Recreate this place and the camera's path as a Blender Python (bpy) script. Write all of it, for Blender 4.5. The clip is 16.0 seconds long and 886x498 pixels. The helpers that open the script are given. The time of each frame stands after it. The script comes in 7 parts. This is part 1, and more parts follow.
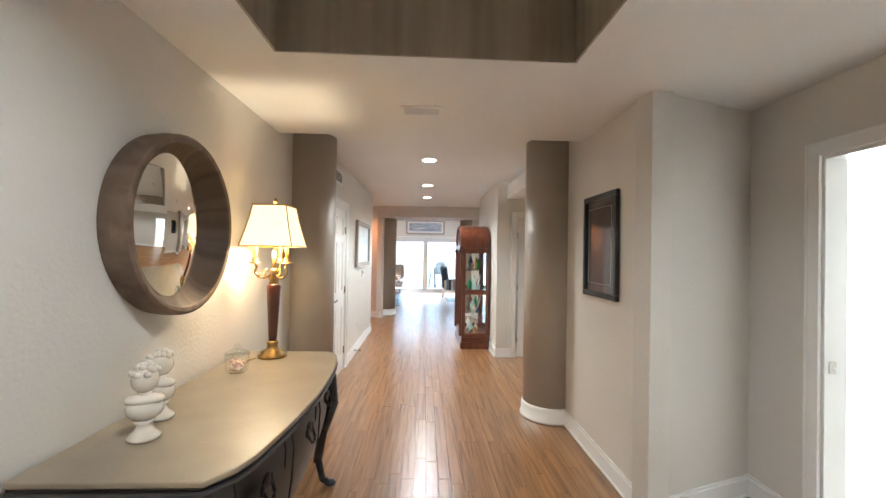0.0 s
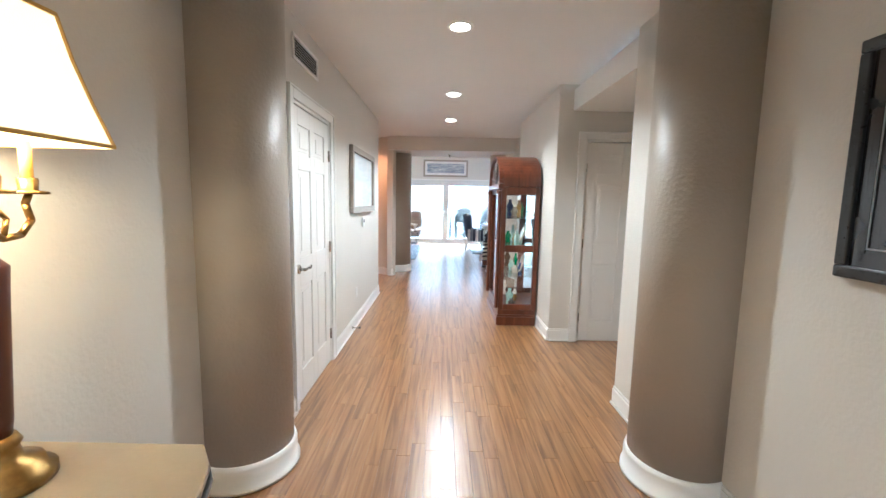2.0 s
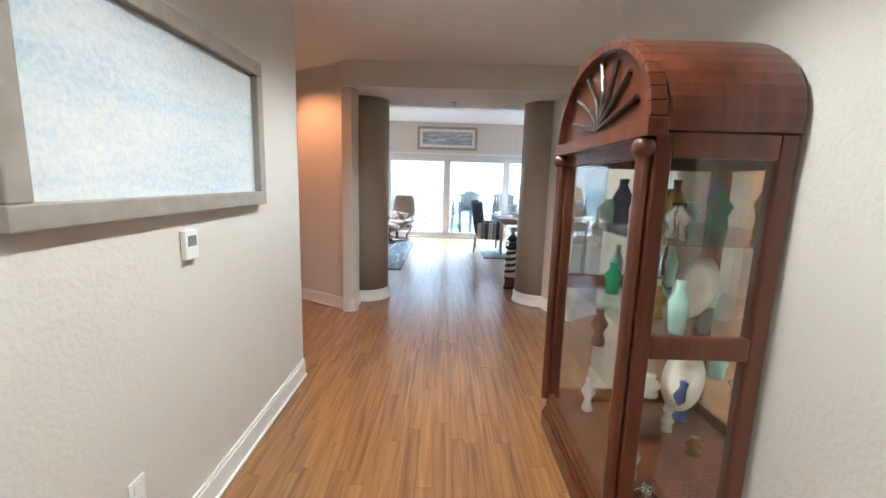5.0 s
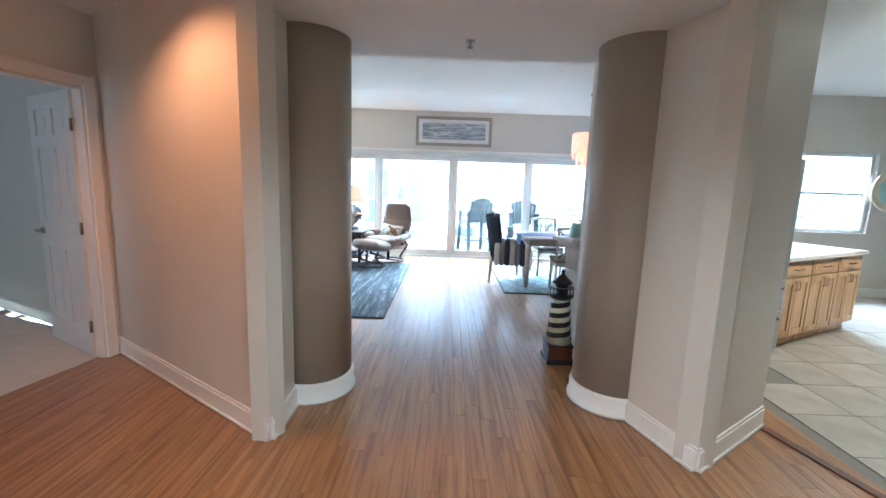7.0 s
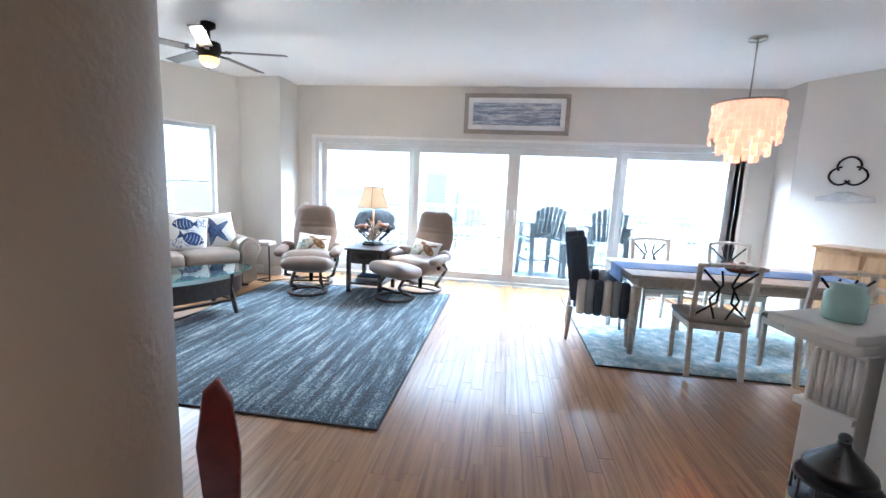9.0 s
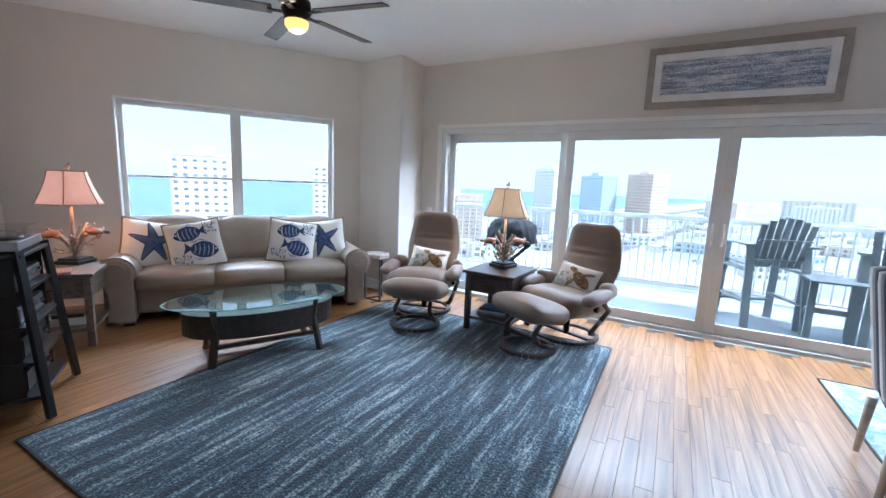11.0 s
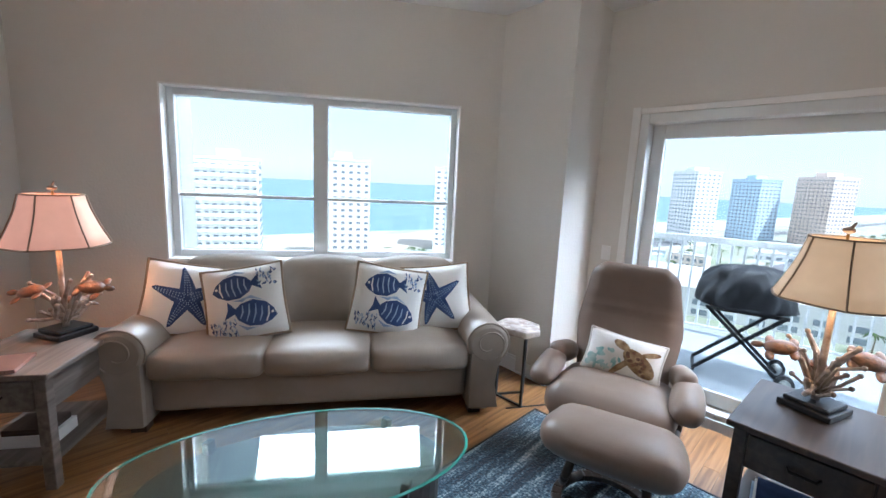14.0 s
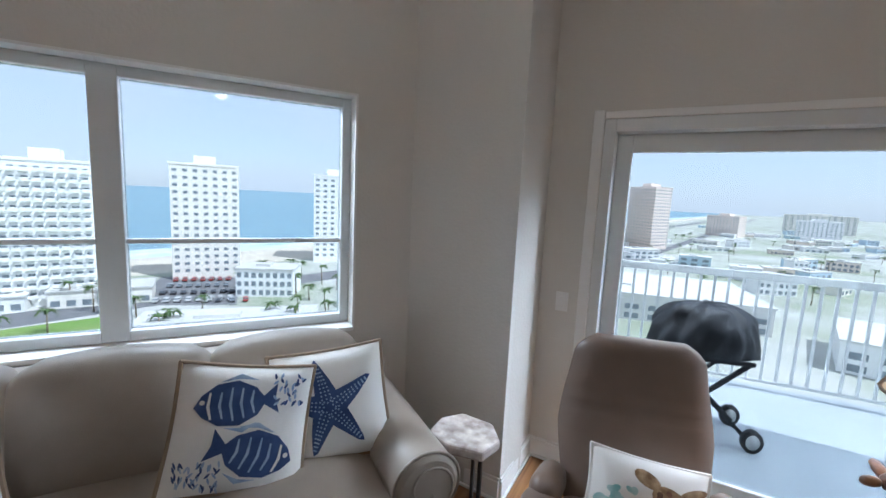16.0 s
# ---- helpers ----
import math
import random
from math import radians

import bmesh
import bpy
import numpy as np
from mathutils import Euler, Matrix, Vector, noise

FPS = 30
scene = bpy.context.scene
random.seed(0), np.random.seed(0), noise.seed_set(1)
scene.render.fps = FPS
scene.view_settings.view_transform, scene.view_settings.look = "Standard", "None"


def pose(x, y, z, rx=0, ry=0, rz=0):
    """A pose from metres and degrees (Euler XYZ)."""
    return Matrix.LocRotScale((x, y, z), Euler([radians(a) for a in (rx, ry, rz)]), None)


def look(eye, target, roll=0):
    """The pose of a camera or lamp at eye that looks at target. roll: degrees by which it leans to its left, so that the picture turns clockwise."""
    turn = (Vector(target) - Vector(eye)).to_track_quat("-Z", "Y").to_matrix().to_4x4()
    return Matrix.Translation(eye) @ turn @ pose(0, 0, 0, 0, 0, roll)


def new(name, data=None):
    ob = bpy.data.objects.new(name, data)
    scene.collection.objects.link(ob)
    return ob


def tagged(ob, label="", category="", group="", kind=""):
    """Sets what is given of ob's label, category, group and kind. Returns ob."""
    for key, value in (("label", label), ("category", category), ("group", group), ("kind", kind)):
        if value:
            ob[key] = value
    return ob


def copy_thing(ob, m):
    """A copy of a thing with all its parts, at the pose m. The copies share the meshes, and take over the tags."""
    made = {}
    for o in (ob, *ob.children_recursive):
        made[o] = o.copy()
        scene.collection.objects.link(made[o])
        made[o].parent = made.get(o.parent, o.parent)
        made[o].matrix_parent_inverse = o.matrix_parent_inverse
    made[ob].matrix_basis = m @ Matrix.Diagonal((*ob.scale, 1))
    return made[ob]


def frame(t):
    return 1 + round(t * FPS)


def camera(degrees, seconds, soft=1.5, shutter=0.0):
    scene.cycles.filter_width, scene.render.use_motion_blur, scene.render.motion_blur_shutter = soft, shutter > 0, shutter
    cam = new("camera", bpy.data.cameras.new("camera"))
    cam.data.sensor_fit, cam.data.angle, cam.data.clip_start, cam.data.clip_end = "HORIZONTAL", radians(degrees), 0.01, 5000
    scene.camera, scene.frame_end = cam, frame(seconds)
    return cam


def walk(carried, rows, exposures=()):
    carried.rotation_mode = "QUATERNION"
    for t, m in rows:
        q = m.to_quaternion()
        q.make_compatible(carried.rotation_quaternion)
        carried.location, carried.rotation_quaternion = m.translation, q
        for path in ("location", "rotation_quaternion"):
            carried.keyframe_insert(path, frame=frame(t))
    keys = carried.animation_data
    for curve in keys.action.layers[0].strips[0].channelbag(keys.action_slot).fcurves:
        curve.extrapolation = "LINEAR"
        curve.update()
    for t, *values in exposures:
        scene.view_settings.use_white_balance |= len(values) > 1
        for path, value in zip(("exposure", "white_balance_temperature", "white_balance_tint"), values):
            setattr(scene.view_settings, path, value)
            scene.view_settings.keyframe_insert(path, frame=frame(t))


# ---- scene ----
cam = camera(94.1, 16.0)
# seconds, x, y, z, yaw, pitch, roll
ROWS = [
    (0.0, -0.0345, -0.0671, 1.5126, -2.555, 0.581, -0.965),
    (0.5, -0.0777, 0.3374, 1.4772, -1.7, -1.306, -1.056),
    (1.0, -0.0944, 0.7918, 1.452, -1.065, -3.232, -1.068),
    (1.5, -0.0545, 1.2907, 1.4414, -0.56, -4.949, -1.079),
    (2.0, -0.0939, 1.7798, 1.4357, -0.012, -6.726, -1.108),
    (2.5, -0.0406, 2.3019, 1.4082, 0.345, -8.003, -1.186),
    (3.0, -0.045, 2.8782, 1.404, 0.492, -8.791, -1.224),
    (3.5, -0.069, 3.4333, 1.4155, 0.501, -9.245, -1.376),
    (4.0, -0.0773, 4.0213, 1.4228, 0.18, -9.39, -1.527),
    (6.5, -0.0702, 6.8388, 1.4308, 0.397, -8.822, -1.921),
    (7.0, -0.083, 7.3997, 1.4386, 0.796, -8.698, -1.905),
    (7.5, -0.0717, 7.9619, 1.4374, 1.468, -8.48, -2.046),
    (8.0, -0.0852, 8.5332, 1.4251, 2.829, -8.251, -2.203),
    (8.5, -0.0657, 9.0638, 1.4166, 5.202, -8.317, -2.406),
    (11.0, -0.3952, 11.0257, 1.3929, 29.211, -8.851, -2.314),
    (11.5, -0.5185, 11.3052, 1.3888, 34.477, -9.015, -2.408),
    (12.0, -0.708, 11.5594, 1.3963, 39.002, -9.198, -2.483),
    (12.5, -0.9275, 11.8316, 1.4087, 42.458, -9.369, -2.498),
    (13.0, -1.2118, 12.0741, 1.4326, 44.624, -9.361, -2.653),
    (13.5, -1.5134, 12.2698, 1.4889, 45.646, -9.445, -2.692),
    (14.0, -1.8131, 12.477, 1.5365, 45.488, -9.168, -2.611),
    (14.5, -2.1278, 12.6405, 1.5853, 43.846, -8.822, -2.664),
    (15.0, -2.383, 12.8048, 1.6269, 40.613, -8.395, -2.756),
    (15.5, -2.5455, 13.0234, 1.6486, 35.868, -7.819, -2.768),
    (16.0, -2.6733, 13.2394, 1.6355, 29.294, -7.323, -2.701),
]
EXPOSURES = [(0.0, 4.2, 5350, 5), (1.5, 4.3, 5000, 3), (2.5, 4.2, 5000, 2), (3.5, 3.85, 5500, 5), (4.2, 3.8, 5500, 5), (6.5, 3.95, 4850, 0), (8.5, 3.95, 5100, 4), (11.0, 2.85, 5150, 8), (13.0, 2.85, 5350, 8), (14.5, 2.6, 5400, 8), (16.0, 2.2, 5400, 8)]
walk(cam, [(t, pose(x, y, z, 90 + pitch, roll, yaw)) for t, x, y, z, yaw, pitch, roll in ROWS], EXPOSURES)

# ---- world, sun, lamps ----
world = bpy.data.worlds.new("sky_world")
scene.world = world
world.use_nodes = True
wn = world.node_tree.nodes
sky = wn.new("ShaderNodeTexSky")
sky.sky_type = "NISHITA"
sky.sun_disc = False
sky.sun_elevation, sky.sun_rotation = radians(57), radians(86)
sky.air_density, sky.dust_density, sky.ozone_density = 1.0, 0.8, 2.2
wn["Background"].inputs["Strength"].default_value = 0.15
# thin bright high cloud drawn over the blue
wl = world.node_tree.links
wtc, wmp, cloud, cmap, cmix = wn.new("ShaderNodeTexCoord"), wn.new("ShaderNodeMapping"), wn.new("ShaderNodeTexNoise"), wn.new("ShaderNodeMapRange"), wn.new("ShaderNodeMix")
wmp.inputs["Scale"].default_value = (2.0, 2.0, 7.0)
cloud.inputs["Scale"].default_value, cloud.inputs["Detail"].default_value = 1.3, 6
cmap.inputs[1].default_value, cmap.inputs[2].default_value = 0.35, 0.70
cmap.inputs[3].default_value, cmap.inputs[4].default_value = 0.72, 0.95
cmix.data_type = "RGBA"
cmix.inputs["B"].default_value = (4.3, 4.55, 4.85, 1)
wl.new(wtc.outputs["Generated"], wmp.inputs["Vector"])
wl.new(wmp.outputs["Vector"], cloud.inputs["Vector"])
wl.new(cloud.outputs["Fac"], cmap.inputs[0])
wl.new(cmap.outputs[0], cmix.inputs["Factor"])
wl.new(sky.outputs["Color"], cmix.inputs["A"])
wl.new(cmix.outputs["Result"], wn["Background"].inputs["Color"])


def lamp(name, kind, energy, color, m, size=0.1, size_y=0.0, spot=None):
    d = bpy.data.lights.new(name, kind)
    d.energy, d.color = energy, color
    if kind == "AREA":
        d.shape, d.size, d.size_y = ("RECTANGLE", size, size_y) if size_y else ("DISK", size, size)
    elif kind == "SUN":
        d.angle = size
    else:
        d.shadow_soft_size = size
        if spot:
            d.spot_size, d.spot_blend = radians(spot), 0.6
    ob = new(name, d)
    ob.matrix_world = m
    return ob


lamp("sun", "SUN", 3.6, (1.0, 0.95, 0.87), look((40, 3, 62), (0, 0, 0)), radians(0.5))
WARM, TUNG = (1.0, 0.78, 0.52), (1.0, 0.62, 0.30)
for ly in (4.65, 6.4, 7.85):
    lamp("downlight", "SPOT", 15, (1.0, 0.90, 0.76), look((0, ly, 2.565), (0, ly, 0)), 0.06, spot=140)
lamp("vestibule_light", "SPOT", 5.5, (1.0, 0.36, 0.14), look((-1.75, 9.35, 2.55), (-1.75, 9.35, 0)), 0.06, spot=140)
# unseen spot without a fixture, added to brighten the side hall
lamp("side_hall_fill", "SPOT", 0.2, WARM, look((2.0, 5.3, 2.30), (2.0, 5.3, 0)), 0.06, spot=140)
lamp("foyer_lamp_bulb", "POINT", 1.4, (1.0, 0.72, 0.42), pose(-0.98, 2.52, 1.56), 0.05)
lamp("sofa_lamp_bulb", "POINT", 1.2, (1.0, 0.45, 0.2), pose(-4.84, 12.55, 1.22), 0.05)
lamp("chair_lamp_bulb", "POINT", 0.8, TUNG, pose(-1.84, 14.92, 1.22), 0.05)
lamp("fan_bulb", "POINT", 5, (1.0, 0.80, 0.60), pose(-3.0, 13.35, 2.47), 0.05)
lamp("pendant_bulb", "POINT", 1.2, (1.0, 0.5, 0.3), pose(2.06, 13.86, 2.1), 0.08)
# spot in the tray has no fixture; added to lift the foyer
lamp("foyer_fill", "SPOT", 13, (1.0, 0.92, 0.80), look((0, 0.2, 2.85), (0, 0.2, 0)), 0.08, spot=150)
# added area lamp brightens the front room; no window is built there
lamp("front_room_fill", "AREA", 7, (1.0, 0.93, 0.80), look((3.0, 3.2, 1.6), (3.4, 1.2, 1.2)), 1.4, 1.2)
# unseen area lamp added as fill inside the windowless bedroom
lamp("bedroom_fill", "AREA", 0.7, (0.9, 0.95, 1.0), look((-4.4, 7.9, 1.5), (-4.4, 10.0, 1.0)), 1.5, 1.3)
for kx, ky in ((3.6, 10.6), (4.4, 10.9)):
    lamp("kitchen_downlight", "SPOT", 9, WARM, look((kx, ky, 2.55), (kx, ky, 0)), 0.06, spot=130)
# unseen area lamps added outside, above each opening, to stand in for daylight
lamp("slider_daylight", "AREA", 150, (0.93, 0.97, 1.0), look((0.0, 16.7, 2.72), (0.0, 13.2, 0.6)), 5.6, 0.8)
lamp("window_daylight", "AREA", 40, (0.93, 0.97, 1.0), look((-5.75, 14.85, 2.75), (-3.6, 13.4, 0.8)), 1.9, 0.7)
lamp("kitchen_daylight", "AREA", 45, (0.93, 0.97, 1.0), look((5.4, 14.4, 2.7), (4.6, 11.5, 0.6)), 1.2, 0.7)

# ---- materials ----
def mat(name, a, b=None, rough=0.5, metal=0.0, scale=6.0, fine=120.0, bump=0.05, stretch=(1, 1, 1), spec=0.5, sheen=0.0, coat=0.0,
        emit=None, emit_strength=0.0, vary=0.0, alpha=1.0):
    """Two colours mixed by noise at a large scale, and relief and roughness at a fine one."""
    m = bpy.data.materials.new(name)
    m.use_nodes = True
    nt, n, l = m.node_tree, m.node_tree.nodes, m.node_tree.links
    p = n["Principled BSDF"]
    b = b or tuple(c * 0.86 for c in a)
    tc, mp = n.new("ShaderNodeTexCoord"), n.new("ShaderNodeMapping")
    mp.inputs["Scale"].default_value = stretch
    l.new(tc.outputs["Object"], mp.inputs["Vector"])
    big, small, ramp = n.new("ShaderNodeTexNoise"), n.new("ShaderNodeTexNoise"), n.new("ShaderNodeMix")
    big.inputs["Scale"].default_value, big.inputs["Detail"].default_value = scale, 5
    small.inputs["Scale"].default_value, small.inputs["Detail"].default_value = fine, 3
    ramp.data_type = "RGBA"
    l.new(mp.outputs["Vector"], big.inputs["Vector"])
    l.new(mp.outputs["Vector"], small.inputs["Vector"])
    mr = n.new("ShaderNodeMapRange")
    mr.inputs[1].default_value, mr.inputs[2].default_value = 0.32, 0.68
    l.new(big.outputs["Fac"], mr.inputs[0])
    l.new(mr.outputs[0], ramp.inputs["Factor"])
    ramp.inputs["A"].default_value, ramp.inputs["B"].default_value = (*a, 1), (*b, 1)
    out = ramp.outputs["Result"]
    if vary:
        oi, hs, k = n.new("ShaderNodeObjectInfo"), n.new("ShaderNodeHueSaturation"), n.new("ShaderNodeMapRange")
        k.inputs[3].default_value, k.inputs[4].default_value = 1 - vary, 1 + vary
        l.new(oi.outputs["Random"], k.inputs[0])
        l.new(k.outputs[0], hs.inputs["Value"])
        l.new(out, hs.inputs["Color"])
        out = hs.outputs["Color"]
    l.new(out, p.inputs["Base Color"])
    rr = n.new("ShaderNodeMapRange")
    rr.inputs[3].default_value, rr.inputs[4].default_value = max(rough - 0.08, 0.02), min(rough + 0.08, 1)
    l.new(small.outputs["Fac"], rr.inputs[0])
    l.new(rr.outputs[0], p.inputs["Roughness"])
    p.inputs["Metallic"].default_value = metal
    p.inputs["Specular IOR Level"].default_value = spec
    p.inputs["Sheen Weight"].default_value = sheen
    p.inputs["Coat Weight"].default_value = coat
    if bump:
        bp = n.new("ShaderNodeBump")
        bp.inputs["Strength"].default_value, bp.inputs["Distance"].default_value = bump, 0.01
        l.new(small.outputs["Fac"], bp.inputs["Height"])
        l.new(bp.outputs["Normal"], p.inputs["Normal"])
    if emit:
        p.inputs["Emission Color"].default_value, p.inputs["Emission Strength"].default_value = (*emit, 1), emit_strength
    return m


def glass_mat(name, tint=(0.97, 0.99, 0.98), gloss=0.04):
    m = bpy.data.materials.new(name)
    m.use_nodes = True
    n, l = m.node_tree.nodes, m.node_tree.links
    n.remove(n["Principled BSDF"])
    t, g, mix, fr = n.new("ShaderNodeBsdfTransparent"), n.new("ShaderNodeBsdfGlossy"), n.new("ShaderNodeMixShader"), n.new("ShaderNodeLayerWeight")
    fr.inputs["Blend"].default_value = 0.5
    t.inputs["Color"].default_value = (*tint, 1)
    g.inputs["Roughness"].default_value = 0.0
    pw, ma = n.new("ShaderNodeMath"), n.new("ShaderNodeMath")
    pw.operation, ma.operation = "POWER", "MULTIPLY_ADD"
    pw.inputs[1].default_value = 5.0
    ma.inputs[1].default_value, ma.inputs[2].default_value = 1 - gloss, gloss
    l.new(fr.outputs["Facing"], pw.inputs[0])
    l.new(pw.outputs[0], ma.inputs[0])
    l.new(ma.outputs[0], mix.inputs[0])
    l.new(t.outputs[0], mix.inputs[1])
    l.new(g.outputs[0], mix.inputs[2])
    l.new(mix.outputs[0], n["Material Output"].inputs["Surface"])
    return m


def wood_mat(name, a, b, c, rough=0.3, grain=(28, 2.2, 28), vary=0.22, coat=0.0, bump=0.04):
    """Grain drawn out along local y, and each piece lighter or darker than its neighbour."""
    m = bpy.data.materials.new(name)
    m.use_nodes = True
    n, l = m.node_tree.nodes, m.node_tree.links
    p = n["Principled BSDF"]
    geo, oi, add, off = n.new("ShaderNodeNewGeometry"), n.new("ShaderNodeObjectInfo"), n.new("ShaderNodeMath"), n.new("ShaderNodeVectorMath")
    l.new(geo.outputs["Random Per Island"], add.inputs[0])
    l.new(oi.outputs["Random"], add.inputs[1])
    fr = n.new("ShaderNodeMath")
    fr.operation = "FRACT"
    l.new(add.outputs[0], fr.inputs[0])
    sc = n.new("ShaderNodeVectorMath")
    sc.operation = "SCALE"
    sc.inputs[0].default_value = (13, 7, 5)
    l.new(fr.outputs[0], sc.inputs["Scale"])
    tc = n.new("ShaderNodeTexCoord")
    l.new(tc.outputs["Object"], off.inputs[0])
    l.new(sc.outputs[0], off.inputs[1])
    mp = n.new("ShaderNodeMapping")
    mp.inputs["Scale"].default_value = grain
    l.new(off.outputs[0], mp.inputs["Vector"])
    ns = n.new("ShaderNodeTexNoise")
    ns.inputs["Scale"].default_value, ns.inputs["Detail"].default_value, ns.inputs["Distortion"].default_value = 1.0, 6, 0.6
    l.new(mp.outputs["Vector"], ns.inputs["Vector"])
    ramp = n.new("ShaderNodeValToRGB")
    e = ramp.color_ramp.elements
    e[0].position, e[0].color = 0.30, (*a, 1)
    e[1].position, e[1].color = 0.72, (*c, 1)
    mid = e.new(0.5)
    mid.color = (*b, 1)
    l.new(ns.outputs["Fac"], ramp.inputs[0])
    hs, k = n.new("ShaderNodeHueSaturation"), n.new("ShaderNodeMapRange")
    k.inputs[3].default_value, k.inputs[4].default_value = 1 - vary, 1 + vary
    l.new(fr.outputs[0], k.inputs[0])
    l.new(k.outputs[0], hs.inputs["Value"])
    l.new(ramp.outputs[0], hs.inputs["Color"])
    l.new(hs.outputs[0], p.inputs["Base Color"])
    p.inputs["Roughness"].default_value = rough
    p.inputs["Coat Weight"].default_value, p.inputs["Coat Roughness"].default_value = coat, 0.12
    bp = n.new("ShaderNodeBump")
    bp.inputs["Strength"].default_value, bp.inputs["Distance"].default_value = bump, 0.005
    l.new(ns.outputs["Fac"], bp.inputs["Height"])
    l.new(bp.outputs["Normal"], p.inputs["Normal"])
    return m


def stripes_mat(name, stops, scale, rough=0.95, distort=(0.8, 12.0), axis=0, fine=260.0, bump=0.6, sheen=0.3):
    """Streaks across one local axis, broken up along the other."""
    m = bpy.data.materials.new(name)
    m.use_nodes = True
    n, l = m.node_tree.nodes, m.node_tree.links
    p = n["Principled BSDF"]
    tc, mp, ns, fn = n.new("ShaderNodeTexCoord"), n.new("ShaderNodeMapping"), n.new("ShaderNodeTexNoise"), n.new("ShaderNodeTexNoise")
    mp.inputs["Scale"].default_value = scale
    l.new(tc.outputs["Object"], mp.inputs["Vector"])
    l.new(mp.outputs["Vector"], ns.inputs["Vector"])
    ns.inputs["Scale"].default_value, ns.inputs["Detail"].default_value, ns.inputs["Roughness"].default_value = 1.0, 8, 0.72
    l.new(tc.outputs["Object"], fn.inputs["Vector"])
    fn.inputs["Scale"].default_value, fn.inputs["Detail"].default_value = fine, 2
    mixv = n.new("ShaderNodeMath")
    mixv.operation = "MULTIPLY_ADD"
    mixv.inputs[1].default_value, mixv.inputs[2].default_value = 0.46, -0.23
    l.new(fn.outputs["Fac"], mixv.inputs[0])
    ad = n.new("ShaderNodeMath")
    l.new(ns.outputs["Fac"], ad.inputs[0])
    l.new(mixv.outputs[0], ad.inputs[1])
    ramp = n.new("ShaderNodeValToRGB")
    e = ramp.color_ramp.elements
    e[0].position, e[0].color = stops[0][0], (*stops[0][1], 1)
    e[1].position, e[1].color = stops[-1][0], (*stops[-1][1], 1)
    for pos, col in stops[1:-1]:
        e.new(pos).color = (*col, 1)
    l.new(ad.outputs[0], ramp.inputs[0])
    l.new(ramp.outputs[0], p.inputs["Base Color"])
    p.inputs["Roughness"].default_value, p.inputs["Sheen Weight"].default_value = rough, sheen
    bp = n.new("ShaderNodeBump")
    bp.inputs["Strength"].default_value, bp.inputs["Distance"].default_value = bump, 0.012
    l.new(fn.outputs["Fac"], bp.inputs["Height"])
    l.new(bp.outputs["Normal"], p.inputs["Normal"])
    return m


WALL = mat("greige_paint", (0.66, 0.63, 0.58), (0.63, 0.60, 0.55), rough=0.45, scale=1.2, fine=55, bump=0.22)
COLUMN = mat("taupe_paint", (0.40, 0.35, 0.29), (0.38, 0.33, 0.27), rough=0.42, scale=1.5, fine=55, bump=0.2)
CEIL = mat("ceiling_white", (0.80, 0.80, 0.79), (0.77, 0.77, 0.76), rough=0.8, scale=1, fine=90, bump=0.15)
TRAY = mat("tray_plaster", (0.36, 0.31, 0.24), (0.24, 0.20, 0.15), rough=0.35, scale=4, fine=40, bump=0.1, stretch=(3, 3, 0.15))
TRIM = mat("trim_white", (0.80, 0.79, 0.77), (0.77, 0.76, 0.74), rough=0.32, scale=3, fine=250, bump=0.0)
DOORW = mat("door_white", (0.78, 0.76, 0.73), (0.75, 0.73, 0.70), rough=0.35, scale=2, fine=150, bump=0.06, stretch=(1, 1, 0.1))
OAK = wood_mat("oak_strip", (0.15, 0.064, 0.020), (0.28, 0.134, 0.046), (0.38, 0.20, 0.082), rough=0.32, grain=(34, 1.5, 34), coat=0.75, vary=0.10, bump=0.015)
OAK.node_tree.nodes["Principled BSDF"].inputs["Coat Roughness"].default_value = 0.22
CHERRY = wood_mat("cherry_wood", (0.055, 0.014, 0.007), (0.10, 0.027, 0.012), (0.15, 0.045, 0.02), rough=0.28, grain=(14, 14, 1.2), vary=0.06, coat=0.3)
DARKWOOD = wood_mat("espresso_wood", (0.020, 0.013, 0.009), (0.035, 0.022, 0.016), (0.055, 0.036, 0.026), rough=0.33, vary=0.1, coat=0.2)
GREYWOOD = wood_mat("weathered_wood", (0.10, 0.082, 0.068), (0.16, 0.135, 0.115), (0.22, 0.19, 0.165), rough=0.5, vary=0.08)
MAPLE = wood_mat("maple_wood", (0.42, 0.25, 0.12), (0.52, 0.33, 0.17), (0.60, 0.40, 0.22), rough=0.35, grain=(16, 16, 1.5), vary=0.06)
CREAMWOOD = wood_mat("limed_wood", (0.48, 0.43, 0.36), (0.58, 0.53, 0.46), (0.64, 0.60, 0.53), rough=0.45, vary=0.05)
TILE = mat("stone_tile", (0.44, 0.42, 0.38), (0.30, 0.28, 0.25), rough=0.35, scale=3.5, fine=60, bump=0.05, vary=0.12)
GROUT = mat("grout", (0.25, 0.24, 0.22), rough=0.9)
CARPET = mat("cream_carpet", (0.62, 0.58, 0.52), (0.54, 0.50, 0.44), rough=1, scale=8, fine=500, bump=0.6, sheen=0.3)
LEATHER = mat("taupe_leather", (0.34, 0.29, 0.24), (0.29, 0.245, 0.20), rough=0.38, scale=5, fine=210, bump=0.10)
LEATHER2 = mat("mocha_leather", (0.22, 0.165, 0.13), (0.19, 0.14, 0.11), rough=0.36, scale=5, fine=210, bump=0.10)
PIPING = mat("pillow_piping", (0.30, 0.22, 0.15), rough=0.9, fine=300, bump=0.3)
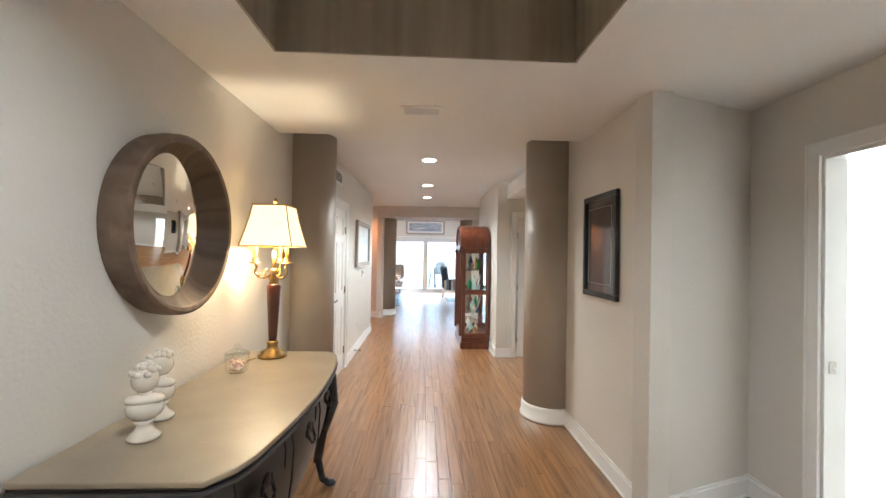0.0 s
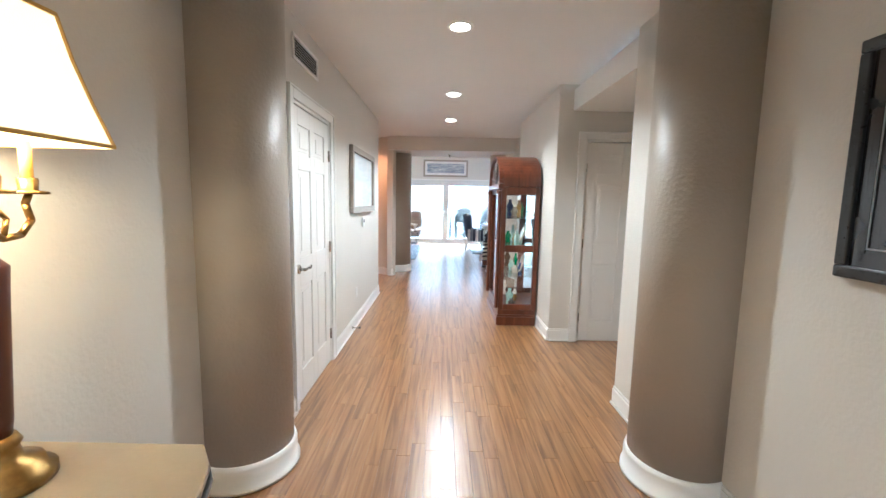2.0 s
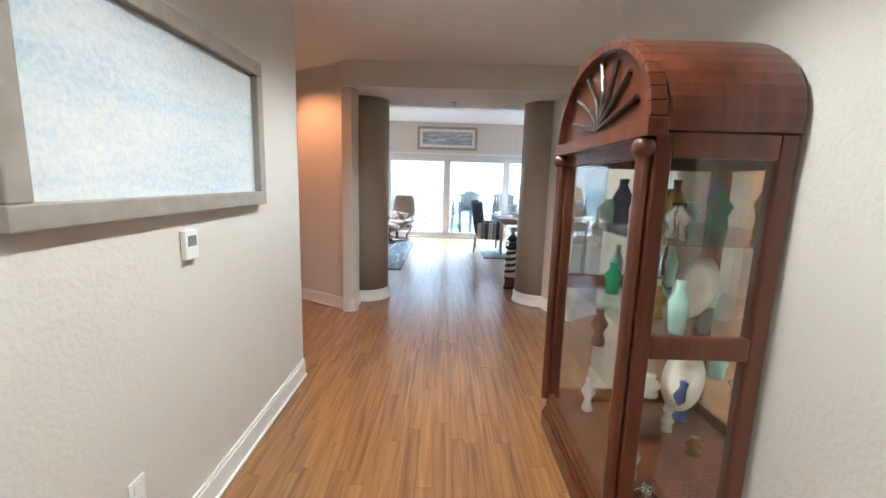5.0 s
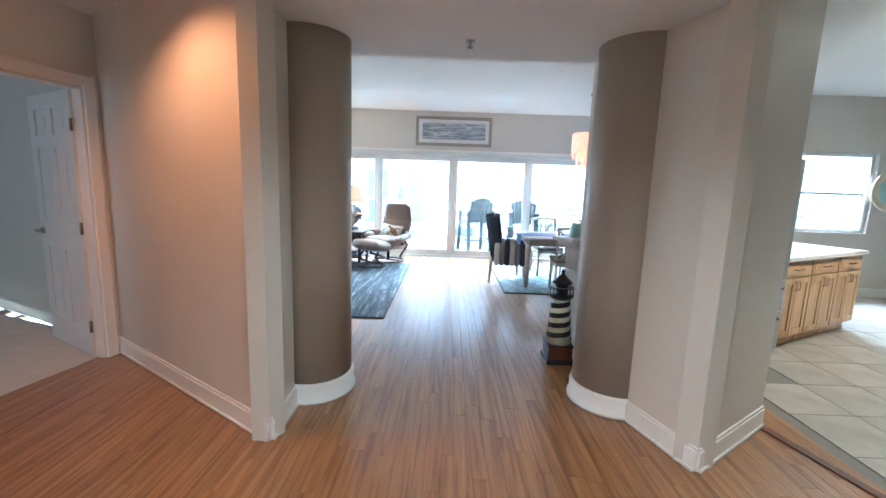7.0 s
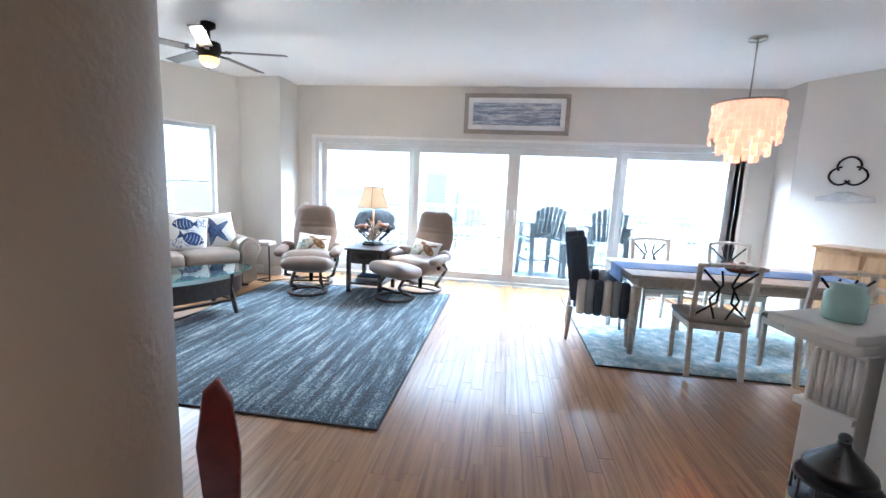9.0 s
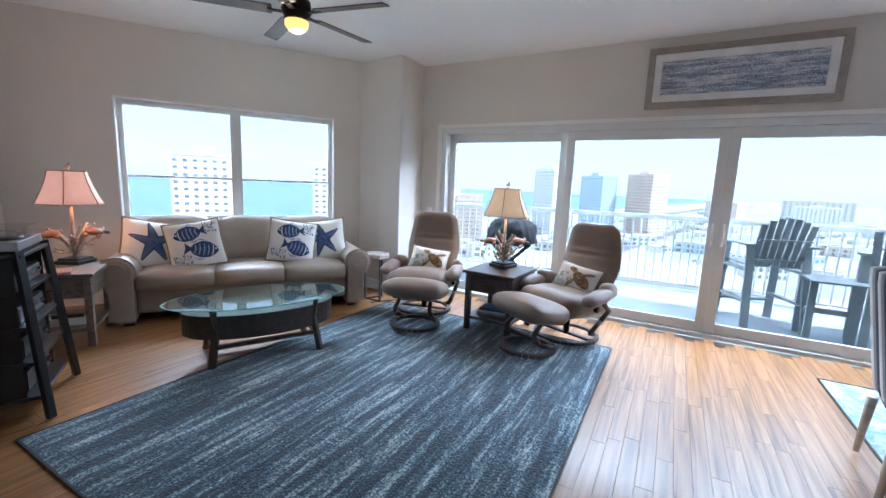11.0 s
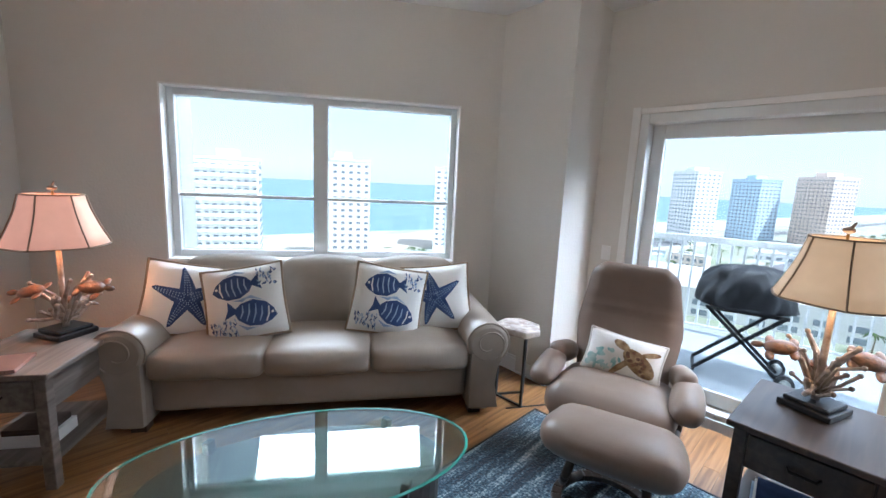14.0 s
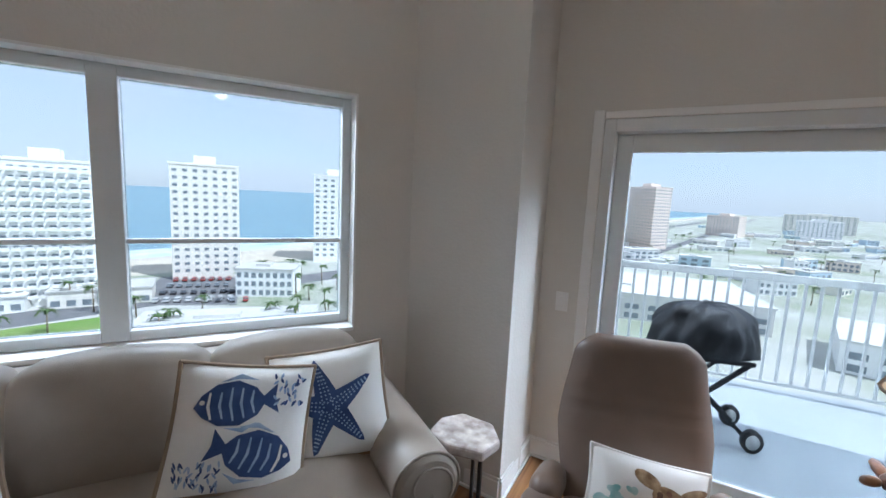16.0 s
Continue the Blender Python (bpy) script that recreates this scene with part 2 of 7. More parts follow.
LINEN = mat("white_linen", (0.80, 0.78, 0.74), (0.75, 0.73, 0.69), rough=0.95, scale=5, fine=420, bump=0.35, sheen=0.2)
NAVY = mat("navy_print", (0.020, 0.045, 0.14), (0.05, 0.09, 0.22), rough=0.9, scale=14, fine=300, bump=0.3)
PALEBLUE = mat("pale_blue_print", (0.22, 0.32, 0.50), (0.42, 0.50, 0.62), rough=0.9, scale=16, fine=300, bump=0.3)
TEAL = mat("teal_print", (0.16, 0.40, 0.40), (0.62, 0.70, 0.66), rough=0.9, scale=12, fine=300, bump=0.3)
BROWNPRINT = mat("turtle_brown_print", (0.16, 0.09, 0.04), (0.42, 0.30, 0.17), rough=0.9, scale=30, fine=300, bump=0.3)
BLACKM = mat("black_lacquer", (0.012, 0.012, 0.013), (0.02, 0.02, 0.021), rough=0.3, scale=6, fine=80, bump=0.02)
BLACKMAT = mat("black_satin", (0.018, 0.018, 0.02), rough=0.55, fine=160, bump=0.05)
IRON = mat("wrought_iron", (0.02, 0.018, 0.016), rough=0.45, metal=0.8, fine=140, bump=0.1)
CHROME = mat("satin_nickel", (0.55, 0.52, 0.48), rough=0.25, metal=1.0, bump=0)
STEEL = mat("stainless_steel", (0.56, 0.58, 0.60), rough=0.3, metal=1.0, scale=3, fine=60, bump=0.01, stretch=(1, 1, 14))
GOLD = mat("antique_gold", (0.45, 0.29, 0.09), (0.25, 0.15, 0.05), rough=0.34, metal=1.0, scale=30, fine=80, bump=0.06)
MIRROR = mat("mirror_silver", (0.90, 0.91, 0.90), (0.90, 0.91, 0.90), rough=0.08, metal=1.0, bump=0)
MIRROR.node_tree.nodes["Principled BSDF"].inputs["Roughness"].links and MIRROR.node_tree.links.remove(MIRROR.node_tree.nodes["Principled BSDF"].inputs["Roughness"].links[0])
MIRROR.node_tree.nodes["Principled BSDF"].inputs["Roughness"].default_value = 0.01
GLASS = glass_mat("clear_glass")
# tint of about half darkens the bright outdoors; panes cast no shadow
PANE = glass_mat("view_dimming_glass", (0.49, 0.50, 0.505), 0.01)
GREENGLASS = glass_mat("table_glass", (0.80, 0.90, 0.87), 0.16)
EDGEGLASS = mat("glass_edge", (0.10, 0.36, 0.30), rough=0.12, bump=0)
RUSTIC = wood_mat("rustic_frame", (0.065, 0.040, 0.025), (0.12, 0.078, 0.050), (0.17, 0.115, 0.078), rough=0.6, grain=(9, 9, 9), vary=0.1, bump=0.2)
CHESTTOP = mat("chest_top_paint", (0.31, 0.255, 0.18), (0.25, 0.205, 0.145), rough=0.4, scale=4, fine=60, bump=0.05)
CHESTBODY = mat("chest_body_paint", (0.052, 0.047, 0.045), (0.035, 0.03, 0.028), rough=0.35, scale=5, fine=60, bump=0.04)
PEARL = mat("pearl_ceramic", (0.72, 0.66, 0.57), (0.64, 0.57, 0.48), rough=0.18, scale=12, fine=60, bump=0.05, coat=0.5)
CANDY = mat("pink_candy", (0.75, 0.45, 0.40), (0.85, 0.70, 0.60), rough=0.4, scale=40)
CANDLE = mat("candle_gold", (0.60, 0.36, 0.07), rough=0.4, fine=50)


def shade_mat(name, col, strength, emit):
    m = mat(name, col, rough=0.9, fine=350, bump=0.15, emit=emit, emit_strength=strength)
    return m


SHADE_FOYER = shade_mat("lit_cream_shade", (0.80, 0.66, 0.42), 0.11, (1.0, 0.66, 0.30))
SHADE_PEACH = shade_mat("lit_peach_shade", (0.70, 0.48, 0.33), 0.08, (1.0, 0.42, 0.30))
SHADE_CREAM = shade_mat("lit_beige_shade", (0.70, 0.55, 0.38), 0.055, (1.0, 0.62, 0.33))
SHADE_CORAL = shade_mat("lit_coral_shells", (0.80, 0.50, 0.38), 0.10, (1.0, 0.36, 0.20))
BULB = mat("lit_bulb", (1, 0.95, 0.85), rough=0.5, bump=0, emit=(1.0, 0.86, 0.64), emit_strength=3.0)
BULBWARM = mat("lit_amber_glass", (1, 0.75, 0.4), rough=0.4, bump=0, emit=(1.0, 0.55, 0.12), emit_strength=0.22)
RUGBLUE = stripes_mat("blue_streaked_pile", [(0.30, (0.006, 0.014, 0.028)), (0.44, (0.014, 0.036, 0.062)), (0.52, (0.045, 0.10, 0.145)), (0.58, (0.22, 0.30, 0.34)), (0.68, (0.62, 0.66, 0.68))], (15, 1.3, 1), fine=85, bump=1.0)
RUGDIN = stripes_mat("pale_blue_mottled_pile", [(0.30, (0.06, 0.16, 0.24)), (0.48, (0.24, 0.36, 0.42)), (0.60, (0.58, 0.62, 0.62)), (0.75, (0.70, 0.72, 0.70))], (9, 9, 1), fine=150, bump=0.8)
SEAART = stripes_mat("seascape_paint", [(0.28, (0.05, 0.07, 0.14)), (0.44, (0.20, 0.24, 0.34)), (0.55, (0.48, 0.52, 0.58)), (0.64, (0.75, 0.74, 0.72)), (0.74, (0.40, 0.32, 0.28))], (2.2, 1, 26), rough=0.6, fine=90, bump=0.2, sheen=0)
BEACHART = stripes_mat("beach_print", [(0.30, (0.42, 0.52, 0.62)), (0.50, (0.60, 0.66, 0.70)), (0.70, (0.74, 0.74, 0.72))], (1, 1.2, 5), rough=0.5, fine=60, bump=0.05, sheen=0)
DARKART = mat("dark_print", (0.012, 0.014, 0.018), (0.03, 0.035, 0.045), rough=0.12, scale=7, fine=30, bump=0, coat=0.6)
MATBOARD = mat("silver_mat", (0.30, 0.32, 0.34), rough=0.5)
PINKISH = mat("petrified_wood", (0.72, 0.66, 0.60), (0.30, 0.24, 0.21), rough=0.25, scale=14, fine=40, bump=0.05)
CORAL = mat("coral_resin", (0.52, 0.43, 0.36), (0.20, 0.15, 0.11), rough=0.5, scale=25, fine=90, bump=0.4)
TURTLE = mat("turtle_resin", (0.22, 0.10, 0.05), (0.09, 0.05, 0.03), rough=0.35, scale=40, fine=90, bump=0.3)
CREAM = mat("cream_paint", (0.72, 0.66, 0.48), (0.66, 0.60, 0.43), rough=0.4)
REDLAC = mat("red_lacquered_wood", (0.20, 0.025, 0.02), (0.09, 0.012, 0.012), rough=0.22, scale=9)
AQUA = mat("aqua_glaze", (0.45, 0.66, 0.60), rough=0.25)
BLUECLOTH = mat("blue_cloth", (0.16, 0.26, 0.48), (0.24, 0.34, 0.55), rough=0.95, fine=300, bump=0.3)
CUSHION = mat("grey_seat_cloth", (0.30, 0.28, 0.25), rough=0.95, fine=300, bump=0.3)
QUARTZ = mat("white_quartz", (0.80, 0.80, 0.78), rough=0.2, bump=0)
POLY = mat("grey_poly_lumber", (0.36, 0.39, 0.40), (0.31, 0.34, 0.35), rough=0.55, fine=120, bump=0.06)
RAILW = mat("white_powder_coat", (0.80, 0.82, 0.82), rough=0.35, bump=0)
DECK = mat("painted_deck", (0.42, 0.46, 0.49), (0.37, 0.41, 0.44), rough=0.55, scale=2, fine=90, bump=0.1)
COVER = mat("black_vinyl_cover", (0.022, 0.022, 0.025), (0.04, 0.04, 0.045), rough=0.42, scale=7, fine=30, bump=0.3)
FISHBLUE = mat("blue_enamel", (0.08, 0.22, 0.42), (0.35, 0.48, 0.60), rough=0.3, scale=12)
FISHGREY = mat("silver_enamel", (0.45, 0.46, 0.46), (0.60, 0.60, 0.58), rough=0.3, metal=0.4, scale=12)
ROSEGOLD = mat("rose_gold_metal", (0.72, 0.45, 0.38), rough=0.3, metal=0.8, bump=0)
FRAMEGREY = mat("champagne_frame", (0.34, 0.31, 0.27), (0.28, 0.25, 0.21), rough=0.4, scale=14)
FRAMEWHITE = mat("white_mat_frame", (0.78, 0.78, 0.77), rough=0.4)
VINYL = mat("window_vinyl", (0.66, 0.68, 0.68), (0.63, 0.65, 0.65), rough=0.3, bump=0)

# ---- mesh helpers ----
class Build:
    """Gathers shapes into one mesh; every shape may have its own material."""

    def __init__(self):
        self.bm, self.mats = bmesh.new(), []

    def _tag(self, verts, m, smooth=False):
        if m not in self.mats:
            self.mats.append(m)
        i = self.mats.index(m)
        for f in {f for v in verts for f in v.link_faces}:
            f.material_index, f.smooth = i, smooth
        return self

    def box(self, x0, x1, y0, y1, z0, z1, m, rot=None):
        t = Matrix.Translation(((x0 + x1) / 2, (y0 + y1) / 2, (z0 + z1) / 2))
        s = Matrix.Diagonal((abs(x1 - x0), abs(y1 - y0), abs(z1 - z0), 1))
        r = bmesh.ops.create_cube(self.bm, size=1, matrix=t @ (rot or Matrix()) @ s)
        return self._tag(r["verts"], m)

    def obox(self, m4, sx, sy, sz, m):
        r = bmesh.ops.create_cube(self.bm, size=1, matrix=m4 @ Matrix.Diagonal((sx, sy, sz, 1)))
        return self._tag(r["verts"], m)

    def rod(self, a, b, r0, m, r1=None, n=12):
        a, b = Vector(a), Vector(b)
        d = b - a
        q = d.to_track_quat("Z", "Y").to_matrix().to_4x4()
        r = bmesh.ops.create_cone(self.bm, cap_ends=True, segments=n, radius1=r0, radius2=r0 if r1 is None else r1, depth=d.length, matrix=Matrix.Translation((a + b) / 2) @ q)
        return self._tag(r["verts"], m, n > 6)

    def bar(self, a, b, w, h, m):
        """A straight bar of w by h section from a to b."""
        a, b = Vector(a), Vector(b)
        d = b - a
        q = d.to_track_quat("Z", "Y").to_matrix().to_4x4()
        r = bmesh.ops.create_cube(self.bm, size=1, matrix=Matrix.Translation((a + b) / 2) @ q @ Matrix.Diagonal((w, h, d.length, 1)))
        return self._tag(r["verts"], m)

    def tube(self, pts, r, m, n=8):
        for a, b in zip(pts, pts[1:]):
            self.rod(a, b, r, m, n=n)
        for p in pts[1:-1]:
            self.ball(p, (r, r, r), m, 6, 4)
        return self

    def ball(self, c, s, m, u=16, v=10, rot=None):
        r = bmesh.ops.create_uvsphere(self.bm, u_segments=u, v_segments=v, radius=1, matrix=Matrix.Translation(c) @ (rot or Matrix()) @ Matrix.Diagonal((*s, 1)))
        return self._tag(r["verts"], m, True)

    def lathe(self, prof, m, c=(0, 0, 0), n=28, square=False):
        rings = []
        for r, z in prof:
            ring = []
            for i in range(n):
                a = 2 * math.pi * i / n
                k = 1 / max(abs(math.cos(a)), abs(math.sin(a))) if square else 1
                ring.append(self.bm.verts.new((c[0] + r * k * math.cos(a), c[1] + r * k * math.sin(a), c[2] + z)))
            rings.append(ring)
        for a, b in zip(rings, rings[1:]):
            for i in range(n):
                self.bm.faces.new((a[i], a[(i + 1) % n], b[(i + 1) % n], b[i]))
        for ring, up in ((rings[0], False), (rings[-1], True)):
            self.bm.faces.new(ring if up else ring[::-1])
        return self._tag([v for r in rings for v in r], m, True)

    def prism(self, poly, z0, z1, m):
        lo = [self.bm.verts.new((x, y, z0)) for x, y in poly]
        hi = [self.bm.verts.new((x, y, z1)) for x, y in poly]
        self.bm.faces.new(hi)
        self.bm.faces.new(lo[::-1])
        k = len(poly)
        for i in range(k):
            self.bm.faces.new((lo[i], lo[(i + 1) % k], hi[(i + 1) % k], hi[i]))
        return self._tag(lo + hi, m)

    def slab(self, poly, d0, d1, m, m4):
        """A flat shape in local x and z, d0 to d1 thick along local y, then moved by m4."""
        lo = [self.bm.verts.new(m4 @ Vector((x, d0, z))) for x, z in poly]
        hi = [self.bm.verts.new(m4 @ Vector((x, d1, z))) for x, z in poly]
        self.bm.faces.new(lo)
        self.bm.faces.new(hi[::-1])
        k = len(poly)
        for i in range(k):
            self.bm.faces.new((lo[(i + 1) % k], lo[i], hi[i], hi[(i + 1) % k]))
        return self._tag(lo + hi, m)

    def soft(self, c, s, m, r=0.05, bulge=0.03, rot=None, n=9, wobble=0.004):
        """A cushion: a rounded box of size s about c, swollen in the middle of each face."""
        r = min(r, min(s) / 2.05)
        m4 = Matrix.Translation(c) @ (rot or Matrix())
        h = Vector(s) / 2
        made = {}
        for ax in range(3):
            for sg in (-1, 1):
                grid = []
                for i in range(n + 1):
                    row = []
                    for j in range(n + 1):
                        a, b = -1 + 2 * i / n, -1 + 2 * j / n
                        q = [0, 0, 0]
                        q[ax], q[(ax + 1) % 3], q[(ax + 2) % 3] = sg, a, b
                        key = tuple(round(t, 4) for t in q)
                        if key not in made:
                            p = Vector((math.sin(q[0] * math.pi / 2) * h[0], math.sin(q[1] * math.pi / 2) * h[1], math.sin(q[2] * math.pi / 2) * h[2]))
                            core = Vector([max(-h[k] + r, min(h[k] - r, p[k])) for k in range(3)])
                            d = p - core
                            p2 = core + (d.normalized() * r if d.length > 1e-6 else d)
                            for k in range(3):
                                f = 1.0
                                for o in ((k + 1) % 3, (k + 2) % 3):
                                    f *= max(0, 1 - (p2[o] / h[o]) ** 2)
                                p2[k] += bulge * f * (p2[k] / h[k])
                            p2 += Vector(noise.noise_vector(p2 * 7 + Vector(c))) * wobble
                            made[key] = self.bm.verts.new(m4 @ p2)
                        row.append(made[key])
                    grid.append(row)
                for i in range(n):
                    for j in range(n):
                        f = [grid[i][j], grid[i + 1][j], grid[i + 1][j + 1], grid[i][j + 1]]
                        self.bm.faces.new(f if sg > 0 else f[::-1])
        return self._tag(list(made.values()), m, True)

    def done(self, name, parent=None, bevel=0.0, m=None, **tags):
        me = bpy.data.meshes.new(name)
        self.bm.normal_update()
        self.bm.to_mesh(me)
        self.bm.free()
        for k in self.mats:
            me.materials.append(k)
        ob = new(name, me)
        if bevel:
            b = ob.modifiers.new("bevel", "BEVEL")
            b.width, b.segments, b.limit_method, b.angle_limit = bevel, 2, "ANGLE", radians(40)
        if parent:
            ob.parent = parent
        if m is not None:
            ob.matrix_basis = m
        return tagged(ob, **tags) if tags else ob


def thing(name, m, label, category, group="", kind=""):
    ob = new(name)
    ob.empty_display_size = 0.1
    ob.matrix_basis = m
    return tagged(ob, label, category, group, kind)


def along(p0, p1):
    """Local x runs from p0 to p1, local y to its left, at floor level."""
    d = Vector((p1[0] - p0[0], p1[1] - p0[1], 0))
    return Matrix.Translation((p0[0], p0[1], 0)) @ pose(0, 0, 0, 0, 0, math.degrees(math.atan2(d.y, d.x))), d.length


def wall(name, p0, p1, z1, thick=0.12, holes=(), z0=0.0, m=None, base=True, cut=(0.0, 0.0), label="smooth greige painted plaster wall"):
    """A wall whose room face runs from p0 to p1 with the room on the left; holes are (from, to, bottom, top)."""
    m4, n = along(p0, p1)
    b = Build()
    x, end = cut[0], n - cut[1]
    for a, c, lo, hi in sorted(holes):
        if a > x:
            b.box(x, a, -thick, 0, z0, z1, m or WALL)
        if lo > z0:
            b.box(a, c, -thick, 0, z0, lo, m or WALL)
        if hi < z1:
            b.box(a, c, -thick, 0, hi, z1, m or WALL)
        x = c
    if x < end:
        b.box(x, end, -thick, 0, z0, z1, m or WALL)
    ob = b.done(name, m=m4, label=label, category="wall", kind="structure")
    if base:
        x, k = 0.0, Build()
        for a, c, lo, hi in [h for h in sorted(holes) if h[2] < 0.1] + [(n, n, 0, 0)]:
            if a - x > 0.02:
                k.box(x, a, 0.0, 0.016, 0.004, 0.115, TRIM).box(x, a, 0.0, 0.011, 0.115, 0.135, TRIM).box(x, a, 0.016, 0.028, 0.004, 0.022, TRIM)
            x = c + 0.07 if c < n else c
        k.done("baseboard", m=m4, bevel=0.004, label="white moulded baseboard along the wall", category="baseboard", kind="structure")
    return ob


def casing(p0, p1, a, c, top, depth=0.12, w=0.075, name="trim"):
    """A door's lining and its architrave on the room side."""
    m4, n = along(p0, p1)
    b = Build()
    for s, e in ((a - w, a + 0.004), (c - 0.004, c + w)):
        b.box(s, e, 0.002, 0.02, 0, top + w, TRIM)
        o = s if s < a - 0.01 else e - 0.016
        b.box(o, o + 0.016, 0.02, 0.028, 0, top + w, TRIM)
    b.box(a + 0.004, c - 0.004, 0.002, 0.02, top, top + w, TRIM)
    b.box(a - w + 0.016, c + w - 0.016, 0.02, 0.028, top + w - 0.016, top + w, TRIM)
    b.box(a, a + 0.02, -depth - 0.004, 0.001, 0, top, TRIM).box(c - 0.02, c, -depth - 0.004, 0.001, 0, top, TRIM).box(a + 0.02, c - 0.02, -depth - 0.004, 0.001, top - 0.02, top, TRIM)
    return b.done(name, m=m4, bevel=0.004, label="white painted door casing", category="door casing", kind="structure")


def panel_door(w, h, m, label, hinge_right=True, lever=True):
    """A six-panel door: local x across from 0, front towards +y, with hinges and a lever."""
    d = thing("door", m, label, "door", kind="structure")
    b = Build()
    st, t = 0.115, 0.036
    cx = w / 2
    cols = ((st, cx - 0.05), (cx + 0.05, w - st))
    rows = ((0.22, 0.82), (1.02, 1.62), (1.72, h - 0.115))
    b.box(0, w, -t, -0.012, 0, h, DOORW)
    xs = [0, cols[0][0], cols[0][1], cols[1][0], cols[1][1], w]
    zs = [0, rows[0][0], rows[0][1], rows[1][0], rows[1][1], rows[2][0], rows[2][1], h]
    for i in (0, 2, 4):
        b.box(xs[i], xs[i + 1], -0.012, 0, 0, h, DOORW)
    for c in cols:
        for i in (0, 2, 4, 6):
            b.box(c[0], c[1], -0.012, 0, zs[i], zs[i + 1], DOORW)
    b.done("leaf", d, bevel=0.003)
    for c in cols:
        for r in rows:
            p = Build()
            for k, (g, y) in enumerate(((0.022, -0.007), (0.045, -0.002))):
                p.box(c[0] + g, c[1] - g, -0.0125, y, r[0] + g, r[1] - g, DOORW)
            p.done("panel", d, bevel=0.006)
    hx = w + 0.004 if hinge_right else -0.004
    for z in (0.25, 1.02, h - 0.25):
        Build().rod((hx, 0.006, z - 0.045), (hx, 0.006, z + 0.045), 0.008, CHROME).box(hx - 0.018, hx + 0.018, -0.004, 0.002, z - 0.045, z + 0.045, CHROME).done("hinge", d)
    if lever:
        lx = 0.065 if hinge_right else w - 0.065
        s = 1 if hinge_right else -1
        k = Build()
        k.rod((lx, 0, 0.95), (lx, 0.012, 0.95), 0.032, CHROME, n=24).rod((lx, 0.01, 0.95), (lx, 0.055, 0.95), 0.011, CHROME)
        k.tube([(lx, 0.052, 0.95), (lx + s * 0.05, 0.056, 0.955), (lx + s * 0.09, 0.054, 0.947), (lx + s * 0.125, 0.05, 0.957)], 0.009, CHROME)
        tagged(k.done("handle", d), "curved satin nickel lever handle")
    return d


# ---- floor plan ----
HALL, FOY, LIV, LOW = 2.58, 2.46, 2.87, 2.34
WIN0, CORN, SIDE = (-4.02, 15.27), (-5.95, 12.42), (-1.05, 10.2)

# foyer
wall("wall_foyer_west", (-1.22, 3.9), (-1.22, -1.6), 3.0)
wall("wall_foyer_south", (-1.22, -1.6), (2.06, -1.6), 3.0)
wall("wall_foyer_east", (2.06, -1.6), (2.06, 2.50), FOY, holes=[(2.70, 3.62, 0, 2.06)])
casing((2.06, -1.6), (2.06, 2.50), 2.70, 3.62, 2.06)
wall("wall_foyer_return", (2.06, 2.50), (1.25, 2.22), FOY, cut=(0, 0.004))
wall("wall_foyer_picture", (1.25, 2.22), (1.25, 3.72), HALL)
# front bedroom seen through the open foyer door
wall("wall_front_room", (3.95, -0.6), (3.95, 3.4), 2.6, m=TRIM, base=False, label="bright white wall of the front room")
Build().box(2.06, 4.2, -0.8, 3.6, -0.1, -0.004, CARPET).done("floor_front_room", label="cream carpet of the front room", category="carpet", kind="structure")
# three plain walls added to close the front room against sky light
wall("wall_front_room_south", (2.2, -0.7), (4.0, -0.7), 2.6, m=TRIM, base=False, label="plain white wall added to close the front room")
wall("wall_front_room_north", (3.94, 3.5), (2.2, 3.5), 2.6, m=TRIM, base=False, label="plain white wall added to close the front room")
wall("wall_front_room_west", (2.19, 3.5), (2.19, 2.52), 2.6, m=TRIM, base=False, label="plain white wall added to close the front room")
# hall
wall("wall_hall_west", (-1.06, 8.0), (-1.06, 3.9), HALL, holes=[(2.67, 3.55, 0, 2.06)])
casing((-1.06, 8.0), (-1.06, 3.9), 2.67, 3.55, 2.06)
# unseen backing added so no outside light shows round the closed door
Build().box(-1.5, -1.19, 4.3, 5.5, 0, 2.3, WALL).done("closet_back", label="unseen plain backing added behind the closed door", category="wall", kind="structure")
panel_door(0.84, 2.03, pose(-1.065, 5.31, 0.003, 0, 0, -90), "closed white six-panel hall door", hinge_right=False)
wall("wall_hall_east_near", (1.17, 3.9), (1.17, 4.62), HALL, thick=0.2)
wall("wall_side_hall_door", (2.45, 5.95), (1.03, 5.95), HALL, cut=(0, 0.004), holes=[(0.27, 1.14, 0, 2.06)])
casing((2.45, 5.95), (1.03, 5.95), 0.27, 1.14, 2.06)
panel_door(0.83, 2.03, pose(2.16, 5.97, 0.003, 0, 0, 180), "closed white six-panel side hall door", hinge_right=True)
# same unseen backing, with side and top pieces against light leaks
Build().box(1.15, 2.55, 6.15, 6.3, 0, 2.4, WALL).box(2.35, 2.55, 6.072, 6.15, 0, 2.4, WALL).box(1.15, 2.35, 6.072, 6.15, 2.3, 2.4, WALL).done("closet_back", label="unseen plain backing added behind the closed door", category="wall", kind="structure")
# added dark strip hides the light that leaked under the side door
Build().box(1.29, 2.20, 5.96, 6.15, -0.1, -0.001, DARKWOOD).done("floor_door_sill", label="dark strip added under the closed door to block light", category="threshold", kind="structure")
wall("wall_side_hall_east", (2.45, 4.4), (2.45, 5.95), HALL)
wall("wall_side_hall_south", (1.37, 4.5), (2.45, 4.5), HALL)
wall("wall_hall_east_far", (1.03, 5.95), (1.03, 8.0), HALL, cut=(0.004, 0.0))
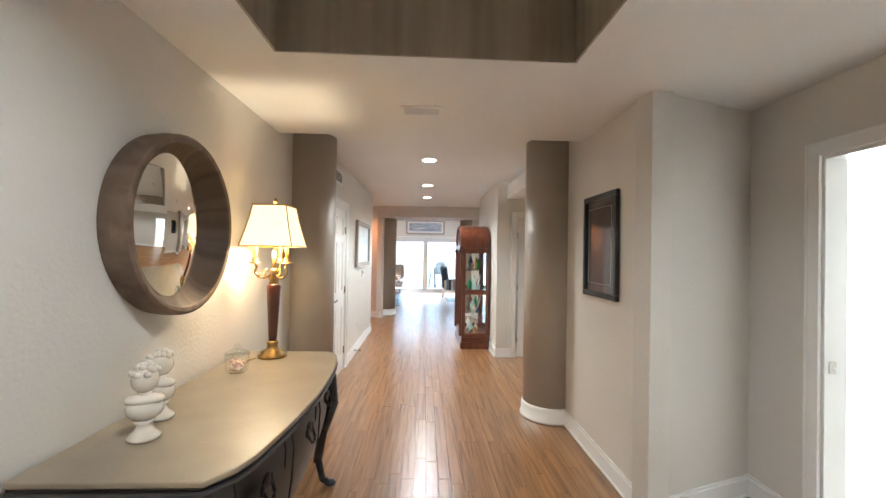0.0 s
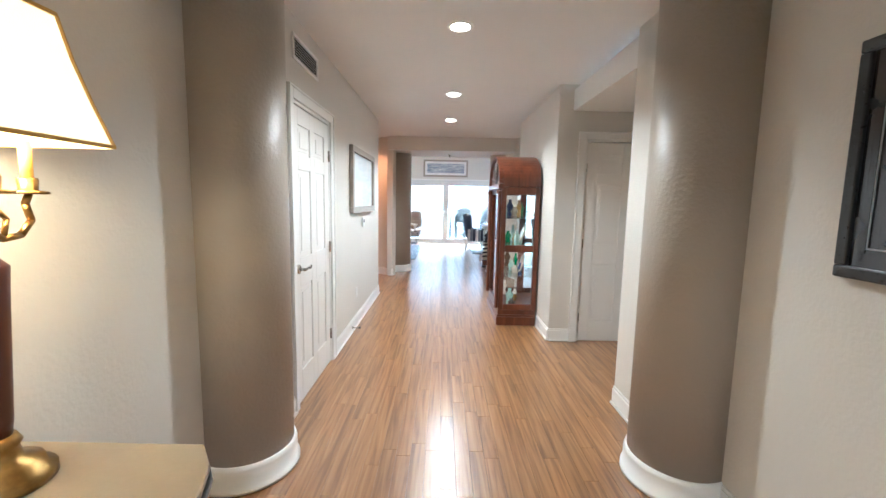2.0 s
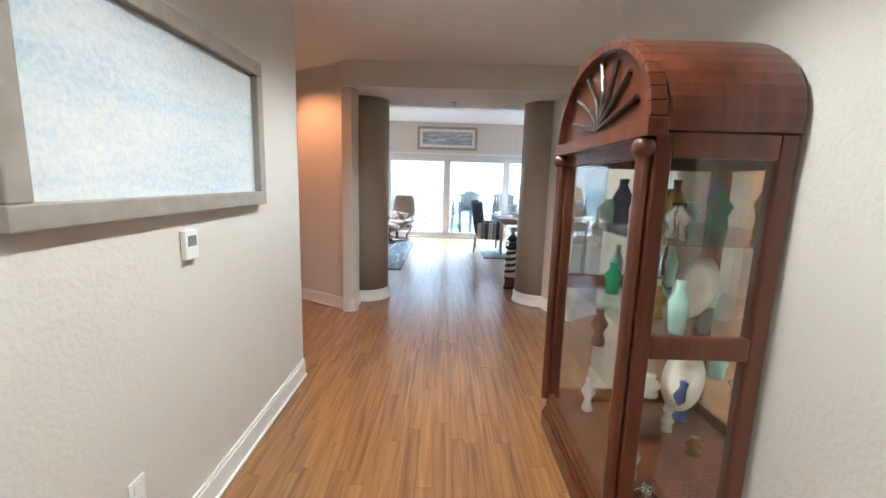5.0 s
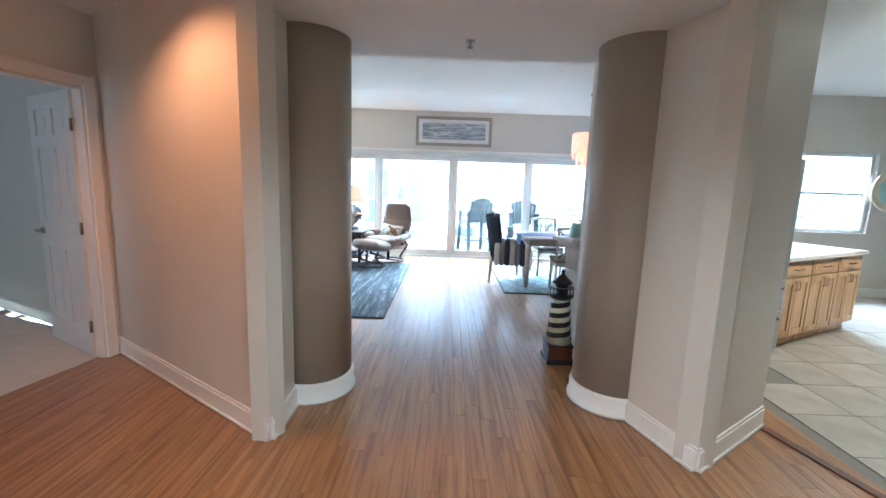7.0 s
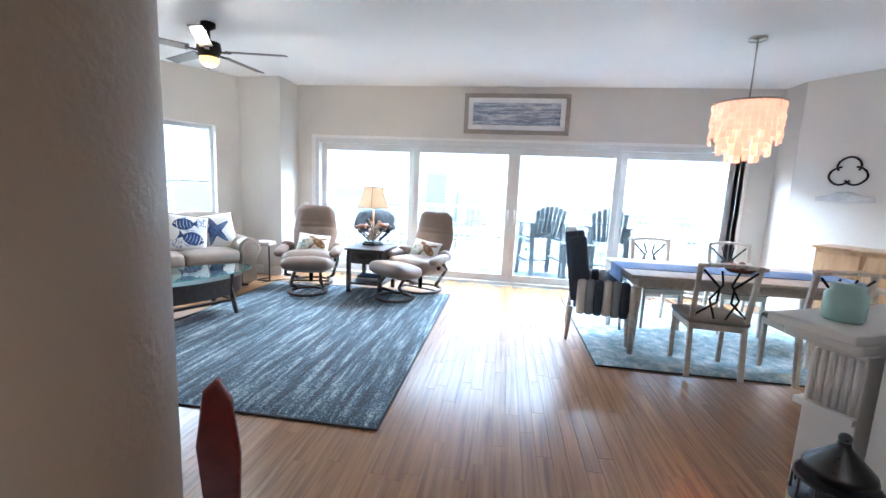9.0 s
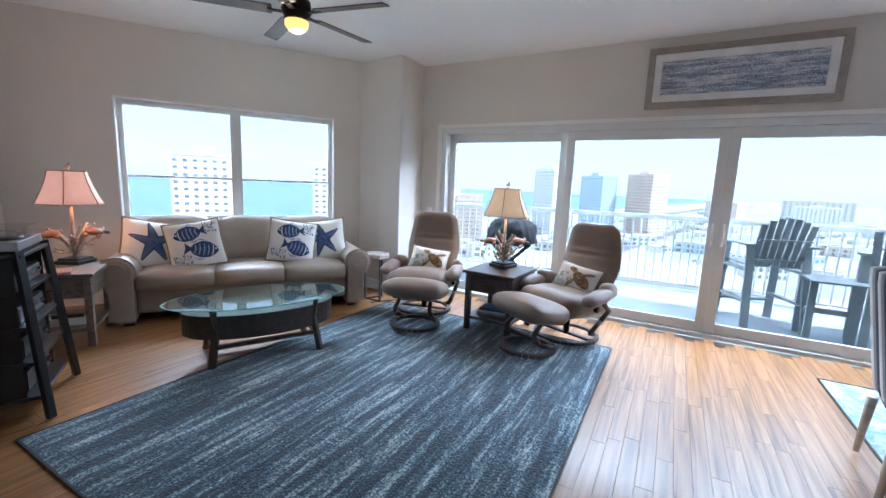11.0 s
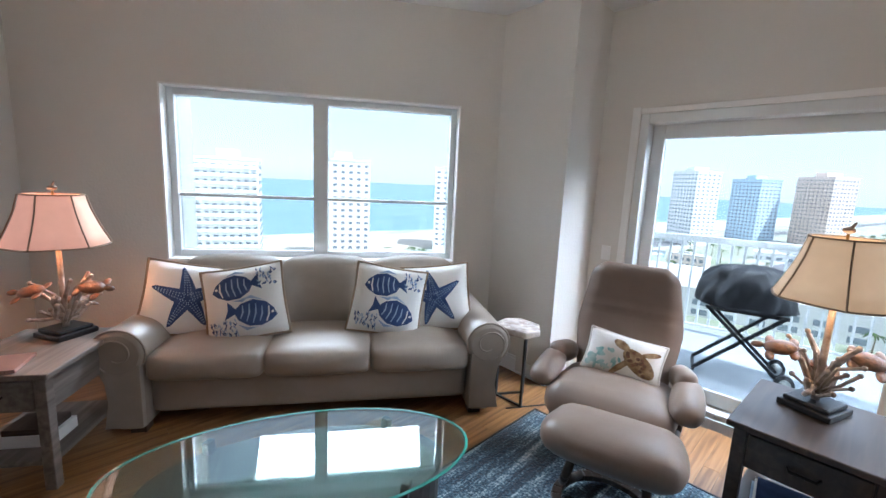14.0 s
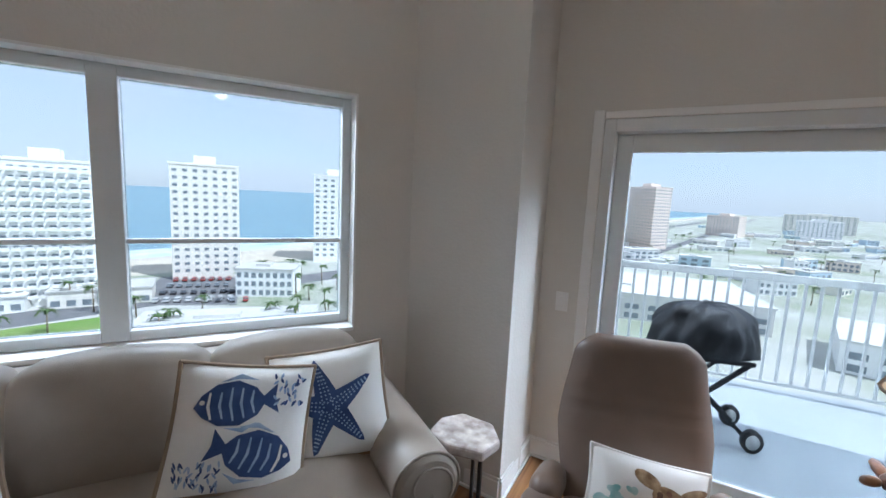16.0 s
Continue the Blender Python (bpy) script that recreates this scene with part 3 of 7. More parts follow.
wall("wall_kitchen_near", (1.03, 8.0), (2.6, 8.75), LIV, cut=(0.004, 0), thick=0.16)
# bedroom vestibule
wall("wall_vestibule_near", (-3.05, 8.0), (-1.06, 8.0), HALL, cut=(0, 0.004), thick=0.14)
wall("wall_vestibule_back", (-1.03, 9.5), (-2.73, 10.60), HALL, cut=(0.004, 0), thick=0.10)
wall("wall_bedroom_door", (-2.73, 10.60), (-3.20, 8.0), HALL, holes=[(0.12, 0.96, 0, 2.06)])
casing((-2.73, 10.60), (-3.20, 8.0), 0.12, 0.96, 2.06)
panel_door(0.80, 2.03, pose(-2.84, 10.46, 0.01, 0, 0, 151), "white six-panel bedroom door standing open over cream carpet", hinge_right=False)
Build().prism([(-2.79, 10.6), (-2.9, 10.8), (-6.4, 12.0), (-6.4, 7.6), (-3.28, 7.6), (-3.26, 8.0)], -0.1, 0.006, CARPET).done("floor_bedroom", label="cream carpet of the bedroom", category="carpet", kind="structure")
wall("wall_bedroom", (-5.6, 12.0), (-5.6, 7.6), HALL, label="pale wall of the bedroom")
wall("wall_bedroom_north", (-2.9, 10.75), (-5.6, 11.95), HALL, label="pale wall of the bedroom", thick=0.1)
# unseen wall added on the south to keep sky light out
wall("wall_bedroom_south", (-5.6, 7.66), (-3.2, 7.66), HALL, label="pale wall of the bedroom")
# piers and columns between hall and living room
wall("pier_west", (-1.03, 9.88), (-1.03, 9.5), LIV, thick=0.1)
wall("pier_east", (1.26, 9.38), (1.10, 9.86), LIV, thick=0.12)
wall("wall_kitchen_pier", (1.95, 9.86), (1.26, 9.38), LIV, cut=(0, 0.004), thick=0.12)


def column(x, y, r, h, label):
    b = Build()
    b.lathe([(r, 0.0), (r, h)], COLUMN, n=48)
    c = b.done("column", m=pose(x, y, 0), label=label, category="column", kind="structure")
    k = Build()
    k.lathe([(r + 0.001, 0.004), (r + 0.028, 0.004), (r + 0.028, 0.022), (r + 0.016, 0.024), (r + 0.016, 0.115), (r + 0.010, 0.135), (r + 0.001, 0.138)], TRIM, n=48)
    k.done("baseboard", c)


column(1.17, 3.82, 0.245, HALL, "round taupe painted column with white base")
column(-1.13, 3.87, 0.245, HALL, "round taupe painted column with white base")
column(-1.00, 10.16, 0.265, LIV, "round taupe painted column with white base")
column(1.10, 10.13, 0.265, LIV, "round taupe painted column with white base")

# living room
wall("wall_living_west", CORN, SIDE, LIV, thick=0.14)
m4, WL = along(WIN0, CORN)
WA, WB, WLO, WHI = 0.33, 2.54, 0.86, 2.15
wall("wall_window", WIN0, CORN, LIV, thick=0.20, holes=[(WA, WB, WLO, WHI)])
wall("wall_chase_front", (-3.35, 15.22), WIN0, LIV, cut=(0.004, 0), thick=0.3)
wall("wall_chase_side", (-3.35, 15.73), (-3.35, 15.22), LIV, thick=0.3)
wall("wall_slider", (3.42, 15.73), (-3.35, 15.73), LIV, thick=0.22, holes=[(0.42, 6.48, 0.0, 2.10)])
wall("wall_dining_chase", (3.42, 15.35), (3.42, 15.73), LIV, cut=(0.004, 0.0), thick=0.3)
wall("wall_dining_east", (4.75, 13.5), (3.42, 15.35), LIV, cut=(0, 0.004), thick=0.2)
wall("wall_kitchen_window", (7.6, 13.5), (4.75, 13.5), LIV, thick=0.2, holes=[(1.55, 2.8, 0.95, 2.10)])
wall("wall_kitchen_east", (7.6, 8.6), (7.6, 13.5), LIV)
wall("wall_kitchen_south", (2.6, 8.75), (7.6, 8.6), LIV, thick=0.16)
wall("wall_fireplace", (1.04, 10.87), (2.9, 11.76), LIV, thick=0.10, cut=(0.004, 0.0))
wall("wall_fireplace_return", (1.12, 10.30), (1.04, 10.87), LIV, thick=0.10)


def ceiling(name, x0, x1, y0, y1, z, holes=(), t=0.12):
    b = Build()
    if holes:
        hx0, hx1, hy0, hy1 = holes
        b.box(x0, hx0, y0, y1, z, z + t, CEIL).box(hx1, x1, y0, y1, z, z + t, CEIL).box(hx0, hx1, y0, hy0, z, z + t, CEIL).box(hx0, hx1, hy1, y1, z, z + t, CEIL)
    else:
        b.box(x0, x1, y0, y1, z, z + t, CEIL)
    return b.done(name, label="flat white painted ceiling", category="ceiling", kind="structure")


ceiling("ceiling_foyer", -1.35, 2.2, -1.7, 3.30, FOY, holes=(-0.77, 0.70, -1.1, 1.93), t=0.40)
ceiling("ceiling_tray", -0.78, 0.71, -1.11, 1.94, 2.861)
b = Build()
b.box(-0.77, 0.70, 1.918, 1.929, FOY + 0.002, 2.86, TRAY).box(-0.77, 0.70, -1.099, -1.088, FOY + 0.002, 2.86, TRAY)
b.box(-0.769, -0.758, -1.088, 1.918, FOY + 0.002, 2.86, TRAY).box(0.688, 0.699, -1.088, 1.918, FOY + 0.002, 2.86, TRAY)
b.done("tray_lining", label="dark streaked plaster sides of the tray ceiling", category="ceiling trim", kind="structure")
ceiling("ceiling_hall", -3.4, 1.6, 3.30, 9.45, HALL, t=0.3)
ceiling("ceiling_side_hall", 1.17, 2.6, 4.4, 6.1, 2.33, t=0.2)
ceiling("ceiling_front_room", 2.19, 4.2, -0.8, 3.6, 2.6)
ceiling("ceiling_bedroom", -6.4, -3.4, 7.6, 12.0, HALL, t=0.2)
Build().prism([(-3.42, 9.45), (-1.03, 9.45), (-1.03, 9.53), (-2.73, 10.63), (-3.42, 11.0)], HALL, HALL + 0.12, CEIL).done("ceiling_vestibule", label="flat white painted ceiling", category="ceiling", kind="structure")
ceiling("ceiling_kitchen", 1.6, 7.8, 7.8, 9.45, LIV)
ceiling("ceiling_living", -6.4, 7.8, 9.45, 15.95, LIV)
Build().box(-1.10, 1.32, 9.45, 10.50, LOW, LIV - 0.002, WALL).box(-1.10, 1.32, 9.452, 10.498, LOW - 0.006, LOW, CEIL).done("beam", label="boxed beam between hall and living room", category="beam", kind="structure")

# living window
wt = thing("window_1", m4, "white double window with two sashes and a mullion", "window", kind="structure")
b = Build()
b.box(WA, WA + 0.012, -0.2, 0.012, WLO, WHI, TRIM).box(WB - 0.012, WB, -0.2, 0.012, WLO, WHI, TRIM).box(WA + 0.012, WB - 0.012, -0.2, 0.012, WHI - 0.012, WHI, TRIM).box(WA + 0.012, WB - 0.012, -0.2, 0.03, WLO, WLO + 0.02, TRIM)
b.done("lining", wt)
WM = (WA + WB) / 2
b = Build()
for s, e in ((WA + 0.012, WA + 0.06), (WB - 0.06, WB - 0.012), (WM - 0.055, WM + 0.055)):
    b.box(s, e, -0.17, -0.09, WLO + 0.02, WHI - 0.012, VINYL)
for s, e in ((WA + 0.06, WM - 0.055), (WM + 0.055, WB - 0.06)):
    b.box(s, e, -0.17, -0.09, WHI - 0.062, WHI - 0.012, VINYL).box(s, e, -0.17, -0.09, WLO + 0.02, WLO + 0.07, VINYL).box(s, e, -0.155, -0.105, 1.345, 1.368, VINYL)
b.done("frame", wt, bevel=0.004)
for s, e in ((WA + 0.06, WM - 0.055), (WM + 0.055, WB - 0.06)):
    p = Build().box(s, e, -0.134, -0.128, WLO + 0.07, WHI - 0.062, PANE).done("pane", wt)
    p.visible_shadow = False

# sliding doors
sd = thing("window_2", pose(0, 15.73, 0), "white framed sliding glass doors to the balcony", "sliding door", kind="structure")
b = Build()
b.box(-3.06, -3.00, 0.0, 0.2, 0, 2.10, VINYL).box(3.0, 3.06, 0.0, 0.2, 0, 2.10, VINYL).box(-3.0, 3.0, 0.0, 0.2, 2.03, 2.10, VINYL).box(-3.0, 3.0, 0.0, 0.2, -0.01, 0.035, VINYL)
b.box(-3.12, -3.06, -0.014, -0.002, 0, 2.15, TRIM).box(3.06, 3.10, -0.014, -0.002, 0, 2.14, TRIM).box(-3.06, 3.06, -0.014, -0.002, 2.10, 2.14, TRIM)
b.done("frame", sd, bevel=0.005)
for i in range(4):
    x0, x1 = -3.0 + 1.5 * i, -1.5 + 1.5 * i
    y = 0.05 if i in (1, 2) else 0.11
    sh = Build()
    st = 0.085
    sh.box(x0, x0 + st, y, y + 0.045, 0.035, 2.03, VINYL).box(x1 - st, x1, y, y + 0.045, 0.035, 2.03, VINYL).box(x0 + st, x1 - st, y, y + 0.045, 1.93, 2.03, VINYL).box(x0 + st, x1 - st, y, y + 0.045, 0.035, 0.14, VINYL)
    sash = sh.done("sash", sd, bevel=0.005)
    g = Build().box(x0 + st, x1 - st, y + 0.02, y + 0.026, 0.14, 1.93, PANE).done("pane", sd)
    g.visible_shadow = False
    if i in (1, 2):
        hx = x1 - 0.045 if i == 1 else x0 + 0.045
        Build().tube([(hx, 0.05, 0.92), (hx, 0.01, 0.94), (hx, 0.01, 1.10), (hx, 0.05, 1.12)], 0.010, TRIM).done("handle", sd)

# kitchen window
kw = thing("window_3", pose(4.80, 13.5, 0), "white kitchen window over the counter", "window", kind="structure")
b = Build()
b.box(0, 0.05, 0.05, 0.15, 0.95, 2.10, VINYL).box(1.2, 1.25, 0.05, 0.15, 0.95, 2.10, VINYL).box(0.05, 1.2, 0.05, 0.15, 2.05, 2.10, VINYL).box(0.05, 1.2, 0.05, 0.15, 0.95, 1.0, VINYL).box(0.05, 1.2, 0.07, 0.12, 1.5, 1.53, VINYL)
b.done("frame", kw, bevel=0.004)
Build().box(0.05, 1.2, 0.09, 0.095, 1.0, 2.05, PANE).done("pane", kw).visible_shadow = False

# balcony
BALY = lambda x: 18.0 - 0.035 * (x + 0.2) ** 2
arc = [(-4.6 + 9.2 * i / 30, BALY(-4.6 + 9.2 * i / 30)) for i in range(31)]
Build().prism([(-4.6, 15.96), (4.6, 15.96)] + [(x, y + 0.12) for x, y in arc[::-1]], -0.25, -0.02, DECK).done("balcony_floor", label="pale painted concrete balcony floor in the sun", category="balcony", kind="structure")
# unseen overhang; its depth is made up to shade the sliding doors
Build().prism([(-4.6, 15.96), (4.6, 15.96)] + [(4.6, 17.2), (-4.6, 17.2)], 2.9, 3.1, CEIL).done("balcony_soffit", label="unseen white overhang added to keep sun out of the room", category="balcony", kind="structure")
rl = thing("balcony_railing", pose(0, 0, 0), "white metal balcony railing with upright balusters", "railing", kind="structure")
b = Build()
for (xa, ya), (xb, yb) in zip(arc, arc[1:]):
    b.bar((xa, ya, 1.05), (xb, yb, 1.05), 0.035, 0.07, RAILW).bar((xa, ya, 0.07), (xb, yb, 0.07), 0.03, 0.03, RAILW)
b.done("rail", rl, bevel=0.006)
bal = Build().box(-0.011, 0.011, -0.011, 0.011, 0.085, 1.02, RAILW).done("baluster", rl)
for i in range(1, 80):
    x = -4.55 + 9.1 * i / 80
    o = bpy.data.objects.new("baluster", bal.data)
    scene.collection.objects.link(o)
    o.parent, o.matrix_basis = rl, pose(x, BALY(x), 0)
bal.matrix_basis = pose(-4.55, BALY(-4.55), 0)

# ---- outside, some forty metres below ----
GZ = -38.0
SEA = mat("sea_water", (0.17, 0.29, 0.36), (0.21, 0.33, 0.39), rough=0.5, scale=0.02, fine=0.3, bump=0.1)
SAND = mat("beach_sand", (0.62, 0.56, 0.46), (0.55, 0.50, 0.42), rough=0.95, scale=0.05, fine=1.0)
FOAM = mat("surf_foam", (0.75, 0.78, 0.78), (0.35, 0.50, 0.54), rough=0.8, scale=0.08, fine=0.5, stretch=(1, 0.2, 1))
TOWN = mat("town_ground", (0.56, 0.55, 0.53), (0.27, 0.31, 0.21), rough=0.95, scale=0.022, fine=0.4)
ASPH = mat("pale_asphalt", (0.20, 0.20, 0.21), (0.16, 0.16, 0.17), rough=0.9, scale=0.2, fine=2)
LAWN = mat("lawn_grass", (0.16, 0.27, 0.06), (0.22, 0.30, 0.09), rough=0.95, scale=0.1, fine=3)
FOL = mat("palm_foliage", (0.05, 0.10, 0.03), (0.10, 0.14, 0.05), rough=0.8, scale=1.5, fine=8)
BARK = mat("palm_bark", (0.24, 0.19, 0.14), rough=0.9, scale=3, fine=20)
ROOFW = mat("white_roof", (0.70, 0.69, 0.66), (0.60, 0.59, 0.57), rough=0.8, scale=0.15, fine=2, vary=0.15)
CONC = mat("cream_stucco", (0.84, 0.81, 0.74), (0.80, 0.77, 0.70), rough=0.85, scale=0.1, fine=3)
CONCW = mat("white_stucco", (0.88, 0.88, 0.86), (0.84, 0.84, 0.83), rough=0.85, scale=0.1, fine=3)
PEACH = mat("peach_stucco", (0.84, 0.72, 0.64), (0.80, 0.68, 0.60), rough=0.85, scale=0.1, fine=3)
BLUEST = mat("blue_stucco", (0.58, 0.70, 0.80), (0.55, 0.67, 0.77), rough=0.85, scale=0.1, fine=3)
WINDK = mat("far_window_glass", (0.20, 0.23, 0.26), (0.28, 0.32, 0.36), rough=0.15, scale=0.4, fine=1, bump=0)

LAWNP = [(-160, 16), (-98, 16), (-103, 54), (-145, 67)]
PARKP = [(-152, 78), (-128, 98), (-166, 128), (-190, 106)]
coast = lambda y: -238 + 0.17 * y
Build().prism([(coast(-900), -900), (4000, -900), (4000, 4200), (coast(4200), 4200)], GZ - 2, GZ, TOWN).done("ground", label="hazy coastal town ground with lots and greenery", category="ground", kind="structure")
Build().prism([(-4400, -1500), (coast(-1500), -1500), (coast(4400), 4400), (-4400, 4400)], GZ - 3, GZ - 0.6, SEA).done("water", label="calm blue ocean reaching the horizon", category="sea", kind="structure")
Build().prism([(coast(-900) - 26, -900), (coast(-900) + 22, -900), (coast(4200) + 22, 4200), (coast(4200) - 26, 4200)], GZ - 1, GZ + 0.05, SAND).done("beach", label="pale sand beach along the ocean", category="beach", kind="structure")
Build().prism([(coast(-900) - 60, -900), (coast(-900) - 22, -900), (coast(4200) - 22, 4200), (coast(4200) - 60, 4200)], GZ - 1, GZ - 0.3, FOAM).done("surf", label="white breaking surf along the beach", category="surf", kind="structure")
for cx, w in ((62, 16), (150, 10)):
    Build().prism([(coast(-900) + cx, -900), (coast(-900) + cx + w, -900), (coast(2500) + cx + w, 2500), (coast(2500) + cx, 2500)], GZ - 1, GZ + 0.08, ASPH).done("road", label="grey coastal road", category="road", kind="structure")
Build().prism(LAWNP, GZ - 1, GZ + 0.1, LAWN).done("lawn", label="bright green lawn", category="lawn", kind="structure")
Build().prism(PARKP, GZ - 1, GZ + 0.12, ASPH).done("parking_lot", label="grey asphalt car park", category="car park", kind="structure")


def tower(name, x, y, w, d, floors, rz, body, label, bays=6, balcony=False, core=2):
    """A high-rise: body, roof hut, and on two sides rows of windows that sit in the wall."""
    t = thing(name, pose(x, y, GZ, 0, 0, rz), label, "building")
    fh = 2.95
    h = floors * fh + 3
    b = Build()
    b.box(-w / 2, w / 2, -d / 2, d / 2, 0, h, body).box(-w / 2 - 0.3, w / 2 + 0.3, -d / 2 - 0.3, d / 2 + 0.3, h, h + 0.9, body)
    b.box(-w * 0.16, w * 0.16, -d * 0.3, d * 0.3, h + 0.9, h + 4.2, body)
    b.done("wall", t)
    g, s = Build(), Build()
    for f in range(floors):
        z = 3.2 + f * fh
        for side, half, other, ax in ((0, w / 2, d / 2, "y-"), (1, d / 2, w / 2, "x+"), (2, d / 2, w / 2, "x-")):
            k = bays if side == 0 else max(3, int(bays * d / w))
            for i in range(k):
                u = -half + 2 * half * (i + 0.5) / k
                ww = 2 * half / k * (0.24 if not balcony or (i % 2) else 0.30)
                if side == 0:
                    g.box(u - ww, u + ww, -other - 0.06, -other + 0.2, z, z + 1.25, WINDK)
                    if balcony:
                        s.box(u - ww - 0.3, u + ww + 0.3, -other - 1.5, -other, z - 0.45, z - 0.2, body).box(u - ww - 0.3, u + ww + 0.3, -other - 1.5, -other - 1.4, z - 0.2, z + 0.75, body)
                elif ax == "x+":
                    g.box(other - 0.2, other + 0.06, u - ww, u + ww, z, z + 1.25, WINDK)
                else:
                    g.box(-other - 0.06, -other + 0.2, u - ww, u + ww, z, z + 1.25, WINDK)
    tagged(g.done("windows", t), kind="stuff")
    if balcony:
        tagged(s.done("balconies", t), kind="stuff")
    else:
        s.bm.free()
    return t


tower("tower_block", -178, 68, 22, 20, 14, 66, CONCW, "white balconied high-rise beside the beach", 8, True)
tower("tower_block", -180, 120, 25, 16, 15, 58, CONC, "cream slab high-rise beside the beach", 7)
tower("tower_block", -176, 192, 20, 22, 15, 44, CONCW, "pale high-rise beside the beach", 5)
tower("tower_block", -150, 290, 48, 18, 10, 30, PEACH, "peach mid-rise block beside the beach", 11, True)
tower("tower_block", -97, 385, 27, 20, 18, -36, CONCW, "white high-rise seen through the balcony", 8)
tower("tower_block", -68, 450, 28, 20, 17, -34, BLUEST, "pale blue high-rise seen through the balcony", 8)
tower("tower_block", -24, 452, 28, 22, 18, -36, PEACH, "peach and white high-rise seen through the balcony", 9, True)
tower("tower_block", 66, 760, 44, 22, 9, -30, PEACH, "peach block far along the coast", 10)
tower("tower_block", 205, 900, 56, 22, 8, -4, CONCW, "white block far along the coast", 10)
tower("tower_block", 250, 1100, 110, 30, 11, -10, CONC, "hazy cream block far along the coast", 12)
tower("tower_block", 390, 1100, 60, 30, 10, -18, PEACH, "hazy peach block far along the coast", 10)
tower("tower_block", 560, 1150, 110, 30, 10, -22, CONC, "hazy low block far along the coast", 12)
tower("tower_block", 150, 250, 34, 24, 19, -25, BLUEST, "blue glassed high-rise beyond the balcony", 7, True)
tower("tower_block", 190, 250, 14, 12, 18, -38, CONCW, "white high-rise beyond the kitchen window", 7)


def low_house(x, y, w, d, h, rz, body, bays):
    t = thing("low_building", pose(x, y, GZ, 0, 0, rz), "low white flat-roofed building with dark openings", "building", "low buildings of the town")
    b = Build()
    b.box(-w / 2, w / 2, -d / 2, d / 2, 0, h, body).box(-w / 2 - 0.4, w / 2 + 0.4, -d / 2 - 0.4, d / 2 + 0.4, h, h + 0.5, ROOFW).box(-w * 0.2, w * 0.05, -d * 0.2, d * 0.15, h + 0.5, h + 1.4, ROOFW)
    b.done("wall", t)
    g = Build()
    for f in range(max(1, int(h / 3.2))):
        for i in range(bays):
            u = -w / 2 + w * (i + 0.5) / bays
            ww = w / bays * 0.3
            g.box(u - ww, u + ww, -d / 2 - 0.08, -d / 2 + 0.2, 0.7 + f * 3.2, 2.5 + f * 3.2, WINDK)
    tagged(g.done("windows", t), kind="stuff")


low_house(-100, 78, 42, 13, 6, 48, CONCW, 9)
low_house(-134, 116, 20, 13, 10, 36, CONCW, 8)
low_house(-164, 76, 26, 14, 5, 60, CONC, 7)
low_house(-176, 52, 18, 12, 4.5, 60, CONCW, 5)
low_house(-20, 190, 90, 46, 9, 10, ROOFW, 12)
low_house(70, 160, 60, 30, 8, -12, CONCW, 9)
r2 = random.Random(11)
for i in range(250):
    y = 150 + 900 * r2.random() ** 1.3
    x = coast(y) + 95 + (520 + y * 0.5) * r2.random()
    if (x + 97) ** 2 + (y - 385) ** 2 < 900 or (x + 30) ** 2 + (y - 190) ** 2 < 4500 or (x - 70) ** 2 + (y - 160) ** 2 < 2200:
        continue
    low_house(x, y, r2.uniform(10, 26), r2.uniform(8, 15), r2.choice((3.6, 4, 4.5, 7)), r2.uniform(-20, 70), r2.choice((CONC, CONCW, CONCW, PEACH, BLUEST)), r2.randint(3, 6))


def inside(x, y, poly):
    hit = False
    for (ax, ay), (bx, by) in zip(poly, poly[1:] + poly[:1]):
        if (ay > y) != (by > y) and x < (bx - ax) * (y - ay) / (by - ay) + ax:
            hit = not hit
    return hit


def crown(seed):
    """A bushy street tree or palm head of many narrow drooping leaves."""
    q = random.Random(seed)
    b = Build()
    h = q.uniform(5, 8)
    b.rod((0, 0, 0), (q.uniform(-0.5, 0.5), q.uniform(-0.5, 0.5), h), 0.24, BARK, 0.14, 7)
    for i in range(22):
        a, n, dr = q.uniform(0, 6.3), q.uniform(1.8, 2.8), q.uniform(-1.3, 0.9)
        mid = (math.cos(a) * n * 0.55, math.sin(a) * n * 0.55, h + 0.6 + dr * 0.2)
        end = (math.cos(a) * n, math.sin(a) * n, h + dr)
        b.bar((0, 0, h), mid, 0.5, 0.06, FOL).bar(mid, end, 0.34, 0.05, FOL)
    return b


palm = [crown(s).done("palm_tree", m=pose(-152 + 5 * s, 68 + 1.5 * s, GZ), label="palm tree with drooping fronds", category="palm tree", group="palms of the town") for s in range(4)]
for i in range(150):
    if i < 60:
        x, y = r2.uniform(-165, -90), r2.uniform(25, 140)
    else:
        y = 140 + 500 * r2.random()
        x = coast(y) + 60 + 420 * r2.random()
    if inside(x, y, LAWNP) and i % 7 or inside(x, y, PARKP):
        continue
    copy_thing(palm[i % 4], pose(x, y, GZ, 0, 0, r2.uniform(0, 360)))


CARC = [mat("car_paint", c, rough=0.3, bump=0, coat=0.5) for c in ((0.6, 0.6, 0.6), (0.05, 0.05, 0.06), (0.2, 0.22, 0.25), (0.35, 0.05, 0.04))]
cars = []
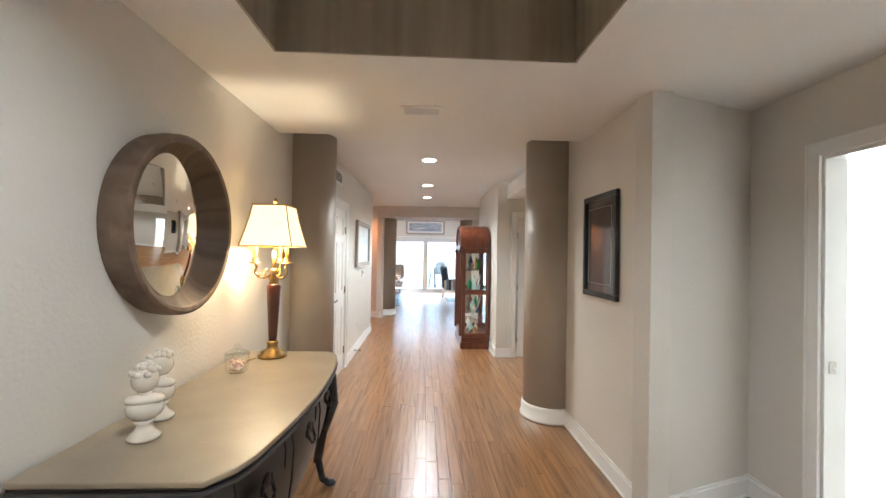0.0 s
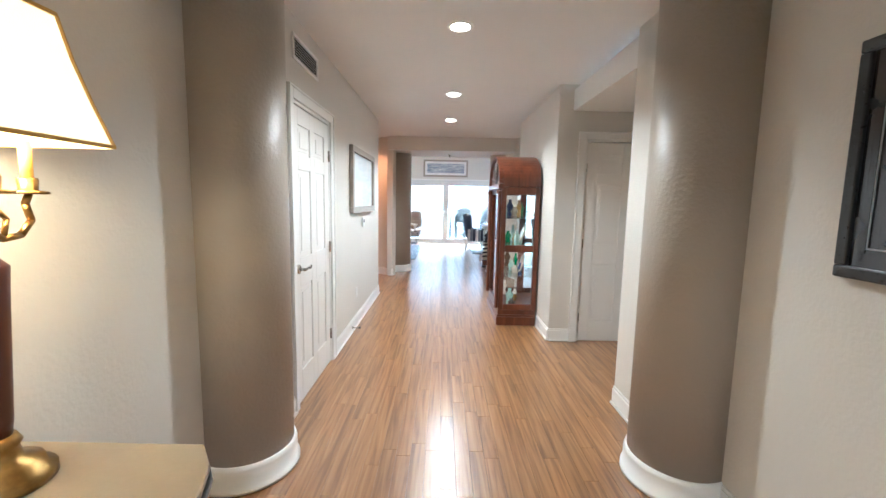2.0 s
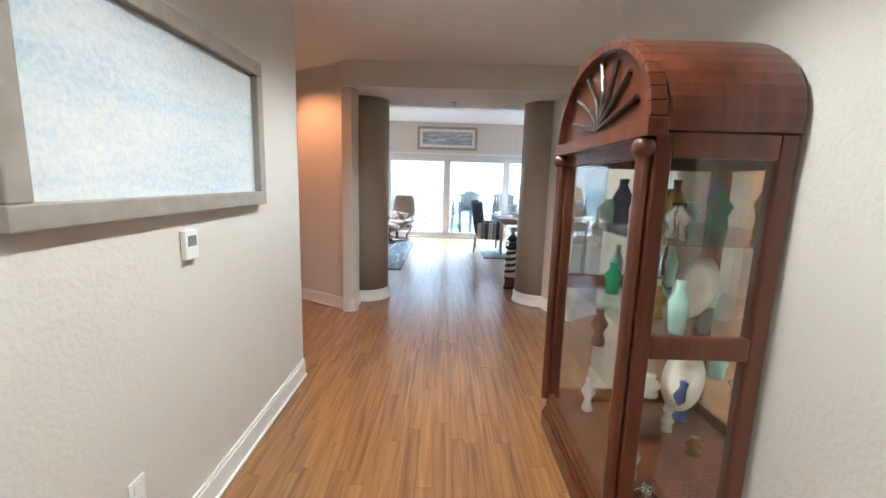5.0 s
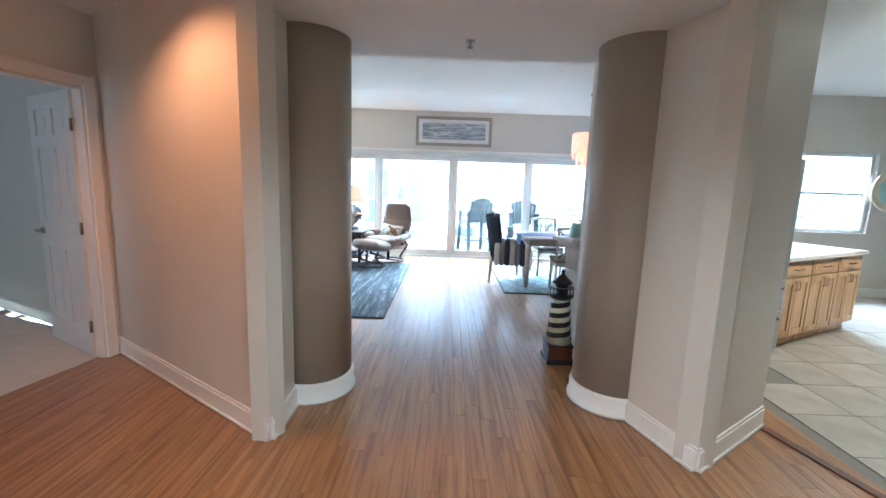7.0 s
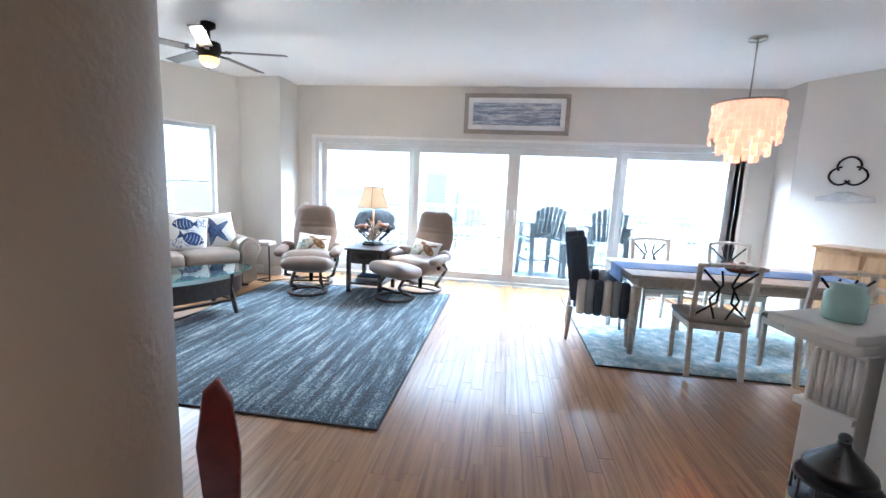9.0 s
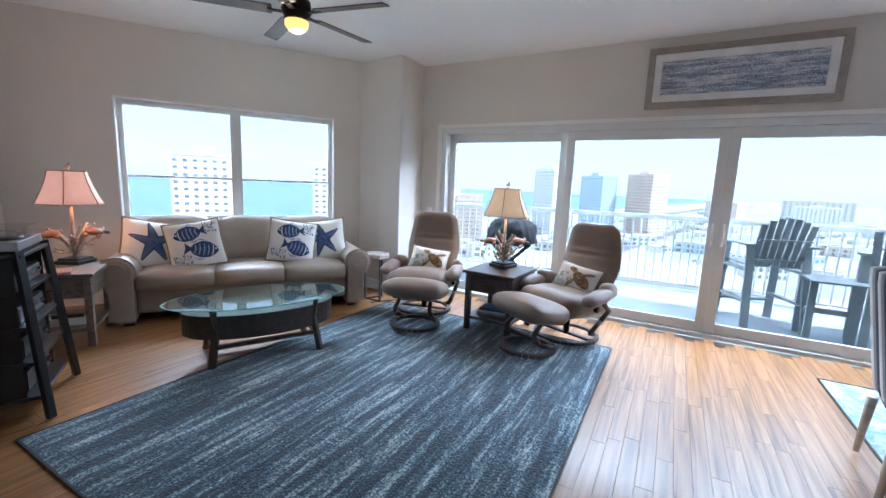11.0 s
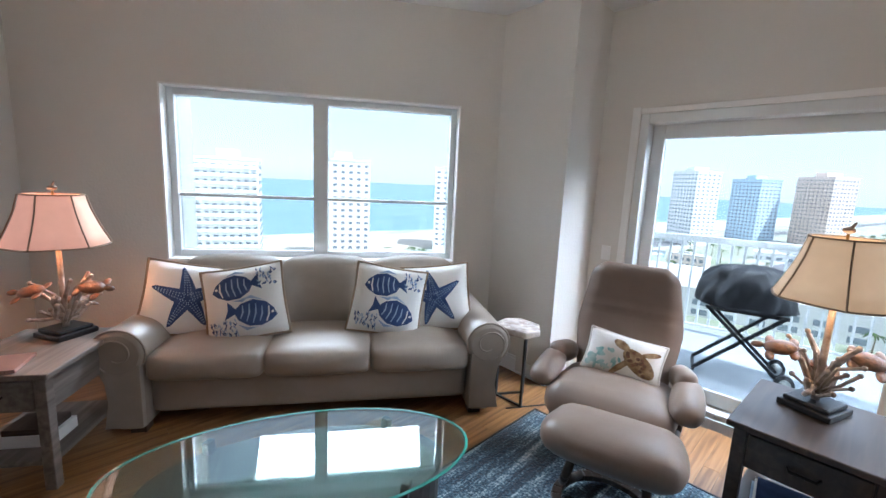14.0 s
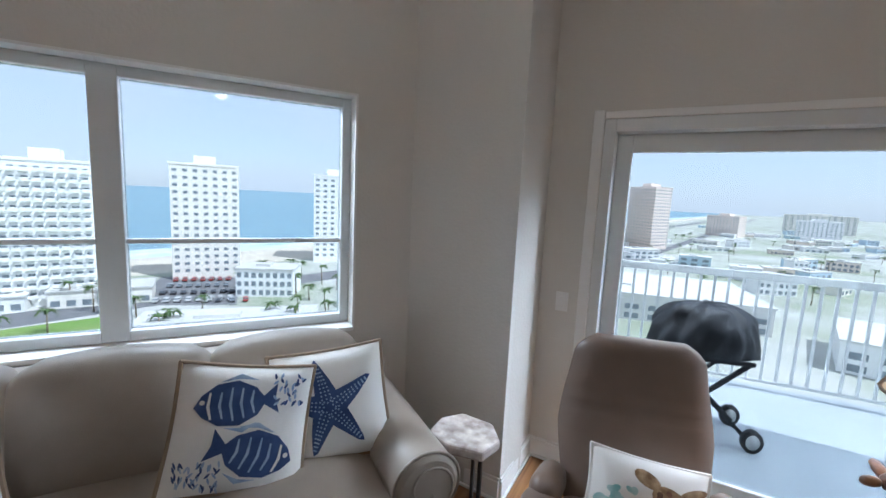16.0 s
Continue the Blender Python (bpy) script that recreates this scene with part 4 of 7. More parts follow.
for c in CARC:
    t = thing("car", pose(-150, 84, GZ + 0.12), "small parked car seen far below", "car", "cars in the car park")
    Build().box(-2.2, 2.2, -0.9, 0.9, 0.35, 0.95, c).box(-1.3, 1.2, -0.8, 0.8, 0.95, 1.5, c).done("body", t, bevel=0.2)
    Build().box(-1.32, 1.22, -0.81, 0.81, 1.02, 1.38, WINDK).done("window", t)
    b = Build()
    for wx in (-1.4, 1.4):
        b.rod((wx, -0.92, 0.33), (wx, 0.92, 0.33), 0.33, BLACKMAT)
    b.done("wheel", t)
    cars.append(t)
for i in range(30):
    copy_thing(cars[i % 4], pose(-150 - 9 * (i % 4) + 2.1 * (i // 4), 84 + 7 * (i % 4) + 2.4 * (i // 4), GZ + 0.12, 0, 0, 142 + r2.uniform(-4, 4)))
for i, t in enumerate(cars):
    t.matrix_basis = pose(-139 + 3 * i, 94 + 3 * i, GZ + 0.12, 0, 0, 142)

wing = wall("wing_wall", (-6.35, 12.45), (-7.06, 13.54), 22.0, thick=0.3, z0=GZ, m=CONCW, base=False, label="white stucco wing of the building outside the window")
Build().box(0.55, 1.15, 0.002, 0.03, 0.3, 2.6, BLUEST).box(0.60, 1.10, 0.03, 0.036, 0.35, 1.40, WINDK).box(0.60, 1.10, 0.03, 0.036, 1.45, 2.55, WINDK).done("window", wing)

# ---- living room ----
CR = pose(0, 0, 0, 0, 0, 56)


def rug(name, x0, x1, y0, y1, m, label):
    """A thick pile: a gridded top with an uneven surface and a bound edge."""
    b = Build()
    nx, ny = int((x1 - x0) / 0.05), int((y1 - y0) / 0.05)
    w, d = x1 - x0, y1 - y0
    top = [[b.bm.verts.new((w * i / nx - w / 2, d * j / ny - d / 2, 0.020 + 0.004 * noise.noise((i * 0.9, j * 0.9, 3)) - (0.012 if i in (0, nx) or j in (0, ny) else 0))) for j in range(ny + 1)] for i in range(nx + 1)]
    for i in range(nx):
        for j in range(ny):
            b.bm.faces.new((top[i][j], top[i + 1][j], top[i + 1][j + 1], top[i][j + 1]))
    b._tag([v for r in top for v in r], m, True)
    t = tagged(b.done(name, m=pose((x0 + x1) / 2, (y0 + y1) / 2, 0)), label, "rug")
    e = Build()
    e.box(-w / 2 - 0.004, w / 2 + 0.004, -d / 2 - 0.004, -d / 2 + 0.006, 0.001, 0.013, BLACKMAT).box(-w / 2 - 0.004, w / 2 + 0.004, d / 2 - 0.006, d / 2 + 0.004, 0.001, 0.013, BLACKMAT)
    e.box(-w / 2 - 0.004, -w / 2 + 0.006, -d / 2 + 0.006, d / 2 - 0.006, 0.001, 0.013, BLACKMAT).box(w / 2 - 0.006, w / 2 + 0.004, -d / 2 + 0.006, d / 2 - 0.006, 0.001, 0.013, BLACKMAT)
    e.done("binding", t)


rug("rug", -3.21, -0.74, 11.68, 14.85, RUGBLUE, "blue and white streaked shag rug on oak")
rug("dining_rug", 0.74, 3.35, 12.96, 15.15, RUGDIN, "pale blue mottled rug under the dining table")


def star(r0, r1, k=5, a0=90):
    return [((r1 if i % 2 == 0 else r0) * math.cos(radians(a0 + i * 180 / k)), (r1 if i % 2 == 0 else r0) * math.sin(radians(a0 + i * 180 / k))) for i in range(2 * k)]


def oval(cx, cz, a, b, n=20, turn=0):
    out = []
    for i in range(n):
        u, v = a * math.cos(2 * math.pi * i / n), b * math.sin(2 * math.pi * i / n)
        t = radians(turn)
        out.append((cx + u * math.cos(t) - v * math.sin(t), cz + u * math.sin(t) + v * math.cos(t)))
    return out


def puff(u, v):
    """Half thickness of a pillow over its face."""
    return 0.085 * (max(0, 1 - u * u) * max(0, 1 - v * v)) ** 0.42


def drape(b, poly, w, h, thick, m, lift):
    """A flat print laid on the swollen front of a pillow."""
    fr = lambda x, z: -puff(2 * x / w, 2 * z / h) - lift
    c = (sum(p[0] for p in poly) / len(poly), sum(p[1] for p in poly) / len(poly))
    rings = []
    for s in (1, 0.66, 0.33):
        ring = []
        k = len(poly)
        for i in range(k):
            for f in (0, 0.5):
                x = poly[i][0] * (1 - f) + poly[(i + 1) % k][0] * f
                z = poly[i][1] * (1 - f) + poly[(i + 1) % k][1] * f
                x, z = c[0] + (x - c[0]) * s, c[1] + (z - c[1]) * s
                ring.append(b.bm.verts.new((x, fr(x, z), z)))
        rings.append(ring)
    cv = b.bm.verts.new((c[0], fr(*c), c[1]))
    n = len(rings[0])
    for p, q in zip(rings, rings[1:]):
        for i in range(n):
            b.bm.faces.new((p[i], p[(i + 1) % n], q[(i + 1) % n], q[i]))
    for i in range(n):
        b.bm.faces.new((rings[-1][i], rings[-1][(i + 1) % n], cv))
    b._tag([v for r in rings for v in r] + [cv], m, True)


def pillow(m, motif, label, w=0.48, h=0.48):
    t = thing("throw_pillow", m, label, "pillow", "pillows on the seats")
    b = Build()
    n = 16
    for s in (-1, 1):
        g = []
        for i in range(n + 1):
            row = []
            for j in range(n + 1):
                u, v = -1 + 2 * i / n, -1 + 2 * j / n
                x, z = u * w / 2 * (1 - 0.05 * (1 - v * v)), v * h / 2 * (1 - 0.05 * (1 - u * u))
                row.append(b.bm.verts.new((x, s * (puff(u, v) + 0.003 * noise.noise((x * 9, z * 9, s)) * (abs(u) < 0.95 and abs(v) < 0.95)), z)))
            g.append(row)
        for i in range(n):
            for j in range(n):
                f = [g[i][j], g[i + 1][j], g[i + 1][j + 1], g[i][j + 1]]
                b.bm.faces.new(f if s < 0 else f[::-1])
        b._tag([v for r in g for v in r], LINEN, True)
    b.done("cover", t)
    e = Build()
    k = [(-w / 2, -h / 2), (w / 2, -h / 2), (w / 2, h / 2), (-w / 2, h / 2), (-w / 2, -h / 2)]
    pts = []
    for (x0, z0), (x1, z1) in zip(k, k[1:]):
        for i in range(6):
            f = i / 6
            sag = 0.011 * math.sin(math.pi * f)
            x, z = x0 + (x1 - x0) * f, z0 + (z1 - z0) * f
            pts.append((x * (1 - sag / (w / 2)), 0, z * (1 - sag / (h / 2))))
    pts.append(pts[0])
    e.tube(pts, 0.008, PIPING if motif != "turtle" else LINEN, 6)
    e.done("piping", t)
    p = Build()
    q = random.Random(9)
    if motif == "star":
        for i in range(5):
            a = radians(97 + 72 * i)
            c, d = math.cos(a), math.sin(a)
            bend = 0.02 * (-1) ** i
            arm = [(0.0, 0.0), (0.055, -0.045), (0.12, -0.030 + bend * 0.4), (0.185, -0.012 + bend), (0.205, bend), (0.19, 0.012 + bend), (0.12, 0.030 + bend * 0.4), (0.055, 0.045)]
            drape(p, [(u * c - v * d, u * d + v * c) for u, v in arm], w, h, 0.09, NAVY, 0.003)
            for k in range(11):
                u = 0.02 + 0.016 * k
                for v in (-0.020, 0.0, 0.020):
                    e = v * (1 - k / 13) + bend * (u / 0.2) ** 2
                    drape(p, oval(u * c - e * d, u * d + e * c, 0.0042, 0.0042, 5), w, h, 0.09, PALEBLUE, 0.006)
    elif motif == "fish":
        for cx, cz, s, f, tilt in ((-0.045, 0.095, 1.0, -1, 8), (0.055, -0.085, 1.05, 1, -14)):
            ct, st = math.cos(radians(tilt)), math.sin(radians(tilt))
            put = lambda pts: [(cx + s * (f * u * ct - v * st), cz + s * (f * u * st + v * ct)) for u, v in pts]
            flip = lambda pts: put(pts) if f > 0 else put(pts)[::-1]
            drape(p, flip([(0.125, 0.0), (0.10, 0.04), (0.05, 0.075), (-0.02, 0.082), (-0.08, 0.05), (-0.105, 0.015), (-0.105, -0.015), (-0.08, -0.05), (-0.02, -0.078), (0.05, -0.07), (0.10, -0.035)]), w, h, 0.09, NAVY, 0.003)
            drape(p, flip([(-0.10, 0.012), (-0.155, 0.055), (-0.145, 0.0), (-0.155, -0.055), (-0.10, -0.012)]), w, h, 0.09, NAVY, 0.003)
            drape(p, flip([(0.04, 0.082), (-0.03, 0.105), (-0.09, 0.075), (-0.02, 0.088)]), w, h, 0.09, PALEBLUE, 0.003)
            drape(p, flip([(0.03, -0.08), (-0.02, -0.088), (-0.08, -0.075), (-0.03, -0.105)]), w, h, 0.09, PALEBLUE, 0.003)
            for u in (-0.07, -0.035, 0.0, 0.035):
                z = 0.062 - abs(u + 0.01) * 0.35
                drape(p, flip([(u + 0.003, -z), (u + 0.013, 0), (u + 0.003, z), (u - 0.003, z), (u + 0.007, 0), (u - 0.003, -z)]), w, h, 0.09, PALEBLUE, 0.006)
            drape(p, flip([(0.075, -0.045), (0.085, 0.0), (0.075, 0.048), (0.068, 0.048), (0.076, 0.0), (0.068, -0.045)]), w, h, 0.09, LINEN, 0.006)
            drape(p, flip(oval(0.098, 0.016, 0.009, 0.009, 8)), w, h, 0.09, LINEN, 0.007)
        for i in range(46):
            cx, cz = q.uniform(-0.20, -0.05), q.uniform(-0.205, -0.11)
            drape(p, oval(cx, cz, 0.004, 0.014, 6, q.uniform(-40, 40)), w, h, 0.09, q.choice((PALEBLUE, NAVY)), 0.003)
        for i in range(34):
            drape(p, oval(q.uniform(0.09, 0.20), q.uniform(0.09, 0.20), 0.005, 0.012, 6, q.uniform(-60, 60)), w, h, 0.09, q.choice((PALEBLUE, NAVY)), 0.003)
    else:
        drape(p, oval(0.09, -0.015, 0.105, 0.055, 18, -32), w, h, 0.09, BROWNPRINT, 0.003)
        for i in range(16):
            a, e = q.uniform(-0.08, 0.08), q.uniform(-0.035, 0.035)
            drape(p, oval(0.09 + a * 0.85 + e * 0.53, -0.015 - a * 0.53 + e * 0.85, 0.012, 0.010, 6), w, h, 0.09, TURTLE, 0.0055)
        drape(p, oval(-0.02, 0.065, 0.050, 0.026, 12, -20), w, h, 0.09, BROWNPRINT, 0.003)
        drape(p, oval(0.0, -0.06, 0.085, 0.017, 12, 48), w, h, 0.09, BROWNPRINT, 0.0035)
        drape(p, oval(0.145, 0.055, 0.055, 0.016, 12, 20), w, h, 0.09, BROWNPRINT, 0.0035)
        for i in range(26):
            drape(p, oval(q.uniform(-0.19, -0.01), q.uniform(-0.10, 0.02), q.uniform(0.008, 0.028), q.uniform(0.006, 0.02), 9, q.uniform(0, 90)), w, h, 0.09, TEAL, 0.002 + 0.0004 * (i % 4))
    p.done("print", t)


SOFA = pose(-4.39, 13.89, 0, 0, 0, 56) @ Matrix.Diagonal((1.04, 1, 1, 1))
t = thing("sofa", SOFA, "taupe leather three-seat sofa with rolled arms", "sofa")
b = Build()
b.soft((0, 0.04, 0.24), (1.86, 0.84, 0.30), LEATHER, r=0.04, bulge=0.0)
b.soft((0, 0.34, 0.50), (1.90, 0.22, 0.72), LEATHER, r=0.06, bulge=0.01)
b.done("body", t)
for x in (-0.615, 0, 0.615):
    Build().soft((x, -0.13, 0.405), (0.61, 0.66, 0.17), LEATHER, r=0.05, bulge=0.03).done("seat_cushion", t)
    Build().soft((x, 0.20, 0.68), (0.61, 0.24, 0.50), LEATHER, r=0.08, bulge=0.04, rot=pose(0, 0, 0, -10)).done("back_cushion", t)
for s in (-1, 1):
    b = Build()
    b.soft((s * 1.01, -0.02, 0.27), (0.17, 0.86, 0.50), LEATHER, r=0.05, bulge=0.0)
    b.rod((s * 1.04, -0.45, 0.505), (s * 1.04, 0.42, 0.505), 0.137, LEATHER, n=36)
    b.rod((s * 1.04, -0.472, 0.505), (s * 1.04, -0.45, 0.505), 0.112, LEATHER, r1=0.137, n=36)
    prof = [(s * (1.02 + x), z) for x, z in ((0.118, 0.42), (0.085, 0.33), (0.075, 0.22), (0.09, 0.12), (0.10, 0.06), (-0.09, 0.06), (-0.09, 0.44))]
    b.slab(prof if s < 0 else prof[::-1], -0.470, -0.43, LEATHER, Matrix())
    welt = [(s * 1.04 + s * 0.137 * math.cos(radians(a)), -0.452, 0.505 + 0.137 * math.sin(radians(a))) for a in range(-50, 215, 15)]
    b.tube(welt, 0.008, LEATHER, 6)
    b.tube([(s * 1.04 + s * (0.10 - 0.0002 * a) * math.cos(radians(a)), -0.474, 0.505 + (0.10 - 0.0002 * a) * math.sin(radians(a))) for a in range(-60, 320, 20)], 0.006, LEATHER, 6)
    b.done("arm", t, bevel=0.008)
    for y in (-0.42, 0.30):
        Build().box(s * 0.98 - 0.04, s * 0.98 + 0.04, y, y + 0.08, 0, 0.07, DARKWOOD).done("foot", t)
pz = 0.70
pillow(SOFA @ pose(-0.84, -0.04, pz, -20, 12, 20), "star", "white pillow with a navy starfish print on the sofa")
pillow(SOFA @ pose(-0.47, -0.12, pz, -22, -9, 6), "fish", "white pillow with blue reef fish print on the sofa")
pillow(SOFA @ pose(0.42, -0.10, pz, -20, 9, -4), "fish", "white pillow with blue reef fish print on the sofa")
pillow(SOFA @ pose(0.76, -0.04, pz, -18, -8, -14), "star", "white pillow with a navy starfish print on the sofa")

# oval coffee table
t = thing("coffee_table", pose(-3.2, 13.14, 0, 0, 0, 63) @ Matrix.Scale(0.96, 4), "oval glass-topped coffee table with dark wooden base", "table")
el = lambda a, c, n=48: [(a * math.cos(2 * math.pi * i / n), c * math.sin(2 * math.pi * i / n)) for i in range(n)]
Build().prism(el(0.70, 0.34), 0.468, 0.480, GREENGLASS).done("glass_top", t)
b = Build()
for (x0, y0), (x1, y1) in zip(el(0.701, 0.341), el(0.701, 0.341)[1:] + el(0.701, 0.341)[:1]):
    b.bar((x0, y0, 0.474), (x1, y1, 0.474), 0.012, 0.004, EDGEGLASS)
b.done("glass_edge", t)
b = Build()
b.prism(el(0.56, 0.27), 0.22, 0.235, DARKWOOD).prism(el(0.58, 0.29), 0.235, 0.40, DARKWOOD).prism(el(0.59, 0.30), 0.40, 0.415, DARKWOOD)
b.done("tray", t, bevel=0.004)
for x in (-0.385, 0.385):
    for y in (-0.22, 0.22):
        Build().bar((x * 1.06, y * 1.12, 0), (x * 0.95, y * 0.95, 0.30), 0.05, 0.04, DARKWOOD).bar((x * 0.95, y * 0.95, 0.30), (x * 1.0, y, 0.466), 0.045, 0.035, DARKWOOD).done("leg", t, bevel=0.006)
    Build().bar((x, -0.22, 0.17), (x, 0.22, 0.17), 0.04, 0.03, DARKWOOD).done("crossbar", t)
for y in (-0.225, 0.225):
    Build().bar((-0.385, y, 0.17), (0.385, y, 0.17), 0.045, 0.025, DARKWOOD).done("stretcher", t)


def ring_base(b, r, z, m, cx=0, cy=0):
    pts = [(cx + r * math.cos(2 * math.pi * i / 28), cy + r * math.sin(2 * math.pi * i / 28), z) for i in range(29)]
    for p, q in zip(pts, pts[1:]):
        b.bar(p, q, 0.05, 0.03, m)


def padded(b, halfw, front, thick, m, m4, nu=14, nv=34, z1=1.0, seams=()):
    """A leather pad: outline halfw(v), front curve front(v), swollen, with sewn creases at the given heights."""
    for side in (-1, 1):
        g = []
        for j in range(nv + 1):
            v = j / nv
            row = []
            for i in range(nu + 1):
                u = -1 + 2 * i / nu
                puffed = (max(0.0, 1 - abs(u) ** 3.2)) ** 0.5 * (max(0.0, 1 - abs(2 * v - 1) ** 7)) ** 0.5
                crease = sum(0.016 * math.exp(-((v - q) / 0.012) ** 2) for q in seams) if side < 0 else 0
                x = u * halfw(v)
                y = front(v) + side * thick * puffed + crease * puffed + 0.010 * (u * u) * (-1 if side < 0 else 0)
                y += 0.005 * noise.noise((x * 9, v * 7, side)) * puffed
                row.append(b.bm.verts.new(m4 @ Vector((x, y, v * z1))))
            g.append(row)
        for j in range(nv):
            for i in range(nu):
                f = [g[j][i], g[j][i + 1], g[j + 1][i + 1], g[j + 1][i]]
                b.bm.faces.new(f if side < 0 else f[::-1])
        b._tag([v for row in g for v in row], m, True)
    return b


def recliner(m, label):
    t = thing("recliner", m, label, "armchair", "recliners by the window")
    b = Build()
    ring_base(b, 0.29, 0.05, DARKWOOD)
    b.done("base", t, bevel=0.006)
    for s in (-1, 1):
        k = Build()
        k.tube([(s * 0.20, 0.20, 0.06), (s * 0.26, 0.02, 0.12), (s * 0.33, -0.12, 0.17), (s * 0.35, 0.0, 0.27), (s * 0.37, 0.10, 0.36), (s * 0.37, -0.05, 0.48)], 0.022, DARKWOOD, 10)
        k.rod((s * 0.345, -0.10, 0.40), (s * 0.375, -0.10, 0.40), 0.03, IRON, n=16)
        k.done("frame", t)
        b = Build()
        b.soft((s * 0.375, -0.13, 0.515), (0.135, 0.34, 0.10), LEATHER2, r=0.048, bulge=0.018, rot=pose(0, 0, 0, 8))
        b.soft((s * 0.345, 0.10, 0.545), (0.11, 0.26, 0.13), LEATHER2, r=0.05, bulge=0.01, rot=pose(0, 0, 0, -12, 0, s * 12))
        b.done("armrest", t)
    Build().rod((0, 0, 0.05), (0, 0, 0.32), 0.03, IRON).box(-0.27, 0.27, -0.02, 0.02, 0.05, 0.07, DARKWOOD).done("pivot", t)
    Build().soft((0, -0.10, 0.40), (0.62, 0.62, 0.20), LEATHER2, r=0.085, bulge=0.04, rot=pose(0, 0, 0, -6), n=14, wobble=0.010).done("seat", t)
    b = Build()
    wide = lambda v: (0.27 + 0.055 * math.sin(math.pi * min(1, v / 0.75) * 0.62)) * (1 - 0.20 * max(0, v - 0.45) / 0.55) * (1 - 0.30 * max(0.0, (v - 0.86) / 0.14) ** 2.4)
    curve = lambda v: 0.05 * math.sin(math.pi * v) - 0.05 * max(0, v - 0.6)
    padded(b, wide, curve, 0.075, LEATHER2, pose(0, 0.185, 0.42, -16), z1=0.74, seams=(0.55, 0.66))
    b.done("backrest", t)
    pillow(m @ pose(0.02, 0.07, 0.60, -28, 6, 0), "turtle", "white pillow with sea turtle print on the recliner", 0.44, 0.27)


def ottoman(m, label):
    t = thing("ottoman", m, label, "ottoman", "ottomans of the recliners")
    b = Build()
    ring_base(b, 0.22, 0.04, DARKWOOD)
    b.done("base", t, bevel=0.006)
    b = Build()
    for s in (-1, 1):
        b.tube([(s * 0.15, 0.15, 0.05), (s * 0.19, -0.05, 0.13), (s * 0.17, -0.10, 0.20), (s * 0.15, 0.02, 0.31)], 0.02, DARKWOOD, 10)
    b.done("frame", t)
    Build().soft((0, 0, 0.38), (0.56, 0.42, 0.15), LEATHER2, r=0.07, bulge=0.03, rot=pose(0, 0, 0, -9), wobble=0.006).done("seat", t)


recliner(pose(-2.66, 14.76, 0.02, 0, 0, 14) @ Matrix.Scale(0.94, 4), "mocha leather swivel recliner with curved wooden base")
recliner(pose(-1.15, 14.85, 0.02, 0, 0, -22) @ Matrix.Scale(0.94, 4), "mocha leather swivel recliner with curved wooden base")
ottoman(pose(-2.46, 14.27, 0.022, 0, 0, 14), "mocha leather ottoman on a round wooden base")
ottoman(pose(-1.36, 14.33, 0.022, 0, 0, -30), "mocha leather ottoman on a round wooden base")


def side_table(m, w, d, h, label, wood):
    t = thing("side_table", m, label, "side table")
    Build().box(-w / 2, w / 2, -d / 2, d / 2, h - 0.028, h, wood).done("top", t, bevel=0.006)
    for x in (-1, 1):
        for y in (-1, 1):
            Build().box(x * (w / 2 - 0.05) - 0.025, x * (w / 2 - 0.05) + 0.025, y * (d / 2 - 0.05) - 0.025, y * (d / 2 - 0.05) + 0.025, 0, h - 0.028, wood).done("leg", t, bevel=0.004)
    a = w / 2 - 0.03
    e = d / 2 - 0.03
    Build().box(-a, a, -e + 0.012, e, h - 0.20, h - 0.03, wood).done("body", t, bevel=0.003)
    dr = Build().box(-a + 0.05, a - 0.05, -e - 0.004, -e + 0.014, h - 0.185, h - 0.045, wood).done("drawer", t, bevel=0.004)
    Build().tube([(-0.05, -e - 0.003, h - 0.115), (-0.04, -e - 0.025, h - 0.12), (0.04, -e - 0.025, h - 0.12), (0.05, -e - 0.003, h - 0.115)], 0.006, IRON, 6).done("handle", dr)
    Build().box(-a, a, -e, e, 0.13, 0.155, wood).done("shelf", t, bevel=0.004)
    return t


side_table(pose(-1.81, 14.80, 0.0, 0, 0, -3), 0.53, 0.62, 0.60, "dark grey-brown wooden end table between the recliners", DARKWOOD)
side_table(pose(-4.68, 12.42, 0.0, 0, 0, 56), 0.50, 0.62, 0.60, "weathered grey wooden end table beside the sofa", GREYWOOD)
Build().box(-0.15, 0.15, -0.11, 0.11, 0.156, 0.176, PALEBLUE).box(-0.14, 0.14, -0.10, 0.11, 0.176, 0.196, LINEN).box(-0.13, 0.14, -0.10, 0.10, 0.196, 0.212, NAVY).done("magazine_pile", m=pose(-1.84, 14.76, 0, 0, 0, 5), label="pile of magazines on the table shelf", category="magazines")
Build().box(-0.12, 0.12, -0.09, 0.09, 0.156, 0.215, LINEN).box(-0.10, 0.10, -0.08, 0.08, 0.215, 0.245, DARKWOOD).done("box_pile", m=pose(-4.60, 12.40, 0, 0, 0, 56), label="pale boxes on the end table shelf", category="boxes")
Build().box(-0.15, 0.15, -0.105, 0.105, 0.601, 0.609, ROSEGOLD).box(-0.15, 0.15, -0.105, 0.105, 0.6105, 0.617, ROSEGOLD).done("laptop", m=pose(-4.53, 12.25, 0, 0, 0, 70), bevel=0.003, label="closed rose gold laptop on the end table", category="laptop")


